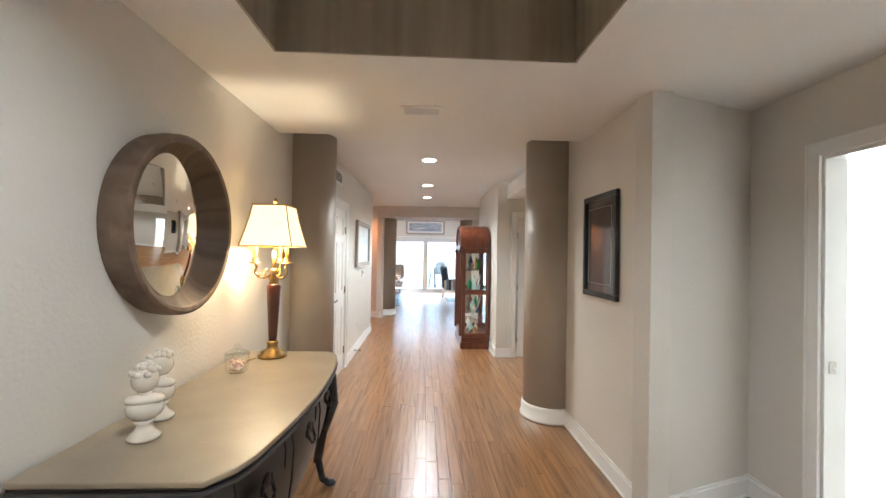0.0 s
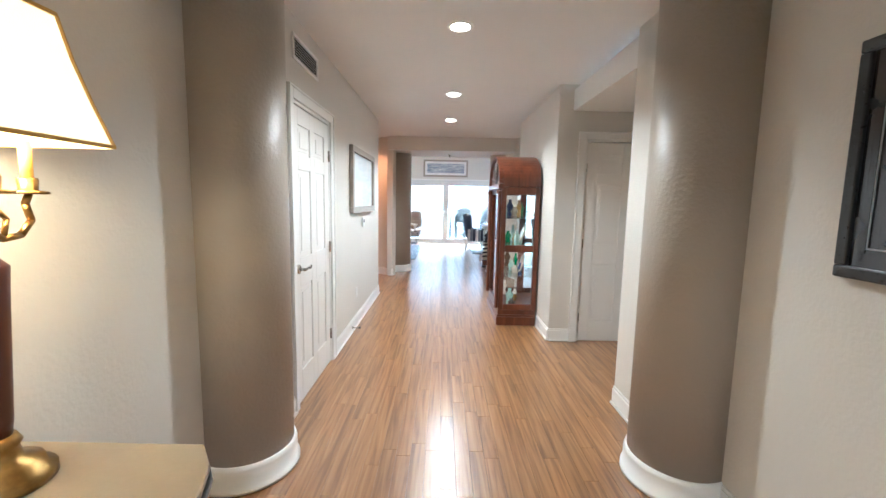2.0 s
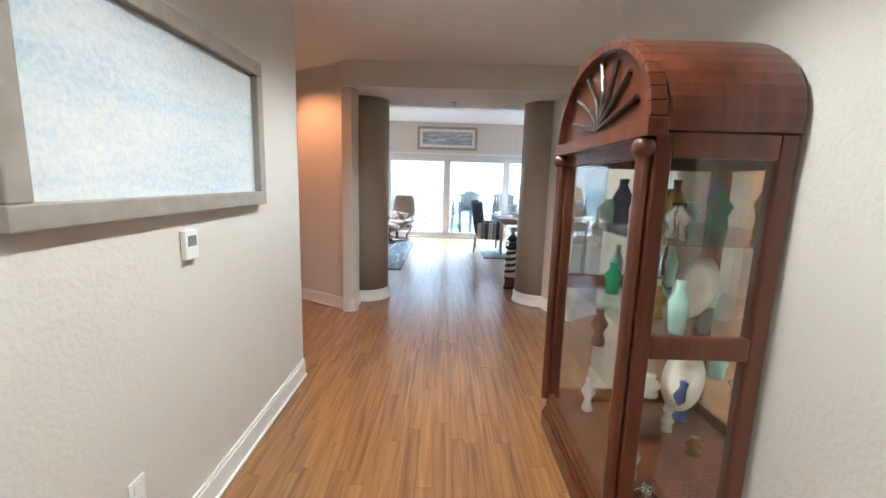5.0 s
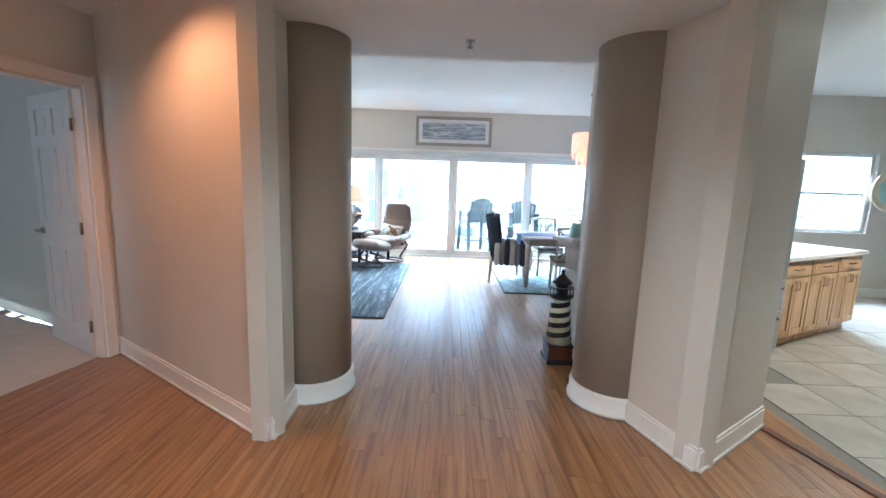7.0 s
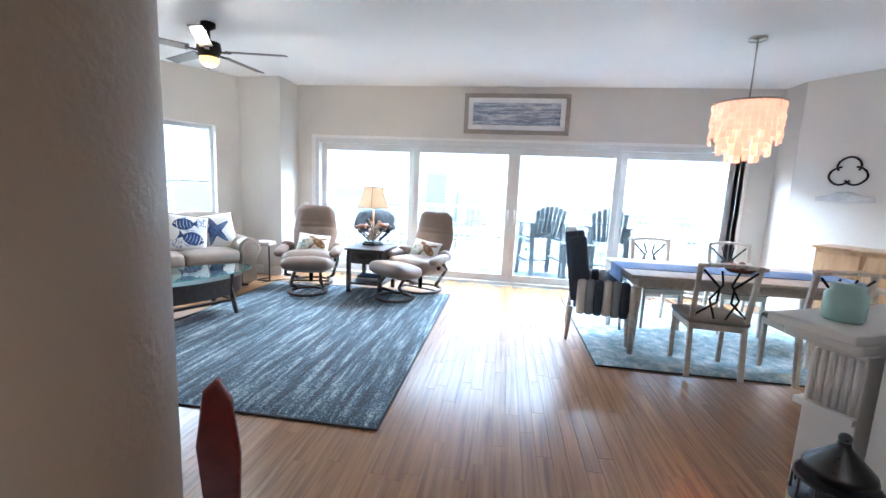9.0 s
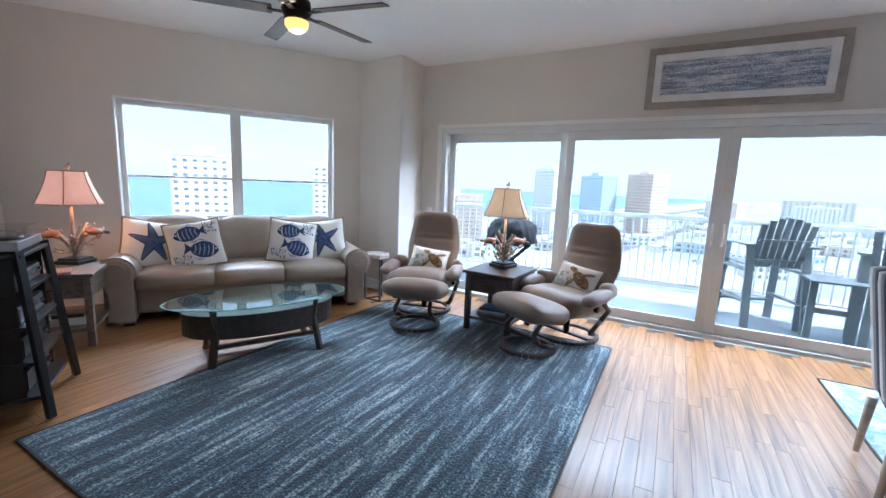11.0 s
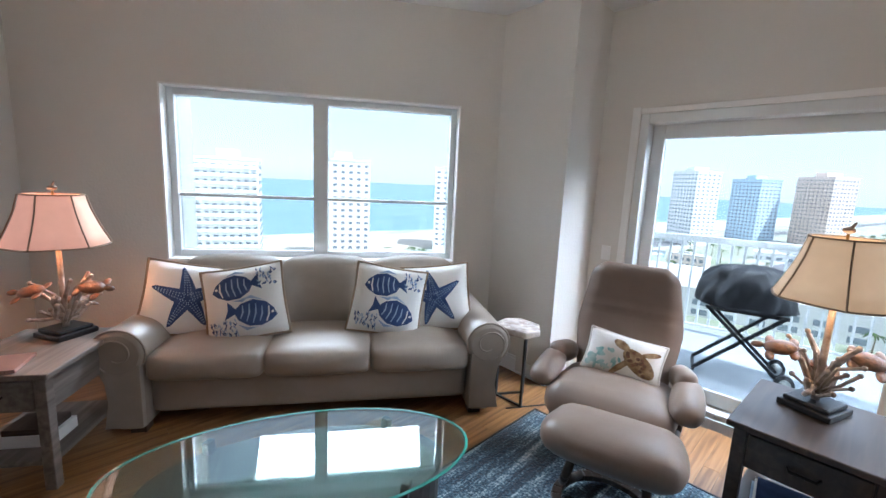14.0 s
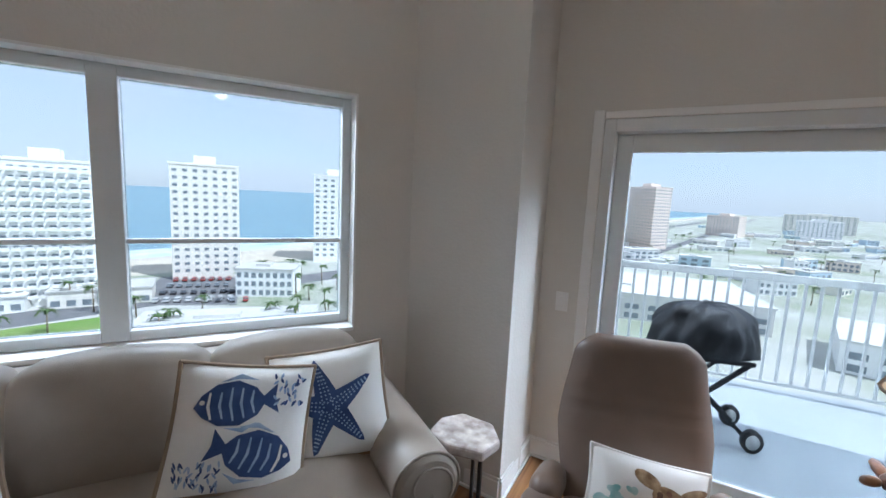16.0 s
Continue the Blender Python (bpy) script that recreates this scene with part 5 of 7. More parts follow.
def coral_lamp(m, shade, label, turn):
    t = thing("table_lamp", m, label, "lamp")
    Build().box(-0.10, 0.10, -0.10, 0.10, 0, 0.03, BLACKM).box(-0.085, 0.085, -0.085, 0.085, 0.03, 0.05, BLACKM).done("base", t, bevel=0.006)
    q = random.Random(turn)
    b = Build()
    b.rod((0, 0, 0.05), (0, 0, 0.48), 0.016, CORAL, 0.012)
    for i in range(26):
        a, r, z = q.uniform(0, 6.3), q.uniform(0.06, 0.17), q.uniform(0.08, 0.27)
        p1 = (math.cos(a) * r * 0.5, math.sin(a) * r * 0.5, z)
        p2 = (math.cos(a + 0.3) * r, math.sin(a + 0.3) * r, z + q.uniform(0.02, 0.10))
        b.tube([(0, 0, q.uniform(0.05, 0.12)), p1, p2], q.uniform(0.006, 0.013), CORAL, 6)
        b.ball(p2, (0.012, 0.012, 0.012), CORAL, 6, 5)
    b.done("coral", t)
    for a, r, z, tilt in ((0.5, 0.14, 0.27, 25), (3.6, 0.15, 0.25, -20), (2.0, 0.10, 0.17, 15)):
        k = Build()
        rot = pose(0, 0, 0, tilt, 10, math.degrees(a))
        o = Vector((math.cos(a) * r, math.sin(a) * r, z))
        k.ball(o, (0.065, 0.05, 0.026), TURTLE, 14, 8, rot)
        k.ball(o + rot.to_3x3() @ Vector((0.085, 0, 0.008)), (0.028, 0.018, 0.016), TURTLE, 8, 6, rot)
        for sx, sy in ((0.04, 0.06), (0.04, -0.06), (-0.05, 0.045), (-0.05, -0.045)):
            k.ball(o + rot.to_3x3() @ Vector((sx, sy, -0.006)), (0.02, 0.04, 0.007), TURTLE, 8, 5, rot)
        k.done("turtle", t)
    b = Build()
    n = 40
    ring = lambda r, z: [(r * (1 + 0.03 * math.cos(6 * 2 * math.pi * i / n)) * math.cos(2 * math.pi * i / n), r * (1 + 0.03 * math.cos(6 * 2 * math.pi * i / n)) * math.sin(2 * math.pi * i / n), z) for i in range(n)]
    rows = [ring(0.125 + 0.095 * f ** 1.35, 0.78 - 0.27 * f) for f in (0, 0.25, 0.5, 0.75, 1)] 
    vs = [[b.bm.verts.new(p) for p in r] for r in rows]
    for p, q2 in zip(vs, vs[1:]):
        for i in range(n):
            b.bm.faces.new((p[i], q2[i], q2[(i + 1) % n], p[(i + 1) % n]))
    b._tag([v for r in vs for v in r], shade, True)
    sh = b.done("shade", t)
    so = sh.modifiers.new("thick", "SOLIDIFY")
    so.thickness = 0.004
    k = Build()
    for r, z in ((0.127, 0.78), (0.222, 0.51)):
        pts = ring(r, z)
        for p, q2 in zip(pts, pts[1:] + pts[:1]):
            k.bar(p, q2, 0.007, 0.007, PIPING)
    for i in range(6):
        a = 2 * math.pi * i / 6
        k.tube([((0.13 + 0.096 * f ** 1.35) * 1.03 * math.cos(a), (0.13 + 0.096 * f ** 1.35) * 1.03 * math.sin(a), 0.78 - 0.27 * f) for f in (0, 0.33, 0.66, 1)], 0.004, PIPING, 5)
    k.done("trim", t)
    Build().rod((0, 0, 0.48), (0, 0, 0.80), 0.006, GOLD).ball((0, 0, 0.815), (0.022, 0.022, 0.014), CORAL).rod((0, 0, 0.815), (0.02, 0, 0.85), 0.010, CORAL, 0.004).done("finial", t)


coral_lamp(pose(-4.84, 12.55, 0.60, 0, 0, 30), SHADE_PEACH, "lit peach-shaded lamp with coral and turtle base", 1)
coral_lamp(pose(-1.84, 14.92, 0.60, 0, 0, -20), SHADE_CREAM, "lit beige-shaded lamp with coral and turtle base", 4)

# drink stand
t = thing("drink_table", pose(-3.41, 14.88, 0), "small stand with petrified wood top and black legs", "side table")
b = Build()
b.prism([(-0.15, -0.10), (-0.02, -0.14), (0.13, -0.11), (0.16, 0.02), (0.08, 0.13), (-0.09, 0.14), (-0.16, 0.04)], 0.51, 0.56, PINKISH)
b.done("top", t, bevel=0.012)
for x, y in ((-0.11, -0.08), (0.11, -0.08), (0.0, 0.10)):
    Build().box(x - 0.008, x + 0.008, y - 0.008, y + 0.008, 0, 0.51, BLACKMAT).done("leg", t)
Build().bar((-0.11, -0.08, 0.01), (0.11, -0.08, 0.01), 0.014, 0.014, BLACKMAT).bar((0.11, -0.08, 0.01), (0, 0.10, 0.01), 0.014, 0.014, BLACKMAT).bar((0, 0.10, 0.01), (-0.11, -0.08, 0.01), 0.014, 0.014, BLACKMAT).done("stretcher", t)

# audio rack
RK = pose(-3.72, 11.80, 0, 0, 0, 150)
t = thing("audio_rack", RK, "black lacquered audio rack with slanted legs", "shelf unit")
for s in (-1, 1):
    Build().bar((s * 0.30, -0.24, 0), (s * 0.23, -0.16, 0.95), 0.04, 0.035, BLACKM).done("leg", t, bevel=0.004)
    Build().bar((s * 0.30, 0.20, 0), (s * 0.25, 0.20, 0.95), 0.04, 0.035, BLACKM).done("leg", t, bevel=0.004)
    Build().slab([(s * 0.26, 0.1), (s * 0.265, 0.1), (s * 0.245, 0.9), (s * 0.24, 0.9)] if s < 0 else [(s * 0.265, 0.1), (s * 0.26, 0.1), (s * 0.24, 0.9), (s * 0.245, 0.9)], -0.14, 0.20, BLACKMAT, Matrix()).done("side_panel", t)
for z, w, d in ((0.12, 0.56, 0.42), (0.32, 0.55, 0.40), (0.52, 0.53, 0.38), (0.72, 0.51, 0.36), (0.92, 0.50, 0.36)):
    Build().box(-w / 2, w / 2, -d / 2, d / 2, z - 0.01, z + 0.01, BLACKM).done("shelf", t, bevel=0.003)
Build().box(-0.25, 0.25, 0.185, 0.20, 0.1, 1.05, BLACKMAT).done("back_panel", t)
for z, h, name, label in ((0.131, 0.13, "amplifier", "black hi-fi amplifier on the rack"), (0.331, 0.12, "receiver", "black hi-fi receiver on the rack"), (0.531, 0.10, "disc_player", "silver and black disc player on the rack"), (0.731, 0.09, "tuner", "silver-fronted tuner on the rack")):
    b = Build()
    b.box(-0.21, 0.21, -0.13, 0.15, z, z + h, BLACKMAT).box(-0.205, 0.205, -0.136, -0.13, z + 0.008, z + h - 0.008, STEEL if "silver" in label else BLACKM)
    b.box(-0.08, 0.08, -0.139, -0.136, z + h * 0.45, z + h * 0.75, WINDK).rod((0.15, -0.136, z + h / 2), (0.15, -0.155, z + h / 2), 0.018, CHROME)
    b.done(name, m=RK, bevel=0.003, label=label, category="hi-fi unit")
t = thing("turntable", RK, "silver record player with clear lid on the rack", "record player")
Build().box(-0.21, 0.21, -0.16, 0.15, 0.945, 0.995, STEEL).box(-0.2, 0.2, -0.15, 0.14, 0.931, 0.945, BLACKMAT).done("body", t, bevel=0.004)
Build().rod((-0.04, 0, 0.995), (-0.04, 0, 1.008), 0.14, BLACKM, n=32).tube([(0.16, 0.1, 1.01), (0.15, -0.05, 1.02), (0.08, -0.09, 1.012)], 0.005, CHROME).done("platter", t)
Build().box(-0.21, 0.21, -0.16, 0.15, 1.025, 1.06, GLASS).done("lid", t)

# wall of fish
FW, FL = along(CORN, SIDE)
q = random.Random(2)
t = thing("fish_wall_art", FW @ pose(1.75, 0.03, 1.60), "wall sculpture of blue and silver metal fish", "wall art")
for i in range(13):
    x, z, s = q.uniform(-0.75, 0.45), q.uniform(-0.22, 0.32), q.uniform(0.10, 0.16)
    b = Build()
    m = FISHBLUE if i % 3 != 1 else FISHGREY
    r = pose(0, 0, 0, 0, q.uniform(-25, 10), 0)
    b.ball((x, q.uniform(0.0, 0.05), z), (s, 0.015, s * 0.36), m, 14, 8, r)
    b.slab([(x - s * 0.85, z), (x - s * 1.35, z + s * 0.35), (x - s * 1.2, z), (x - s * 1.35, z - s * 0.35)], 0.0, 0.008, m, Matrix())
    b.slab([(x - s * 0.2, z + s * 0.3), (x + s * 0.3, z + s * 0.3), (x - s * 0.1, z + s * 0.6)][::-1], 0.0, 0.008, m, Matrix())
    b.done("fish", t)

# ceiling fan
t = thing("ceiling_fan", pose(-3.0, 13.35, 0), "dark five-blade ceiling fan with lit amber bowl", "fan")
Build().lathe([(0.065, 2.868), (0.065, 2.83), (0.016, 2.80), (0.016, 2.70), (0.10, 2.69), (0.11, 2.62), (0.09, 2.58), (0.075, 2.55)], IRON).done("motor", t)
Build().lathe([(0.085, 2.552), (0.085, 2.52), (0.06, 2.485), (0.02, 2.472)], BULBWARM).done("light_bowl", t)
for i in range(5):
    a = 72 * i + 12
    Build().box(0.10, 0.20, -0.02, 0.02, 2.60, 2.61, IRON).obox(pose(0.45, 0, 2.612, 10, 0, 0), 0.56, 0.115, 0.008, DARKWOOD).done("blade", t, bevel=0.003, m=pose(0, 0, 0, 0, 0, a))

# seascape above the sliders
t = thing("seascape_painting", pose(-0.02, 15.725, 2.49), "wide blue seascape in a white and silver frame", "picture")
b = Build()
for x0, x1, z0, z1 in ((-0.74, 0.74, 0.22, 0.28), (-0.74, 0.74, -0.28, -0.22), (-0.74, -0.68, -0.22, 0.22), (0.68, 0.74, -0.22, 0.22)):
    b.box(x0, x1, -0.045, -0.002, z0, z1, FRAMEGREY)
for x0, x1, z0, z1 in ((-0.68, 0.68, 0.155, 0.22), (-0.68, 0.68, -0.22, -0.155), (-0.68, -0.615, -0.155, 0.155), (0.615, 0.68, -0.155, 0.155)):
    b.box(x0, x1, -0.035, -0.002, z0, z1, FRAMEWHITE)
b.done("frame", t, bevel=0.006)
Build().box(-0.615, 0.615, -0.02, -0.004, -0.155, 0.155, SEAART).done("canvas", t)

for x, y, z, rz, nm in ((-3.21, 15.722, 1.04, 0, "light_switch"),):
    Build().box(-0.036, 0.036, -0.008, -0.001, -0.058, 0.058, TRIM).box(-0.016, 0.016, -0.012, -0.008, -0.033, 0.033, TRIM).done(nm, m=pose(x, y, z, 0, 0, rz), bevel=0.002, label="white rocker light switch on the wall", category="light switch")
cord = Build()
cord.tube([(-3.35, 14.70, 0.008), (-3.2, 14.95, 0.008), (-2.95, 15.1, 0.008), (-2.85, 14.95, 0.008)], 0.005, BLACKMAT, 6)
cord.done("power_cord", label="black power cord lying on the floor", category="cable")

# ---- foyer and hall ----
CH = pose(-1.20, 1.92, 0) @ Matrix.Diagonal((1.10, 0.975, 1, 1))
t = thing("bombe_chest", CH, "dark bombe chest with taupe top and ornate pulls", "chest")


def bow(f, depth, swell=0.05):
    """The front's outline along local y: bowed in plan."""
    return depth + swell * (1 - (2 * f - 1) ** 2)


def top_poly(g):
    pts = [(0.0, -0.80 - g), ]
    for i in range(21):
        f = i / 20
        pts.append((bow(f, 0.55, 0.07) + g - (0.05 if i in (0, 20) else 0.012 if i in (1, 19) else 0), -0.80 - g + (1.60 + 2 * g) * f))
    pts.append((0.0, 0.80 + g))
    return pts


Build().prism(top_poly(0.0), 0.832, 0.85, CHESTTOP).prism(top_poly(-0.008), 0.818, 0.832, CHESTBODY).prism(top_poly(0.004), 0.806, 0.818, CHESTBODY).done("top", t, bevel=0.004)
b = Build()
rows = []
for j in range(15):
    z = 0.36 + 0.446 * j / 14
    k = (z - 0.36) / 0.446
    sw = 0.07 * max(0.0, math.sin(math.pi * (k * 0.85 + 0.15))) ** 1.2 - 0.03
    row = [b.bm.verts.new((0.0, -0.74 - sw, z))]
    for i in range(21):
        f = i / 20
        row.append(b.bm.verts.new((bow(f, 0.46, 0.06) + sw, -0.74 - sw + (1.48 + 2 * sw) * f, z)))
    row.append(b.bm.verts.new((0.0, 0.74 + sw, z)))
    rows.append(row)
for p, q2 in zip(rows, rows[1:]):
    for i in range(len(p) - 1):
        b.bm.faces.new((p[i], p[i + 1], q2[i + 1], q2[i]))
b.bm.faces.new(rows[0][::-1])
b._tag([v for r in rows for v in r], CHESTBODY, True)
b.done("body", t)
for c in (-0.47, 0.0, 0.47):
    for z in (0.66,):
        x = bow((c + 0.74) / 1.48, 0.46, 0.06) + 0.045
        d = Build()
        for e in (-0.225, 0.225):
            d.tube([(x - 0.012 - 0.02 * abs(e) , c + e, 0.40), (x + 0.002, c + e, 0.55), (x + 0.008, c + e, 0.68), (x - 0.008, c + e, 0.80)], 0.004, BLACKM, 6)
        d.done("drawer", t)
        k = Build()
        k.ball((x + 0.012, c, z + 0.015), (0.008, 0.045, 0.03), IRON).ball((x + 0.014, c - 0.04, z + 0.005), (0.007, 0.02, 0.024), IRON).ball((x + 0.014, c + 0.04, z + 0.005), (0.007, 0.02, 0.024), IRON)
        k.tube([(x + 0.016, c - 0.045, z), (x + 0.03, c - 0.03, z - 0.04), (x + 0.034, c, z - 0.05), (x + 0.03, c + 0.03, z - 0.04), (x + 0.016, c + 0.045, z)], 0.006, IRON, 7)
        k.done("handle", t)
for y in (-0.70, 0.70):
    for x in (0.06, 0.47):
        o = 1 if x > 0.2 else 0
        s = 1 if y > 0 else -1
        k = Build()
        pts = [(x + 0.055 * o, y + 0.02 * s, 0.72), (x + 0.07 * o, y + 0.03 * s, 0.55), (x + 0.02 * o, y, 0.38), (x - 0.005 * o, y - 0.01 * s, 0.2), (x + 0.02 * o, y + 0.01 * s, 0.06), (x + 0.06 * o, y + 0.03 * s, 0.02)]
        for (a, c2), r in zip(zip(pts, pts[1:]), (0.03, 0.034, 0.028, 0.021, 0.02)):
            k.rod(a, c2, r, BLACKM, r * 0.93)
            k.ball(c2, (r * 0.95, r * 0.95, r * 0.95), BLACKM, 10, 6)
        k.ball((x + 0.06 * o, y + 0.03 * s, 0.025), (0.035, 0.03, 0.022), BLACKM)
        k.done("leg", t)

# candelabra lamp
t = thing("candelabra_lamp", pose(-0.97, 2.55, 0.852), "lit candelabra table lamp with cream square shade", "lamp")
Build().lathe([(0.085, 0), (0.085, 0.016), (0.07, 0.022), (0.065, 0.04), (0.035, 0.05), (0.03, 0.075), (0.036, 0.085), (0.028, 0.10)], GOLD).done("base", t)
Build().lathe([(0.022, 0.10), (0.026, 0.13), (0.04, 0.40), (0.043, 0.44), (0.03, 0.455)], CHERRY).done("stem", t)
Build().lathe([(0.03, 0.455), (0.024, 0.47), (0.034, 0.49), (0.02, 0.51), (0.03, 0.535), (0.012, 0.55)], GOLD).done("collar", t)
for i in range(3):
    a = radians(90 + 120 * i)
    k = Build()
    w = lambda r, z: (math.cos(a) * r, math.sin(a) * r, z)
    k.tube([w(0.02, 0.51), w(0.05, 0.49), w(0.085, 0.495), w(0.11, 0.525), w(0.10, 0.56), w(0.11, 0.58)], 0.007, GOLD)
    k.tube([w(0.05, 0.49), w(0.06, 0.53), w(0.045, 0.545), w(0.035, 0.53)], 0.005, GOLD)
    k.lathe([(0.034, 0.0), (0.034, 0.006), (0.016, 0.008), (0.018, 0.03), (0.016, 0.034)], GOLD, c=w(0.11, 0.58), n=16)
    k.rod(w(0.11, 0.61), w(0.11, 0.69), 0.011, CANDLE)
    k.done("candle_arm", t)
Build().rod((0, 0, 0.55), (0, 0, 0.66), 0.012, CANDLE).rod((0, 0, 0.66), (0, 0, 0.955), 0.005, GOLD).lathe([(0.012, 0.955), (0.016, 0.965), (0.008, 0.985)], GOLD, n=12).done("centre_rod", t)
b = Build()
k4 = lambda r, z: [(r, r, z), (-r, r, z), (-r, -r, z), (r, -r, z)]
rws = [[b.bm.verts.new(p) for p in k4(0.098 + 0.055 * f ** 1.25, 0.935 - 0.25 * f)] for f in (0, 0.25, 0.5, 0.75, 1)]
for p, q2 in zip(rws, rws[1:]):
    for i in range(4):
        b.bm.faces.new((p[i], q2[i], q2[(i + 1) % 4], p[(i + 1) % 4]))
b._tag([v for r in rws for v in r], SHADE_FOYER)
sh = b.done("shade", t)
sh.modifiers.new("thick", "SOLIDIFY").thickness = 0.004
k = Build()
for r, z in ((0.099, 0.935), (0.154, 0.685)):
    p4 = k4(r, z)
    for p, q2 in zip(p4, p4[1:] + p4[:1]):
        k.bar(p, q2, 0.008, 0.008, CANDLE)
for i in range(4):
    pts = [k4(0.099 + 0.055 * f ** 1.25, 0.935 - 0.25 * f)[i] for f in (0, 0.33, 0.66, 1)]
    k.tube(pts, 0.004, CANDLE, 5)
k.done("trim", t)
Build().tube([(-1.05, 2.50, 0.856), (-1.10, 2.38, 0.856), (-1.16, 2.42, 0.856), (-1.19, 2.55, 0.856)], 0.003, CANDLE, 6).done("lamp_cord", label="thin gold lamp cord on the chest", category="cable")

# glass jar
t = thing("candy_jar", pose(-1.04, 2.22, 0.852), "cut-glass candy jar with lid on the chest", "jar")
Build().lathe([(0.045, 0), (0.056, 0.01), (0.06, 0.09), (0.058, 0.094)], GLASS).done("bowl", t)
Build().lathe([(0.063, 0.095), (0.06, 0.105), (0.03, 0.12), (0.008, 0.125), (0.016, 0.14), (0.006, 0.155)], GLASS).done("lid", t)
b = Build()
q = random.Random(8)
for i in range(40):
    a, r = q.uniform(0, 6.3), q.uniform(0, 0.04)
    b.ball((r * math.cos(a), r * math.sin(a), q.uniform(0.016, 0.06)), (0.011, 0.011, 0.009), CANDY, 6, 4)
b.done("candies", t)

# two small busts, plain shapes
for x, y, s, rz in ((-1.00, 1.42, 1.0, 20), (-1.06, 1.60, 1.02, -15)):
    t = thing("bust_statue", pose(x, y, 0.852, 0, 0, rz), "glazed cream ceramic bust on a round foot", "statue", "busts on the chest")
    Build().lathe([(0.05 * s, 0), (0.052 * s, 0.012), (0.03 * s, 0.03), (0.022 * s, 0.05), (0.035 * s, 0.065)], PEARL).done("foot", t)
    b = Build()
    b.ball((0, 0, 0.105 * s), (0.058 * s, 0.042 * s, 0.045 * s), PEARL).ball((0, 0, 0.135 * s), (0.062 * s, 0.04 * s, 0.022 * s), PEARL).rod((0, 0, 0.13 * s), (0, 0, 0.17 * s), 0.022 * s, PEARL)
    b.done("torso", t)
    b = Build()
    b.ball((0, 0, 0.205 * s), (0.042 * s, 0.047 * s, 0.048 * s), PEARL)
    q = random.Random(int(y * 10))
    for i in range(26):
        a, e = q.uniform(0, 6.3), q.uniform(0.3, 1.5)
        b.ball((0.042 * s * math.cos(a) * math.cos(e), 0.047 * s * math.sin(a) * math.cos(e), 0.21 * s + 0.045 * s * math.sin(e)), (0.013, 0.013, 0.011), PEARL, 7, 5)
    b.done("head", t)

# round mirror
t = thing("round_mirror", pose(-1.218, 1.87, 1.62, 0, 90, 0) @ Matrix.Diagonal((0.93, 0.93, 1, 1)), "round mirror in a deep rustic wooden hoop", "mirror")
b = Build()
n = 64
prof = [(0.39, 0.002), (0.43, 0.0), (0.437, 0.05), (0.434, 0.108), (0.42, 0.116), (0.398, 0.112), (0.392, 0.035)]
rings = [[b.bm.verts.new((r * math.cos(2 * math.pi * i / n), r * math.sin(2 * math.pi * i / n), z)) for i in range(n)] for r, z in prof]
for p, q2 in zip(rings, rings[1:]):
    for i in range(n):
        b.bm.faces.new((p[i], p[(i + 1) % n], q2[(i + 1) % n], q2[i]))
b._tag([v for r in rings for v in r], RUSTIC)
b.done("frame", t, bevel=0.003)
Build().rod((0, 0, 0.090), (0, 0, 0.097), 0.3965, MIRROR, n=64).done("glass", t)


def framed(name, m, w, h, fw, frame_m, art, label, matw=0.0, mat_m=None, deep=0.03):
    t = thing(name, m, label, "picture")
    b = Build()
    for x0, x1, z0, z1 in ((-w / 2, w / 2, h / 2 - fw, h / 2), (-w / 2, w / 2, -h / 2, -h / 2 + fw), (-w / 2, -w / 2 + fw, -h / 2 + fw, h / 2 - fw), (w / 2 - fw, w / 2, -h / 2 + fw, h / 2 - fw)):
        b.box(x0, x1, -deep, -0.002, z0, z1, frame_m)
    b.done("frame", t, bevel=0.006)
    a, c = w / 2 - fw, h / 2 - fw
    if matw:
        k = Build()
        for x0, x1, z0, z1 in ((-a, a, c - matw, c), (-a, a, -c, -c + matw), (-a, -a + matw, -c + matw, c - matw), (a - matw, a, -c + matw, c - matw)):
            k.box(x0, x1, -0.016, -0.004, z0, z1, mat_m)
        k.done("mount", t)
    Build().box(-a + matw, a - matw, -0.014, -0.005, -c + matw, c - matw, art).done("print", t)
    return t


fp = framed("dark_picture", pose(1.249, 2.87, 1.585, 0, 0, -90), 0.56, 0.75, 0.04, BLACKM, DARKART, "dark glazed print in a black frame", 0.045, DARKART)
b = Build()
for x0, x1, z0, z1 in ((-0.19, 0.19, 0.272, 0.277), (-0.19, 0.19, -0.277, -0.272), (-0.19, -0.186, -0.272, 0.272), (0.186, 0.19, -0.272, 0.272)):
    b.box(x0, x1, -0.019, -0.0165, z0, z1, MATBOARD)
b.done("silver_line", fp)
framed("beach_picture", pose(-1.059, 6.72, 1.635, 0, 0, 90), 1.32, 0.70, 0.065, FRAMEGREY, BEACHART, "pale beach print in a silver brown frame", 0.0, None, 0.045)

Build().box(-0.04, 0.04, -0.022, -0.002, -0.055, 0.055, TRIM).box(-0.025, 0.025, -0.026, -0.022, -0.005, 0.035, WINDK).done("thermostat", m=pose(-1.059, 6.74, 1.16, 0, 0, 90), bevel=0.004, label="small white wall thermostat", category="thermostat")
Build().box(-0.035, 0.035, -0.007, -0.001, -0.057, 0.057, TRIM).box(-0.017, 0.017, -0.010, -0.007, 0.008, 0.042, TRIM).box(-0.017, 0.017, -0.010, -0.007, -0.042, -0.008, TRIM).done("wall_outlet", m=pose(-1.059, 6.38, 0.38, 0, 0, 90), bevel=0.002, label="white double wall outlet", category="outlet")
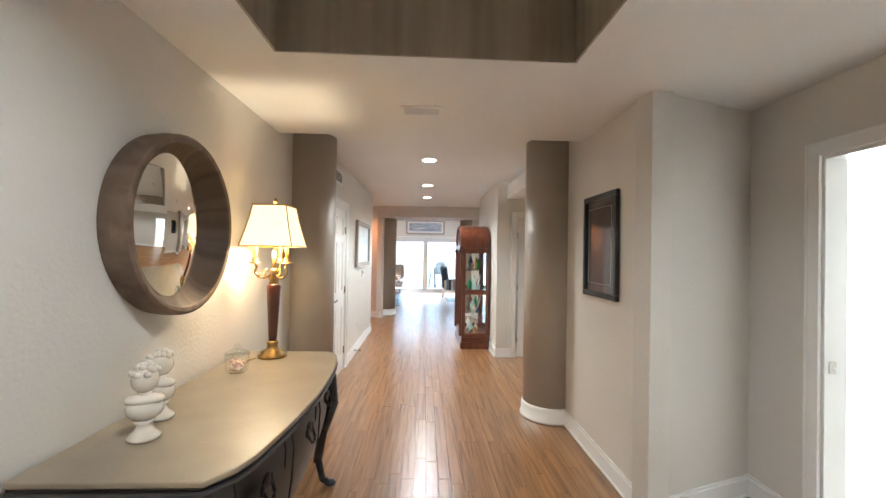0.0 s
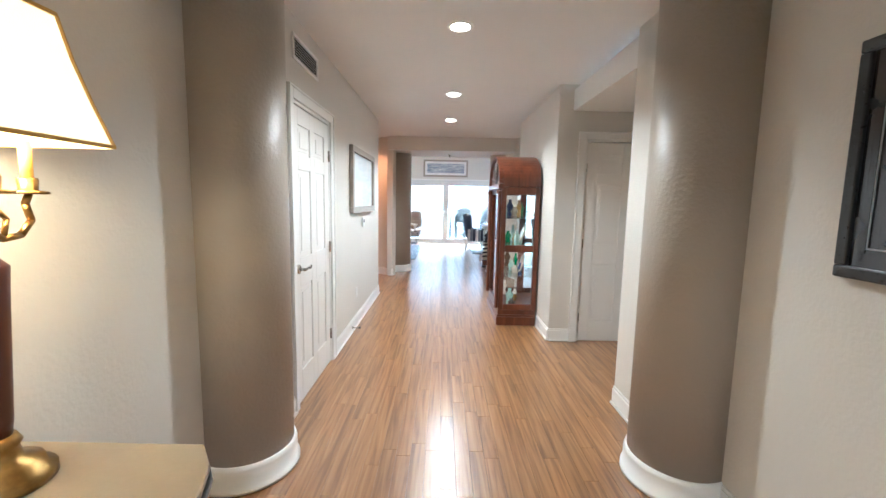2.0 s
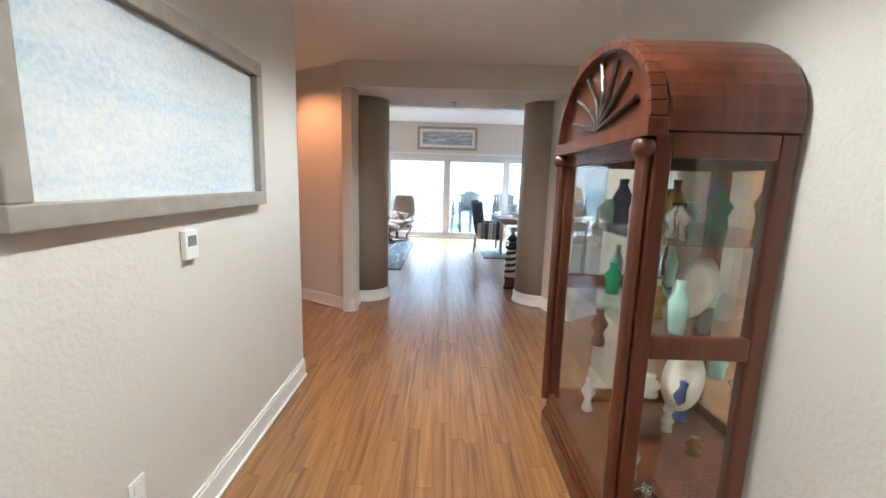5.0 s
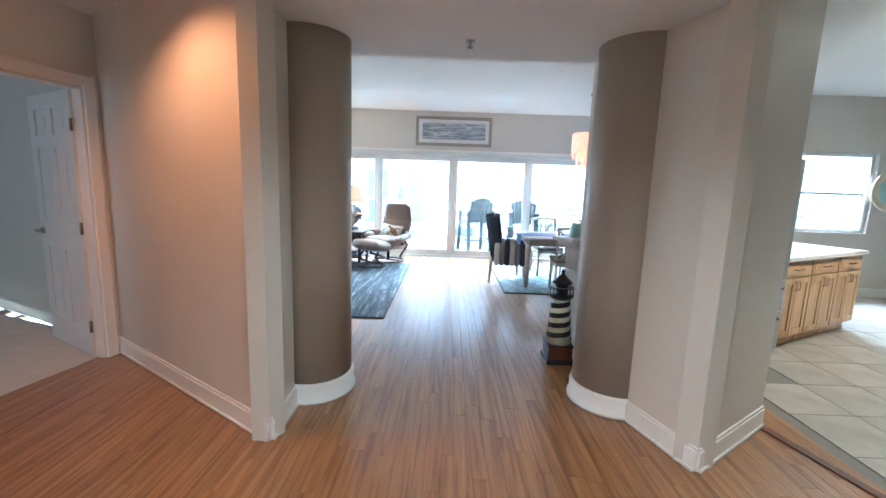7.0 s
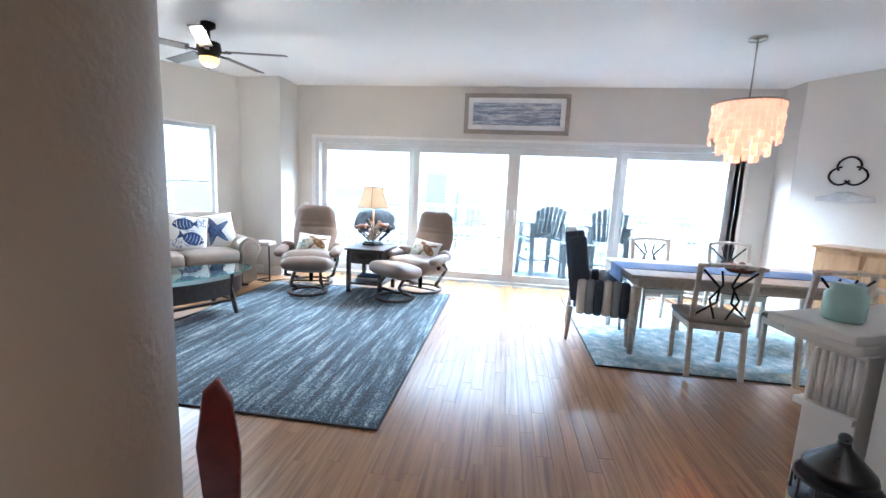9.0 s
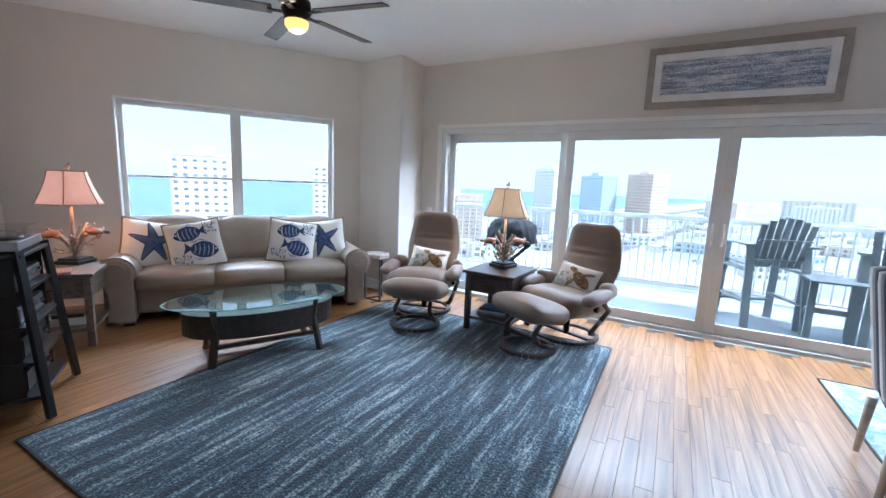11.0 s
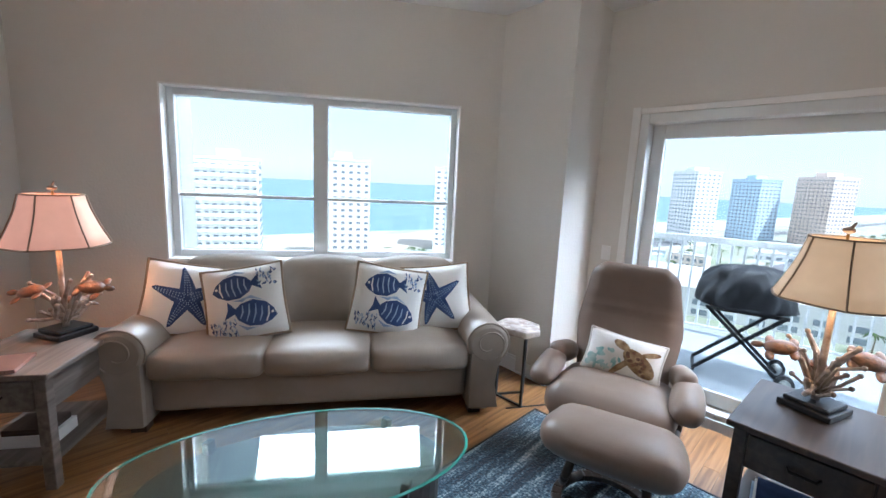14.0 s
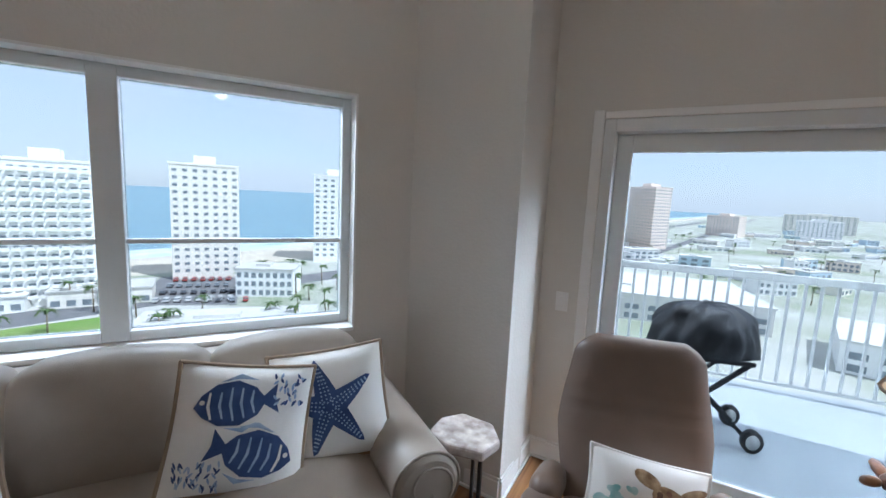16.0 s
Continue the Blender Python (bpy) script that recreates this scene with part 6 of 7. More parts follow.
Build().box(-0.036, 0.036, -0.008, -0.001, -0.058, 0.058, TRIM).box(-0.016, 0.016, -0.012, -0.008, -0.033, 0.033, TRIM).done("light_switch", m=pose(2.40, 5.948, 1.10), bevel=0.002, label="white rocker light switch by the door", category="light switch")
Build().rod((0, 0, 0), (0.075, 0, 0), 0.006, CHROME).rod((0.075, 0, 0), (0.09, 0, 0), 0.010, BLACKMAT).rod((0, 0, 0), (0.008, 0, 0), 0.014, CHROME).done("door_stop", m=pose(-1.043, 6.08, 0.06), label="sprung metal door stop on the baseboard", category="door stop")
Build().box(-0.005, 0.004, -0.018, 0.018, -0.03, 0.03, CHROME).box(0.004, 0.006, -0.006, 0.006, -0.012, 0.012, BLACKMAT).done("strike_plate", m=pose(2.10, 1.998, 0.95, 0, 0, 90), label="metal strike plate on the door jamb", category="strike plate")


def grille(name, m, w, h, n, label):
    t = thing(name, m, label, "vent", kind="structure")
    b = Build()
    b.box(-w / 2, w / 2, -0.012, -0.001, h / 2 - 0.02, h / 2, TRIM).box(-w / 2, w / 2, -0.012, -0.001, -h / 2, -h / 2 + 0.02, TRIM).box(-w / 2, -w / 2 + 0.02, -0.012, -0.001, -h / 2 + 0.02, h / 2 - 0.02, TRIM).box(w / 2 - 0.02, w / 2, -0.012, -0.001, -h / 2 + 0.02, h / 2 - 0.02, TRIM)
    b.done("frame", t)
    # flat black sheet stands in for the shade behind the slats
    Build().box(-w / 2 + 0.02, w / 2 - 0.02, -0.003, -0.001, -h / 2 + 0.02, h / 2 - 0.02, BLACKMAT).done("duct", t)
    for i in range(n):
        z = -h / 2 + 0.02 + (h - 0.04) * (i + 0.5) / n
        Build().obox(pose(0, -0.008, z, 35, 0, 0), w - 0.04, 0.012, 0.002, TRIM).done("slat", t)


grille("hall_vent", pose(-1.059, 4.75, 2.385, 0, 0, 90), 0.52, 0.16, 7, "white louvred return vent above the door")
grille("ceiling_vent", pose(-0.07, 2.66, FOY - 0.001, 90, 0, 0) @ pose(0, 0, 0, 0, 0, 0), 0.27, 0.16, 5, "white ceiling air vent")
for ly in (4.65, 6.4, 7.85):
    t = thing("downlight", pose(0, ly, HALL), "lit round recessed ceiling light", "downlight", "recessed lights of the hall", "structure")
    b = Build()
    b.lathe([(0.062, -0.003), (0.088, -0.003), (0.085, -0.010), (0.064, -0.008)], TRIM, n=32)
    b.done("ring", t)
    Build().rod((0, 0, -0.0115), (0, 0, -0.0085), 0.062, BULB, n=32).done("lens", t)
for x, y, z, lab in ((0.0, 1.5, 2.861, "tray"), (0.02, 10.13, LOW - 0.006, "beam"), (-1.75, 9.05, HALL, "hall")):
    Build().rod((0, 0, -0.004), (0, 0, 0), 0.032, CHROME, n=20).rod((0, 0, -0.035), (0, 0, -0.004), 0.010, CHROME).rod((0, 0, -0.04), (0, 0, -0.036), 0.02, CHROME, n=16).done("sprinkler", m=pose(x, y, z), label="chrome fire sprinkler head in the ceiling", category="sprinkler")
Build().lathe([(0.06, 0), (0.06, -0.02), (0.045, -0.035)], TRIM).done("smoke_detector", m=pose(2.0, 5.62, 2.33), label="white round smoke detector on the ceiling", category="smoke detector")

# arched curio cabinet
t = thing("curio_cabinet", pose(1.01, 6.96, 0), "cherry curio cabinet with arched top and glass sides", "cabinet")
D, W, HS = 0.44, 0.98, 1.60


def post(x0, x1, y0, y1, z0, z1, name="post"):
    return Build().box(x0, x1, y0, y1, z0, z1, CHERRY).done(name, t, bevel=0.006)


k = Build()
k.box(-D - 0.02, 0, -W / 2 - 0.015, W / 2 + 0.015, 0, 0.10, CHERRY).box(-D - 0.01, 0, -W / 2 - 0.006, W / 2 + 0.006, 0.10, 0.125, CHERRY).box(-D, 0, -W / 2, W / 2, 0.125, 0.18, CHERRY)
k.done("plinth", t, bevel=0.008)
for x0, x1 in ((-D, -D + 0.055), (-0.055, 0)):
    for y in (-W / 2, W / 2 - 0.055):
        post(x0, x1, y, y + 0.055, 0.18, HS)
for y in (-W / 2, W / 2 - 0.03):
    post(-D + 0.055, -0.055, y, y + 0.03, 0.18, 0.25, "rail")
    post(-D + 0.055, -0.055, y, y + 0.03, 0.86, 0.94, "rail")
    post(-D + 0.055, -0.055, y, y + 0.03, HS - 0.08, HS, "rail")
    for z0, z1 in ((0.25, 0.86), (0.94, HS - 0.08)):
        Build().box(-D + 0.055, -0.055, y + 0.012, y + 0.016, z0, z1, GLASS).done("pane", t).visible_shadow = False
for z0, z1 in ((0.18, 0.24), (HS - 0.08, HS)):
    post(-D, -D + 0.03, -W / 2 + 0.055, W / 2 - 0.055, z0, z1, "rail")
Build().box(-D + 0.01, -D + 0.014, -W / 2 + 0.055, W / 2 - 0.055, 0.24, HS - 0.08, GLASS).done("door_glass", t).visible_shadow = False
Build().box(-0.012, -0.004, -W / 2 + 0.03, W / 2 - 0.03, 0.18, HS, MIRROR).done("mirror_back", t)
for z in (0.56, 0.90, 1.24):
    Build().box(-D + 0.04, -0.014, -W / 2 + 0.035, W / 2 - 0.035, z, z + 0.008, GLASS).done("shelf", t).visible_shadow = False
k = Build()
arcp = [(-W / 2 - 0.01, HS)] + [((W / 2 + 0.01) * math.cos(math.pi - math.pi * i / 24), HS + 0.06 + 0.32 * math.sin(math.pi * i / 24)) for i in range(25)] + [(W / 2 + 0.01, HS)]
turn = pose(0, 0, 0, 0, 0, 90)
k.slab(arcp, 0.0, D, CHERRY, turn)
k.done("hood", t, bevel=0.006)
k = Build()
rim = arcp[1:-1]
for (a, c), (e, g) in zip(rim, rim[1:]):
    k.bar((-D - 0.012, a, c - 0.02), (-D - 0.012, e, g - 0.02), 0.05, 0.03, CHERRY)
k.box(-D - 0.045, -D + 0.02, -W / 2 - 0.03, W / 2 + 0.03, HS - 0.02, HS + 0.035, CHERRY)
for i in range(7):
    a = math.pi * (i + 0.5) / 7
    k.tube([(-D - 0.006, 0, HS + 0.06), (-D - 0.012, 0.16 * math.cos(a + 0.25), HS + 0.06 + 0.13 * math.sin(a)), (-D - 0.012, 0.36 * math.cos(a), HS + 0.07 + 0.25 * math.sin(a))], 0.011, DARKWOOD, 6)
for y in (-W / 2 + 0.03, W / 2 - 0.03):
    k.rod((-D - 0.02, y, 0.2), (-D - 0.02, y, HS - 0.06), 0.022, CHERRY).ball((-D - 0.02, y, HS - 0.05), (0.04, 0.035, 0.035), CHERRY)
k.done("pediment", t, bevel=0.003)
q = random.Random(21)
GREENG = mat("green_glaze", (0.02, 0.25, 0.10), rough=0.2)
ITEMS = (PEARL, TURTLE, AQUA, GREENG, CHROME, NAVY, GOLD, LINEN)
for z in (0.182, 0.570, 0.910, 1.250):
    for i in range(5):
        h, r = q.uniform(0.08, 0.22), q.uniform(0.03, 0.055)
        m = ITEMS[q.randrange(8)]
        Build().lathe([(r * 0.7, 0), (r * 0.8, h * 0.08), (r * q.uniform(0.4, 1.0), h * 0.35), (r, h * 0.6), (r * 0.4, h * 0.85), (r * 0.5, h)], m, n=16).done("figurine", m=pose(1.01 - D / 2 + q.uniform(-0.08, 0.09), 6.60 + 0.18 * i, z), label="small glazed ornament on the cabinet shelf", category="ornament", group="ornaments in the cabinet")
for z in (0.66, 1.02):
    Build().lathe([(0.10, 0), (0.12, 0.012), (0.06, 0.016)], PEARL, n=28).done("display_plate", m=pose(0.86, 6.64, z + 0.05, 0, -72, 0), label="cream display plate standing in the cabinet", category="plate", group="ornaments in the cabinet")

# lighthouse ornament
t = thing("lighthouse_ornament", pose(0.89, 10.76, 0) @ Matrix.Scale(0.87, 4), "cream and black striped wooden lighthouse ornament", "ornament")
Build().box(-0.13, 0.13, -0.13, 0.13, 0, 0.05, BLACKM).box(-0.115, 0.115, -0.115, 0.115, 0.05, 0.17, CHERRY).box(-0.125, 0.125, -0.125, 0.125, 0.17, 0.19, BLACKM).done("base", t, bevel=0.006)
Build().lathe([(0.115, 0.19), (0.078, 0.62)], CREAM, n=32).done("tower", t)
b = Build()
n = 90
for i in range(n):
    f, g = i / n, (i + 1) / n
    a0, a1 = f * 4.2 * 2 * math.pi, g * 4.2 * 2 * math.pi
    z0, z1 = 0.20 + 0.40 * f, 0.20 + 0.40 * g
    r0 = 0.115 - 0.037 * (z0 - 0.19) / 0.43
    b.obox(Matrix.Translation((r0 * math.cos(a0), r0 * math.sin(a0), z0 + 0.02)) @ pose(0, 0, 0, 0, 0, math.degrees(a0)), 0.008, 0.042, 0.045, BLACKM)
b.done("spiral", t)
b = Build()
b.lathe([(0.08, 0.62), (0.115, 0.65), (0.115, 0.665), (0.06, 0.67), (0.06, 0.77), (0.095, 0.775), (0.09, 0.79), (0.02, 0.86), (0.016, 0.875)], BLACKM).ball((0, 0, 0.888), (0.018, 0.018, 0.018), BLACKM)
for i in range(12):
    a = 2 * math.pi * i / 12
    b.rod((0.108 * math.cos(a), 0.108 * math.sin(a), 0.665), (0.108 * math.cos(a), 0.108 * math.sin(a), 0.735), 0.004, BLACKM, n=6)
b.lathe([(0.104, 0.732), (0.112, 0.732), (0.112, 0.74), (0.104, 0.74)], BLACKM)
b.done("lantern", t)

# carved red board by the column
b = Build()
b.slab([(-0.07, 0.05), (0.03, 0.02), (0.09, 0.03), (0.06, 0.12), (0.07, 0.40), (0.045, 0.62), (0.0, 0.71), (-0.05, 0.66), (-0.08, 0.45), (-0.06, 0.2)], -0.02, 0.02, REDLAC, Matrix())
b.box(-0.10, 0.12, -0.07, 0.07, 0, 0.03, BLACKM)
b.done("carved_figure", m=pose(-1.06, 10.80, 0, 0, 0, 20), bevel=0.012, label="red lacquered carved wooden figure on a foot", category="sculpture")

# ---- dining corner ----
t = thing("dining_table", pose(2.02, 13.68, 0.02), "limed wooden dining table with blue runner", "table")
Build().box(-1.0, 1.0, -0.48, 0.48, 0.70, 0.73, CREAMWOOD).done("top", t, bevel=0.006)
Build().box(-0.92, 0.92, -0.40, 0.40, 0.61, 0.70, CREAMWOOD).done("apron", t, bevel=0.004)
for x in (-0.93, 0.93):
    for y in (-0.41, 0.41):
        Build().lathe([(0.045, 0.61), (0.045, 0.5), (0.024, 0.0)], CREAMWOOD, c=(x, y, 0), n=4).done("leg", t)
Build().box(-0.99, 0.99, -0.19, 0.19, 0.732, 0.737, BLUECLOTH).box(-1.012, -1.004, -0.19, 0.19, 0.60, 0.737, BLUECLOTH).done("runner", t)
b = Build()
b.lathe([(0.10, 0), (0.13, 0.03), (0.12, 0.035), (0.02, 0.012)], CHERRY)
for i in range(7):
    b.ball((0.07 * math.cos(i * 0.9), 0.07 * math.sin(i * 0.9), 0.055), (0.03, 0.03, 0.03), REDLAC if i % 2 else LINEN, 10, 7)
b.done("fruit_bowl", m=pose(2.1, 13.68, 0.762), label="dark bowl with red fruit on the table", category="bowl")


def dining_chair(m):
    t = thing("dining_chair", m, "limed wooden dining chair with curved lattice back", "chair", "chairs round the table")
    Build().soft((0, 0, 0.455), (0.44, 0.42, 0.05), CUSHION, r=0.02, bulge=0.012).done("seat", t)
    Build().box(-0.21, 0.21, -0.20, 0.20, 0.38, 0.43, CREAMWOOD).done("frame", t, bevel=0.005)
    for x in (-0.19, 0.19):
        Build().bar((x, -0.18, 0), (x, -0.18, 0.40), 0.035, 0.035, CREAMWOOD).done("leg", t, bevel=0.004)
        Build().bar((x, 0.24, 0), (x, 0.19, 0.42), 0.035, 0.035, CREAMWOOD).bar((x, 0.19, 0.42), (x * 1.05, 0.27, 0.92), 0.035, 0.03, CREAMWOOD).done("leg", t, bevel=0.004)
    b = Build()
    for i in range(6):
        x0, x1 = -0.22 + 0.44 * i / 6, -0.22 + 0.44 * (i + 1) / 6
        cu = lambda x: 0.27 + 0.04 * (1 - (x / 0.22) ** 2)
        b.bar((x0, cu(x0), 0.90 + 0.02 * (1 - (x0 / 0.22) ** 2)), (x1, cu(x1), 0.90 + 0.02 * (1 - (x1 / 0.22) ** 2)), 0.09, 0.025, CREAMWOOD)
    b.done("top_rail", t, bevel=0.004)
    b = Build()
    for s in (-1, 1):
        b.tube([(s * 0.18, 0.205, 0.50), (s * 0.05, 0.24, 0.62), (s * 0.05, 0.26, 0.74), (s * 0.18, 0.285, 0.87)], 0.009, IRON, 7)
        b.tube([(s * 0.04, 0.205, 0.48), (s * 0.10, 0.24, 0.64), (s * 0.03, 0.26, 0.76), (s * 0.06, 0.29, 0.87)], 0.008, IRON, 7)
    b.done("lattice", t)
    return t


c0 = dining_chair(pose(1.62, 13.12, 0.02, 0, 0, 176))
for x, y, rz in ((2.35, 13.12, 184), (1.60, 14.28, 4), (2.40, 14.28, -3)):
    copy_thing(c0, pose(x, y, 0.02, 0, 0, rz))

# striped wing chair: upright bands of fabric
STR1 = mat("navy_stripe_cloth", (0.06, 0.08, 0.12), rough=0.95, fine=300, bump=0.3)
STR2 = mat("grey_stripe_cloth", (0.30, 0.33, 0.36), rough=0.95, fine=300, bump=0.3)
t = thing("striped_armchair", pose(0.86, 13.72, 0.02, 0, 0, 82), "blue and grey striped host chair with wooden legs", "armchair")
b = Build()
for i in range(9):
    x = -0.25 + 0.0625 * i
    b.soft((x, 0.24, 0.72), (0.066, 0.12, 0.66), (STR1, STR2, LINEN)[i % 3], r=0.02, bulge=0.0, rot=pose(0, 0, 0, -9), n=5, wobble=0)
b.done("backrest", t)
b = Build()
for i in range(9):
    x = -0.25 + 0.0625 * i
    b.soft((x, -0.04, 0.40), (0.066, 0.52, 0.16), (STR1, STR2, LINEN)[i % 3], r=0.03, bulge=0.0, n=5, wobble=0)
b.done("seat", t)
for s in (-1, 1):
    b = Build()
    for i in range(6):
        b.soft((s * 0.30, -0.22 + 0.075 * i, 0.45), (0.09, 0.078, 0.34), (STR1, STR2, LINEN)[i % 3], r=0.03, bulge=0.0, n=5, wobble=0)
    b.soft((s * 0.295, 0.20, 0.80), (0.06, 0.16, 0.42), STR1, r=0.03, bulge=0.0, rot=pose(0, 0, 0, -9), n=6)
    b.done("arm", t)
    for y in (-0.26, 0.24):
        Build().rod((s * 0.26, y * 1.08, 0), (s * 0.25, y, 0.33), 0.014, CREAMWOOD, 0.026).done("leg", t)

# capiz pendant
t = thing("pendant_lamp", pose(2.06, 13.86, 0), "lit coral shell chandelier hanging over the table", "lamp")
Build().rod((0, 0, 2.845), (0, 0, 2.868), 0.07, CHROME, n=24).rod((0, 0, 2.30), (0, 0, 2.845), 0.006, CHROME).done("canopy", t)
b = Build()
b.lathe([(0.285, 2.285), (0.295, 2.285), (0.295, 2.30), (0.285, 2.30)], CHROME, n=40)
b.done("hoop", t)
b = Build()
for ring, (r, z0, z1) in enumerate(((0.28, 1.97, 2.29), (0.21, 1.87, 2.29), (0.13, 1.78, 2.29))):
    n = int(2 * math.pi * r / 0.055)
    for i in range(n):
        a = 2 * math.pi * i / n
        z = z1
        k = 0
        while z > z0 + 0.03 * ((i * 7) % 3):
            b.obox(pose(r * math.cos(a), r * math.sin(a), z - 0.027, 0, 0, math.degrees(a) + 90 + 12 * ((i + k) % 3 - 1)), 0.05, 0.002, 0.05, SHADE_CORAL)
            z -= 0.052
            k += 1
tagged(b.done("shell_discs", t), kind="stuff")

# fireplace end with jar
t = thing("fireplace_mantel", pose(1.567, 11.05, 0, 0, 0, 25.5) @ Matrix.Scale(0.93, 4), "white fluted fireplace mantel against the wall", "mantel")
Build().box(-0.62, 1.0, 0.135, 0.42, 1.06, 1.10, TRIM).box(-0.58, 0.96, 0.135, 0.38, 1.02, 1.06, TRIM).done("shelf", t, bevel=0.008)
Build().box(-0.54, 0.92, 0.135, 0.30, 0.0, 1.02, TRIM).box(-0.57, 0.95, 0.135, 0.33, 0, 0.14, TRIM).done("body", t, bevel=0.006)
b = Build()
for i in range(6):
    y = 0.15 + 0.026 * i
    b.rod((-0.545, y, 0.80), (-0.545, y, 1.0), 0.009, TRIM, n=8)
for i in range(40):
    x = -0.50 + 0.035 * i
    b.rod((x, 0.305, 0.80), (x, 0.305, 1.0), 0.010, TRIM, n=8)
b.box(-0.56, 0.94, 0.135, 0.32, 0.77, 0.795, TRIM)
b.done("fluting", t)
Build().box(-0.25, 0.63, 0.29, 0.312, 0.15, 0.72, BLACKM).done("firebox", t, bevel=0.004)
Build().lathe([(0.05, 0), (0.058, 0.01), (0.058, 0.09), (0.045, 0.105), (0.045, 0.125)], AQUA).done("candle_jar", m=pose(1.08, 11.10, 1.024), label="aqua glass candle jar on the mantel", category="jar")

DW, DL = along((4.75, 13.5), (3.42, 15.35))
t = thing("knot_wall_art", DW @ pose(1.75, 0.012, 1.78), "black metal knot ornament on the wall", "wall art")
b = Build()
for k in range(3):
    a = radians(90 + 120 * k)
    c = (0.075 * math.cos(a), 0.075 * math.sin(a))
    pts = [(c[0] + 0.10 * math.cos(a + u), 0.012 * (1 + math.sin(3 * u)), c[1] + 0.10 * math.sin(a + u)) for u in [radians(-120 + 20 * i) for i in range(13)]]
    b.tube(pts, 0.011, IRON, 7)
b.done("knot", t)
t = thing("wall_plaque", DW @ pose(1.75, 0.0, 1.50), "grey green carved wooden plaque on the wall", "wall art")
b = Build()
b.slab([(-0.26, -0.05), (0.26, -0.05), (0.26, 0.0), (0.14, 0.02), (0.06, 0.06), (-0.06, 0.06), (-0.14, 0.02), (-0.26, 0.0)][::-1], 0.003, 0.028, FISHGREY, Matrix())
b.done("board", t, bevel=0.006)
t = thing("small_cabinet", DW @ pose(1.35, 0.26, 0), "small honey wooden cabinet in the corner", "cabinet")
Build().box(-0.40, 0.40, -0.22, 0.22, 0.08, 0.94, MAPLE).done("body", t, bevel=0.006)
Build().box(-0.43, 0.43, -0.235, 0.25, 0.94, 0.965, MAPLE).done("top", t, bevel=0.006)
for s in (-1, 1):
    d = Build().box(s * 0.20 - 0.18, s * 0.20 + 0.18, 0.222, 0.236, 0.12, 0.90, MAPLE).done("door", t, bevel=0.006)
    Build().ball((s * 0.05, 0.245, 0.55), (0.012, 0.012, 0.012), CHROME, 8, 6).done("handle", d)

# ---- kitchen ----
K0 = pose(2.62, 10.72, 0, 0, 0, 30)
t = thing("refrigerator", pose(2.44, 11.17, 0.006, 0, 0, 27), "stainless steel refrigerator with bottom drawers", "refrigerator")
Build().box(-0.42, 0.42, -0.28, 0.36, 0.04, 1.76, STEEL).done("body", t, bevel=0.01)
for z0, z1 in ((0.05, 0.42), (0.43, 0.70)):
    d = Build().box(-0.42, 0.42, -0.35, -0.285, z0, z1, STEEL).done("drawer", t, bevel=0.01)
    Build().tube([(-0.30, -0.355, z1 - 0.05), (-0.28, -0.39, z1 - 0.05), (0.28, -0.39, z1 - 0.05), (0.30, -0.355, z1 - 0.05)], 0.010, BLACKMAT).done("handle", d)
for s in (-1, 1):
    d = Build().box(min(s * 0.004, s * 0.42), max(s * 0.004, s * 0.42), -0.35, -0.285, 0.71, 1.76, STEEL).done("door", t, bevel=0.01)
    Build().tube([(s * 0.05, -0.355, 0.80), (s * 0.06, -0.40, 0.95), (s * 0.06, -0.40, 1.45), (s * 0.05, -0.355, 1.60)], 0.012, BLACKMAT).done("handle", d)
Build().box(-0.38, -0.30, -0.33, -0.25, 0, 0.04, BLACKMAT).box(0.30, 0.38, -0.33, -0.25, 0, 0.04, BLACKMAT).done("foot", t)
CB, CN = along((2.98, 11.12), (4.45, 11.88))
for i in range(3):
    t = thing("base_cabinet", CB @ pose(0.55 * i, 0, 0), "maple kitchen base cabinet with drawer and doors", "cabinet", "kitchen base cabinets")
    Build().box(0.002, 0.548, 0.02, 0.60, 0.10, 0.86, MAPLE).box(0.002, 0.548, 0.07, 0.60, 0, 0.10, MAPLE).done("body", t, bevel=0.003)
    d = Build().box(0.01, 0.54, 0, 0.02, 0.70, 0.85, MAPLE).box(0.05, 0.50, -0.004, 0.0, 0.735, 0.815, MAPLE).done("drawer", t, bevel=0.003)
    Build().tube([(0.21, -0.003, 0.775), (0.22, -0.03, 0.775), (0.33, -0.03, 0.775), (0.34, -0.003, 0.775)], 0.006, CHROME, 6).done("handle", d)
    for s in (0, 1):
        x = 0.01 + 0.268 * s
        k = Build().box(x, x + 0.262, 0.006, 0.02, 0.12, 0.69, MAPLE)
        k.box(x, x + 0.05, -0.004, 0.006, 0.12, 0.69, MAPLE).box(x + 0.212, x + 0.262, -0.004, 0.006, 0.12, 0.69, MAPLE).box(x + 0.05, x + 0.212, -0.004, 0.006, 0.12, 0.18, MAPLE).box(x + 0.05, x + 0.212, -0.004, 0.006, 0.63, 0.69, MAPLE)
        d = k.done("door", t, bevel=0.003)
        hx = x + (0.235 if s == 0 else 0.027)
        Build().tube([(hx, -0.005, 0.66), (hx, -0.028, 0.65), (hx, -0.028, 0.58), (hx, -0.005, 0.57)], 0.005, CHROME, 6).done("handle", d)
Build().box(-0.03, 1.68, -0.03, 0.80, 0.86, 0.90, QUARTZ).done("countertop", m=CB, bevel=0.005, label="white quartz countertop on the cabinets", category="countertop")
t = thing("wall_plate", pose(6.28, 13.485, 1.58, 90, 0, 0), "round decorative plate with blue centre on the wall", "wall art")
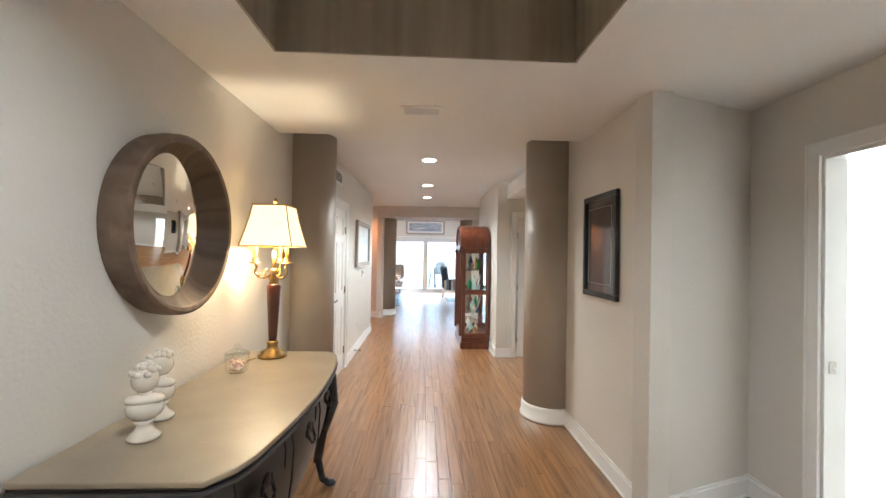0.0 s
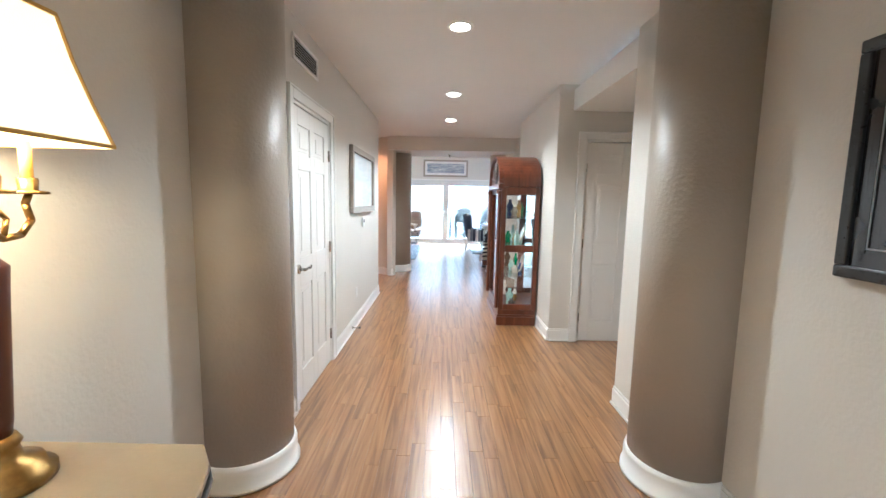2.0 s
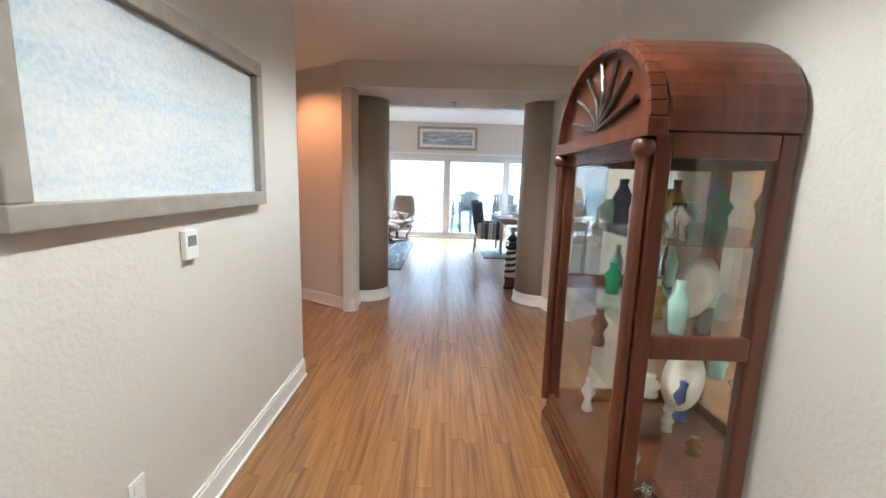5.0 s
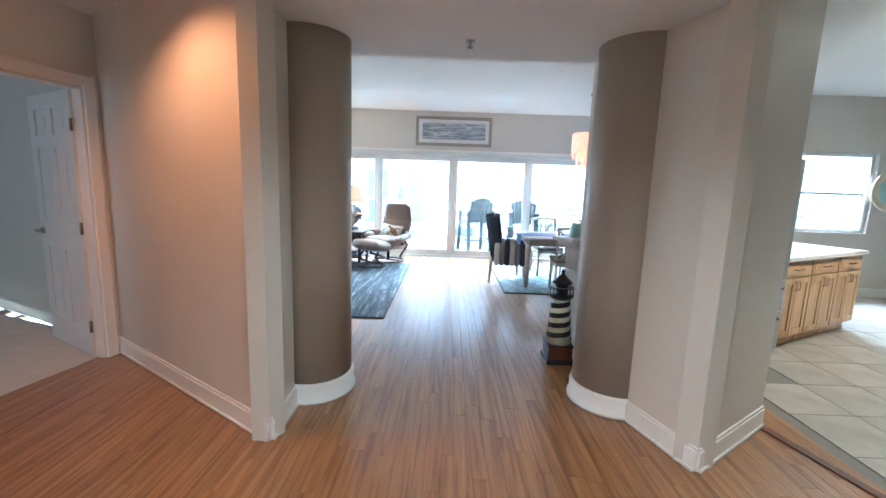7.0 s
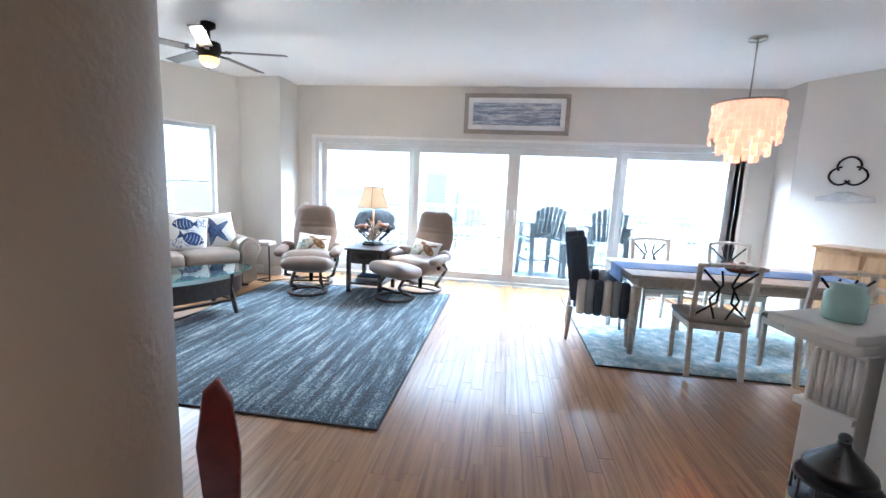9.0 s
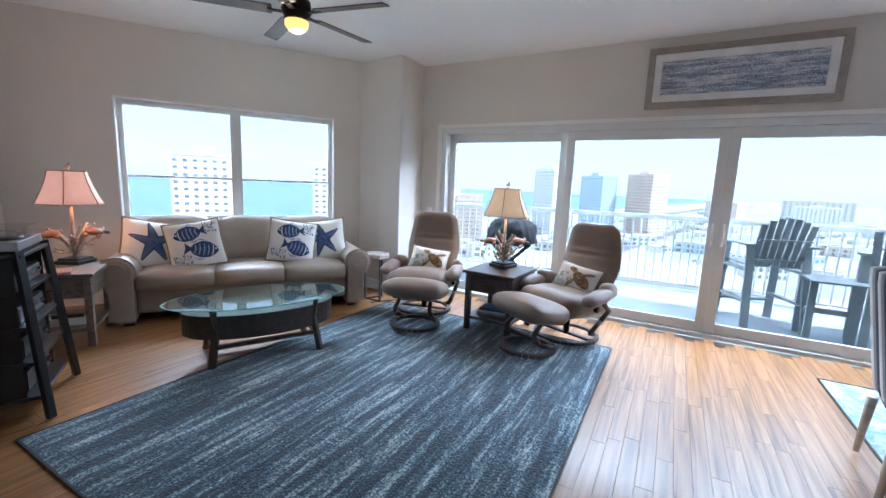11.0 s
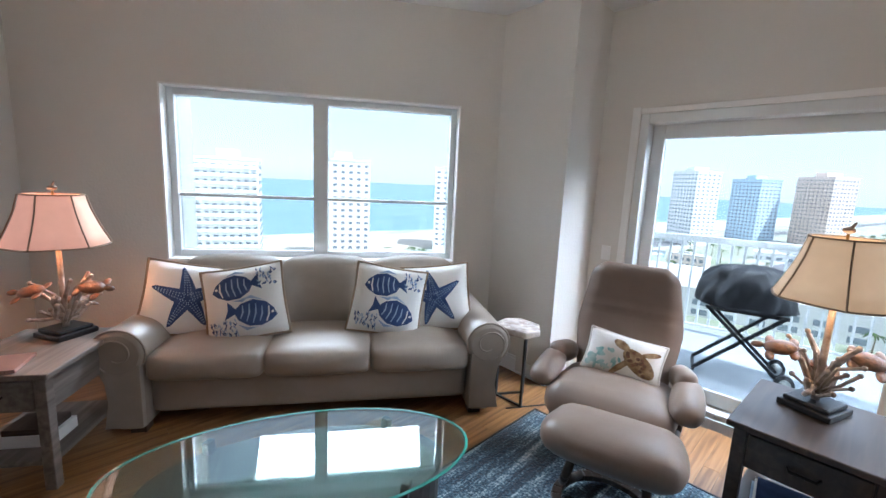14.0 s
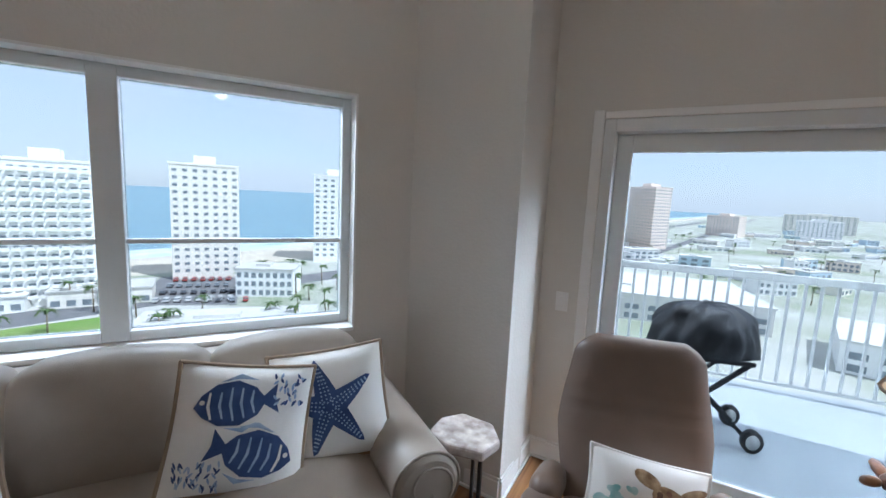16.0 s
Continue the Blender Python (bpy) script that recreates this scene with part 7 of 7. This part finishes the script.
Build().lathe([(0.26, 0.0), (0.30, 0.015), (0.29, 0.03), (0.22, 0.02), (0.20, 0.02)], CREAM, n=40).done("rim", t)
Build().rod((0, 0, 0.021), (0, 0, 0.025), 0.20, AQUA, n=36).rod((0, 0, 0.025), (0, 0, 0.03), 0.07, CREAM, n=24).rod((0, 0, 0.03), (0, 0, 0.034), 0.035, NAVY, n=20).done("centre", t)
for kx, ky in ((3.6, 10.6), (4.4, 10.9)):
    t = thing("downlight", pose(kx, ky, LIV), "lit round recessed ceiling light", "downlight", "recessed lights of the kitchen", "structure")
    Build().lathe([(0.062, -0.003), (0.088, -0.003), (0.085, -0.010), (0.064, -0.008)], TRIM, n=32).done("ring", t)
    Build().rod((0, 0, -0.0115), (0, 0, -0.0085), 0.062, BULB, n=32).done("lens", t)

# ---- balcony furniture ----
def bar_chair(m):
    t = thing("balcony_chair", m, "grey slatted tall balcony chair", "chair", "balcony chairs")
    for i in range(7):
        x = -0.21 + 0.07 * i
        h = 1.12 + 0.10 * (1 - (x / 0.25) ** 2)
        Build().bar((x, 0.20, 0.70), (x * 1.12, 0.34, h), 0.062, 0.018, POLY).done("back_slat", t, bevel=0.004)
    Build().bar((-0.25, 0.30, 0.98), (0.25, 0.30, 0.98), 0.07, 0.02, POLY).bar((-0.24, 0.235, 0.76), (0.24, 0.235, 0.76), 0.07, 0.02, POLY).done("back_rail", t)
    for i in range(5):
        y = -0.24 + 0.10 * i
        Build().box(-0.26, 0.26, y - 0.044, y + 0.044, 0.68, 0.70, POLY).done("seat_slat", t, bevel=0.003)
    for s in (-1, 1):
        Build().bar((s * 0.29, -0.30, 0), (s * 0.27, -0.24, 0.90), 0.08, 0.03, POLY).bar((s * 0.29, 0.34, 0), (s * 0.27, 0.22, 0.92), 0.08, 0.03, POLY).done("leg", t, bevel=0.004)
        Build().box(s * 0.29 - 0.06, s * 0.29 + 0.06, -0.34, 0.28, 0.905, 0.93, POLY).done("armrest", t, bevel=0.005)
        Build().bar((s * 0.275, -0.28, 0.30), (s * 0.275, 0.30, 0.30), 0.06, 0.025, POLY).bar((s * 0.27, -0.26, 0.64), (s * 0.27, 0.26, 0.64), 0.07, 0.025, POLY).done("side_rail", t)
    Build().bar((-0.28, -0.28, 0.22), (0.28, -0.28, 0.22), 0.08, 0.025, POLY).done("footrest", t, bevel=0.004)
    return t


c0 = bar_chair(pose(0.55, 16.75, -0.02, 0, 0, 200))
copy_thing(c0, pose(1.62, 16.62, -0.02, 0, 0, 165))
t = thing("balcony_table", pose(1.10, 16.45, -0.02), "small grey slatted balcony table", "table")
for i in range(5):
    Build().box(-0.25, 0.25, -0.24 + 0.10 * i, -0.15 + 0.10 * i, 0.62, 0.64, POLY).done("slat", t, bevel=0.003)
for x in (-0.21, 0.21):
    for y in (-0.19, 0.20):
        Build().box(x - 0.03, x + 0.03, y - 0.02, y + 0.02, 0, 0.62, POLY).done("leg", t, bevel=0.003)
Build().box(-0.21, 0.21, -0.02, 0.02, 0.28, 0.33, POLY).done("stretcher", t)

t = thing("covered_grill", pose(-2.40, 16.72, -0.02, 0, 0, 15) @ Matrix.Diagonal((0.78, 0.80, 0.96, 1)), "portable grill under a black cover on folding legs", "grill")
b = Build()
n, k = 72, 18
rings = []
for j in range(k + 1):
    f = j / k
    z = 0.66 + 0.36 * math.sin(f * math.pi / 2)
    r = math.cos(f * math.pi / 2) ** 0.55 if j < k else 0.02
    ring = []
    for i in range(n):
        a = 2 * math.pi * i / n
        w = 1 + 0.22 * noise.noise((math.cos(a) * 4, math.sin(a) * 4, f * 3)) + 0.06 * math.sin(9 * a + 2 * f) * (1 - f)
        ring.append(b.bm.verts.new((0.46 * r * w * math.cos(a), 0.28 * r * w * math.sin(a), z + 0.03 * noise.noise((math.cos(a) * 3, math.sin(a) * 3, 5)))))
    rings.append(ring)
for p, q2 in zip(rings, rings[1:]):
    for i in range(n):
        b.bm.faces.new((p[i], p[(i + 1) % n], q2[(i + 1) % n], q2[i]))
b.bm.faces.new(rings[-1])
b.bm.faces.new(rings[0][::-1])
b._tag([v for r in rings for v in r], COVER, True)
b.done("cover", t)
b = Build()
for y in (-0.18, 0.18):
    b.bar((-0.40, y, 0.06), (0.34, y, 0.64), 0.03, 0.03, BLACKMAT).bar((0.40, y, 0.06), (-0.34, y, 0.64), 0.03, 0.03, BLACKMAT)
b.bar((-0.36, -0.2, 0.64), (0.36, -0.2, 0.64), 0.03, 0.03, BLACKMAT).bar((-0.36, 0.2, 0.64), (0.36, 0.2, 0.64), 0.03, 0.03, BLACKMAT).bar((-0.40, -0.2, 0.05), (-0.40, 0.2, 0.05), 0.03, 0.03, BLACKMAT)
b.done("folding_legs", t)
for y in (-0.23, 0.23):
    Build().rod((0.40, y - 0.025, 0.085), (0.40, y + 0.025, 0.085), 0.085, BLACKMAT, n=24).rod((0.40, y - 0.028, 0.085), (0.40, y + 0.028, 0.085), 0.055, FISHGREY, n=20).done("wheel", t)

# ---- floors, piece by piece ----
FLOOR = [(-1.22, -1.6), (2.06, -1.6), (2.06, 2.5), (1.25, 2.4), (1.25, 4.5), (2.45, 4.5), (2.45, 5.95), (1.03, 5.95), (1.03, 8.0), (2.25, 8.62), (1.93, 9.86), (1.15, 10.1), (2.9, 11.5), (4.7, 13.5), (3.42, 15.3), (3.42, 15.73), (-3.42, 15.73), (-3.42, 15.27), (-4.02, 15.27), (-5.95, 12.42), (-1.1, 10.2), (-1.03, 9.5), (-2.73, 10.6), (-3.2, 8.0), (-1.06, 8.0), (-1.06, 3.9), (-1.22, 3.9)]


sub = Build()
sub.prism(FLOOR, -0.12, -0.016, DARKWOOD)
floor = sub.done("floor", label="glossy honey oak strip floor", category="wood floor", kind="structure")
rng = random.Random(5)
PW = 0.083
SIZES = (0.45, 0.7, 0.95, 1.3)


def plank_mesh(n):
    b, g = Build(), 0.0003
    e = 0.0008
    lo = [(g, g), (PW - g, g), (PW - g, n - g), (g, n - g)]
    hi = [(g + e, g + e), (PW - g - e, g + e), (PW - g - e, n - g - e), (g + e, n - g - e)]
    v0 = [b.bm.verts.new((x, y, -0.016)) for x, y in lo]
    v1 = [b.bm.verts.new((x, y, -0.0012)) for x, y in lo]
    v2 = [b.bm.verts.new((x, y, 0)) for x, y in hi]
    for p, q in ((v0, v1), (v1, v2)):
        for i in range(4):
            b.bm.faces.new((p[i], p[(i + 1) % 4], q[(i + 1) % 4], q[i]))
    b.bm.faces.new(v2)
    b._tag(v0 + v1 + v2, OAK)
    return b


kinds = {}
for n in SIZES:
    me = bpy.data.meshes.new("plank")
    k = plank_mesh(n)
    k.bm.to_mesh(me)
    k.bm.free()
    me.materials.append(OAK)
    kinds[n] = me
verts, faces, single = [], [], 0
for i in range(-75, 60):
    x = i * PW
    y = -1.7 - rng.random()
    while y < 15.8:
        n = rng.choice(SIZES)
        if y < 15.73 < y + n:
            n = max([k for k in SIZES if y + k < 15.76] or [0.45])
            if y + n > 15.80:
                break
        pts = [(x + PW / 2, y + n * f) for f in (0.02, 0.25, 0.5, 0.75, 0.98)]
        if any(inside(px, py, FLOOR) for px, py in pts):
            if single < 300 and 1.6 < y < 9.0 and -1.0 < x < 0.95:
                o = bpy.data.objects.new("plank", kinds[n])
                scene.collection.objects.link(o)
                o.parent, o.matrix_basis = floor, pose(x, y, 0)
                single += 1
            else:
                s = len(verts)
                me = kinds[n]
                verts += [(v.co.x + x, v.co.y + y, v.co.z) for v in me.vertices]
                faces += [tuple(s + k for k in p.vertices) for p in me.polygons]
        y += n
me = bpy.data.meshes.new("planks")
me.from_pydata(verts, [], faces)
me.materials.append(OAK)
tagged(new("planks", me), "glossy honey oak floor strips", kind="stuff").parent = floor

# kitchen tiles
KT = [(2.27, 8.66), (7.55, 8.66), (7.55, 13.45), (4.75, 13.45), (2.95, 11.45), (1.98, 9.92)]
sub = Build()
sub.prism(KT, -0.12, -0.008, GROUT)
kf = sub.done("floor_kitchen", m=pose(0, 0, 0.006), label="grey stone tile kitchen floor", category="tile floor", kind="structure")
tl = Build().box(0.003, 0.447, 0.003, 0.447, -0.008, 0.0, TILE).done("tile", kf, bevel=0.003)
tme = tl.data
first = True
for i in range(20):
    for j in range(20):
        x, y = 0.9 + 0.45 * i, 8.2 + 0.45 * j
        px, py = x + 0.225, y + 0.225
        if inside(px, py, KT) and inside(x + 0.05, y + 0.05, KT) or inside(x + 0.4, y + 0.1, KT) and inside(x + 0.1, y + 0.4, KT):
            if first:
                tl.matrix_basis, first = pose(x, y, 0), False
                continue
            o = bpy.data.objects.new("tile", tme)
            scene.collection.objects.link(o)
            o.parent, o.matrix_basis = kf, pose(x, y, 0)
thr, tn = along((2.25, 8.62), (1.93, 9.86))
Build().box(0, tn, -0.03, 0.03, 0.0, 0.01, CHERRY).done("threshold", m=thr, bevel=0.004, label="dark wooden threshold between oak and tile", category="threshold", kind="structure")
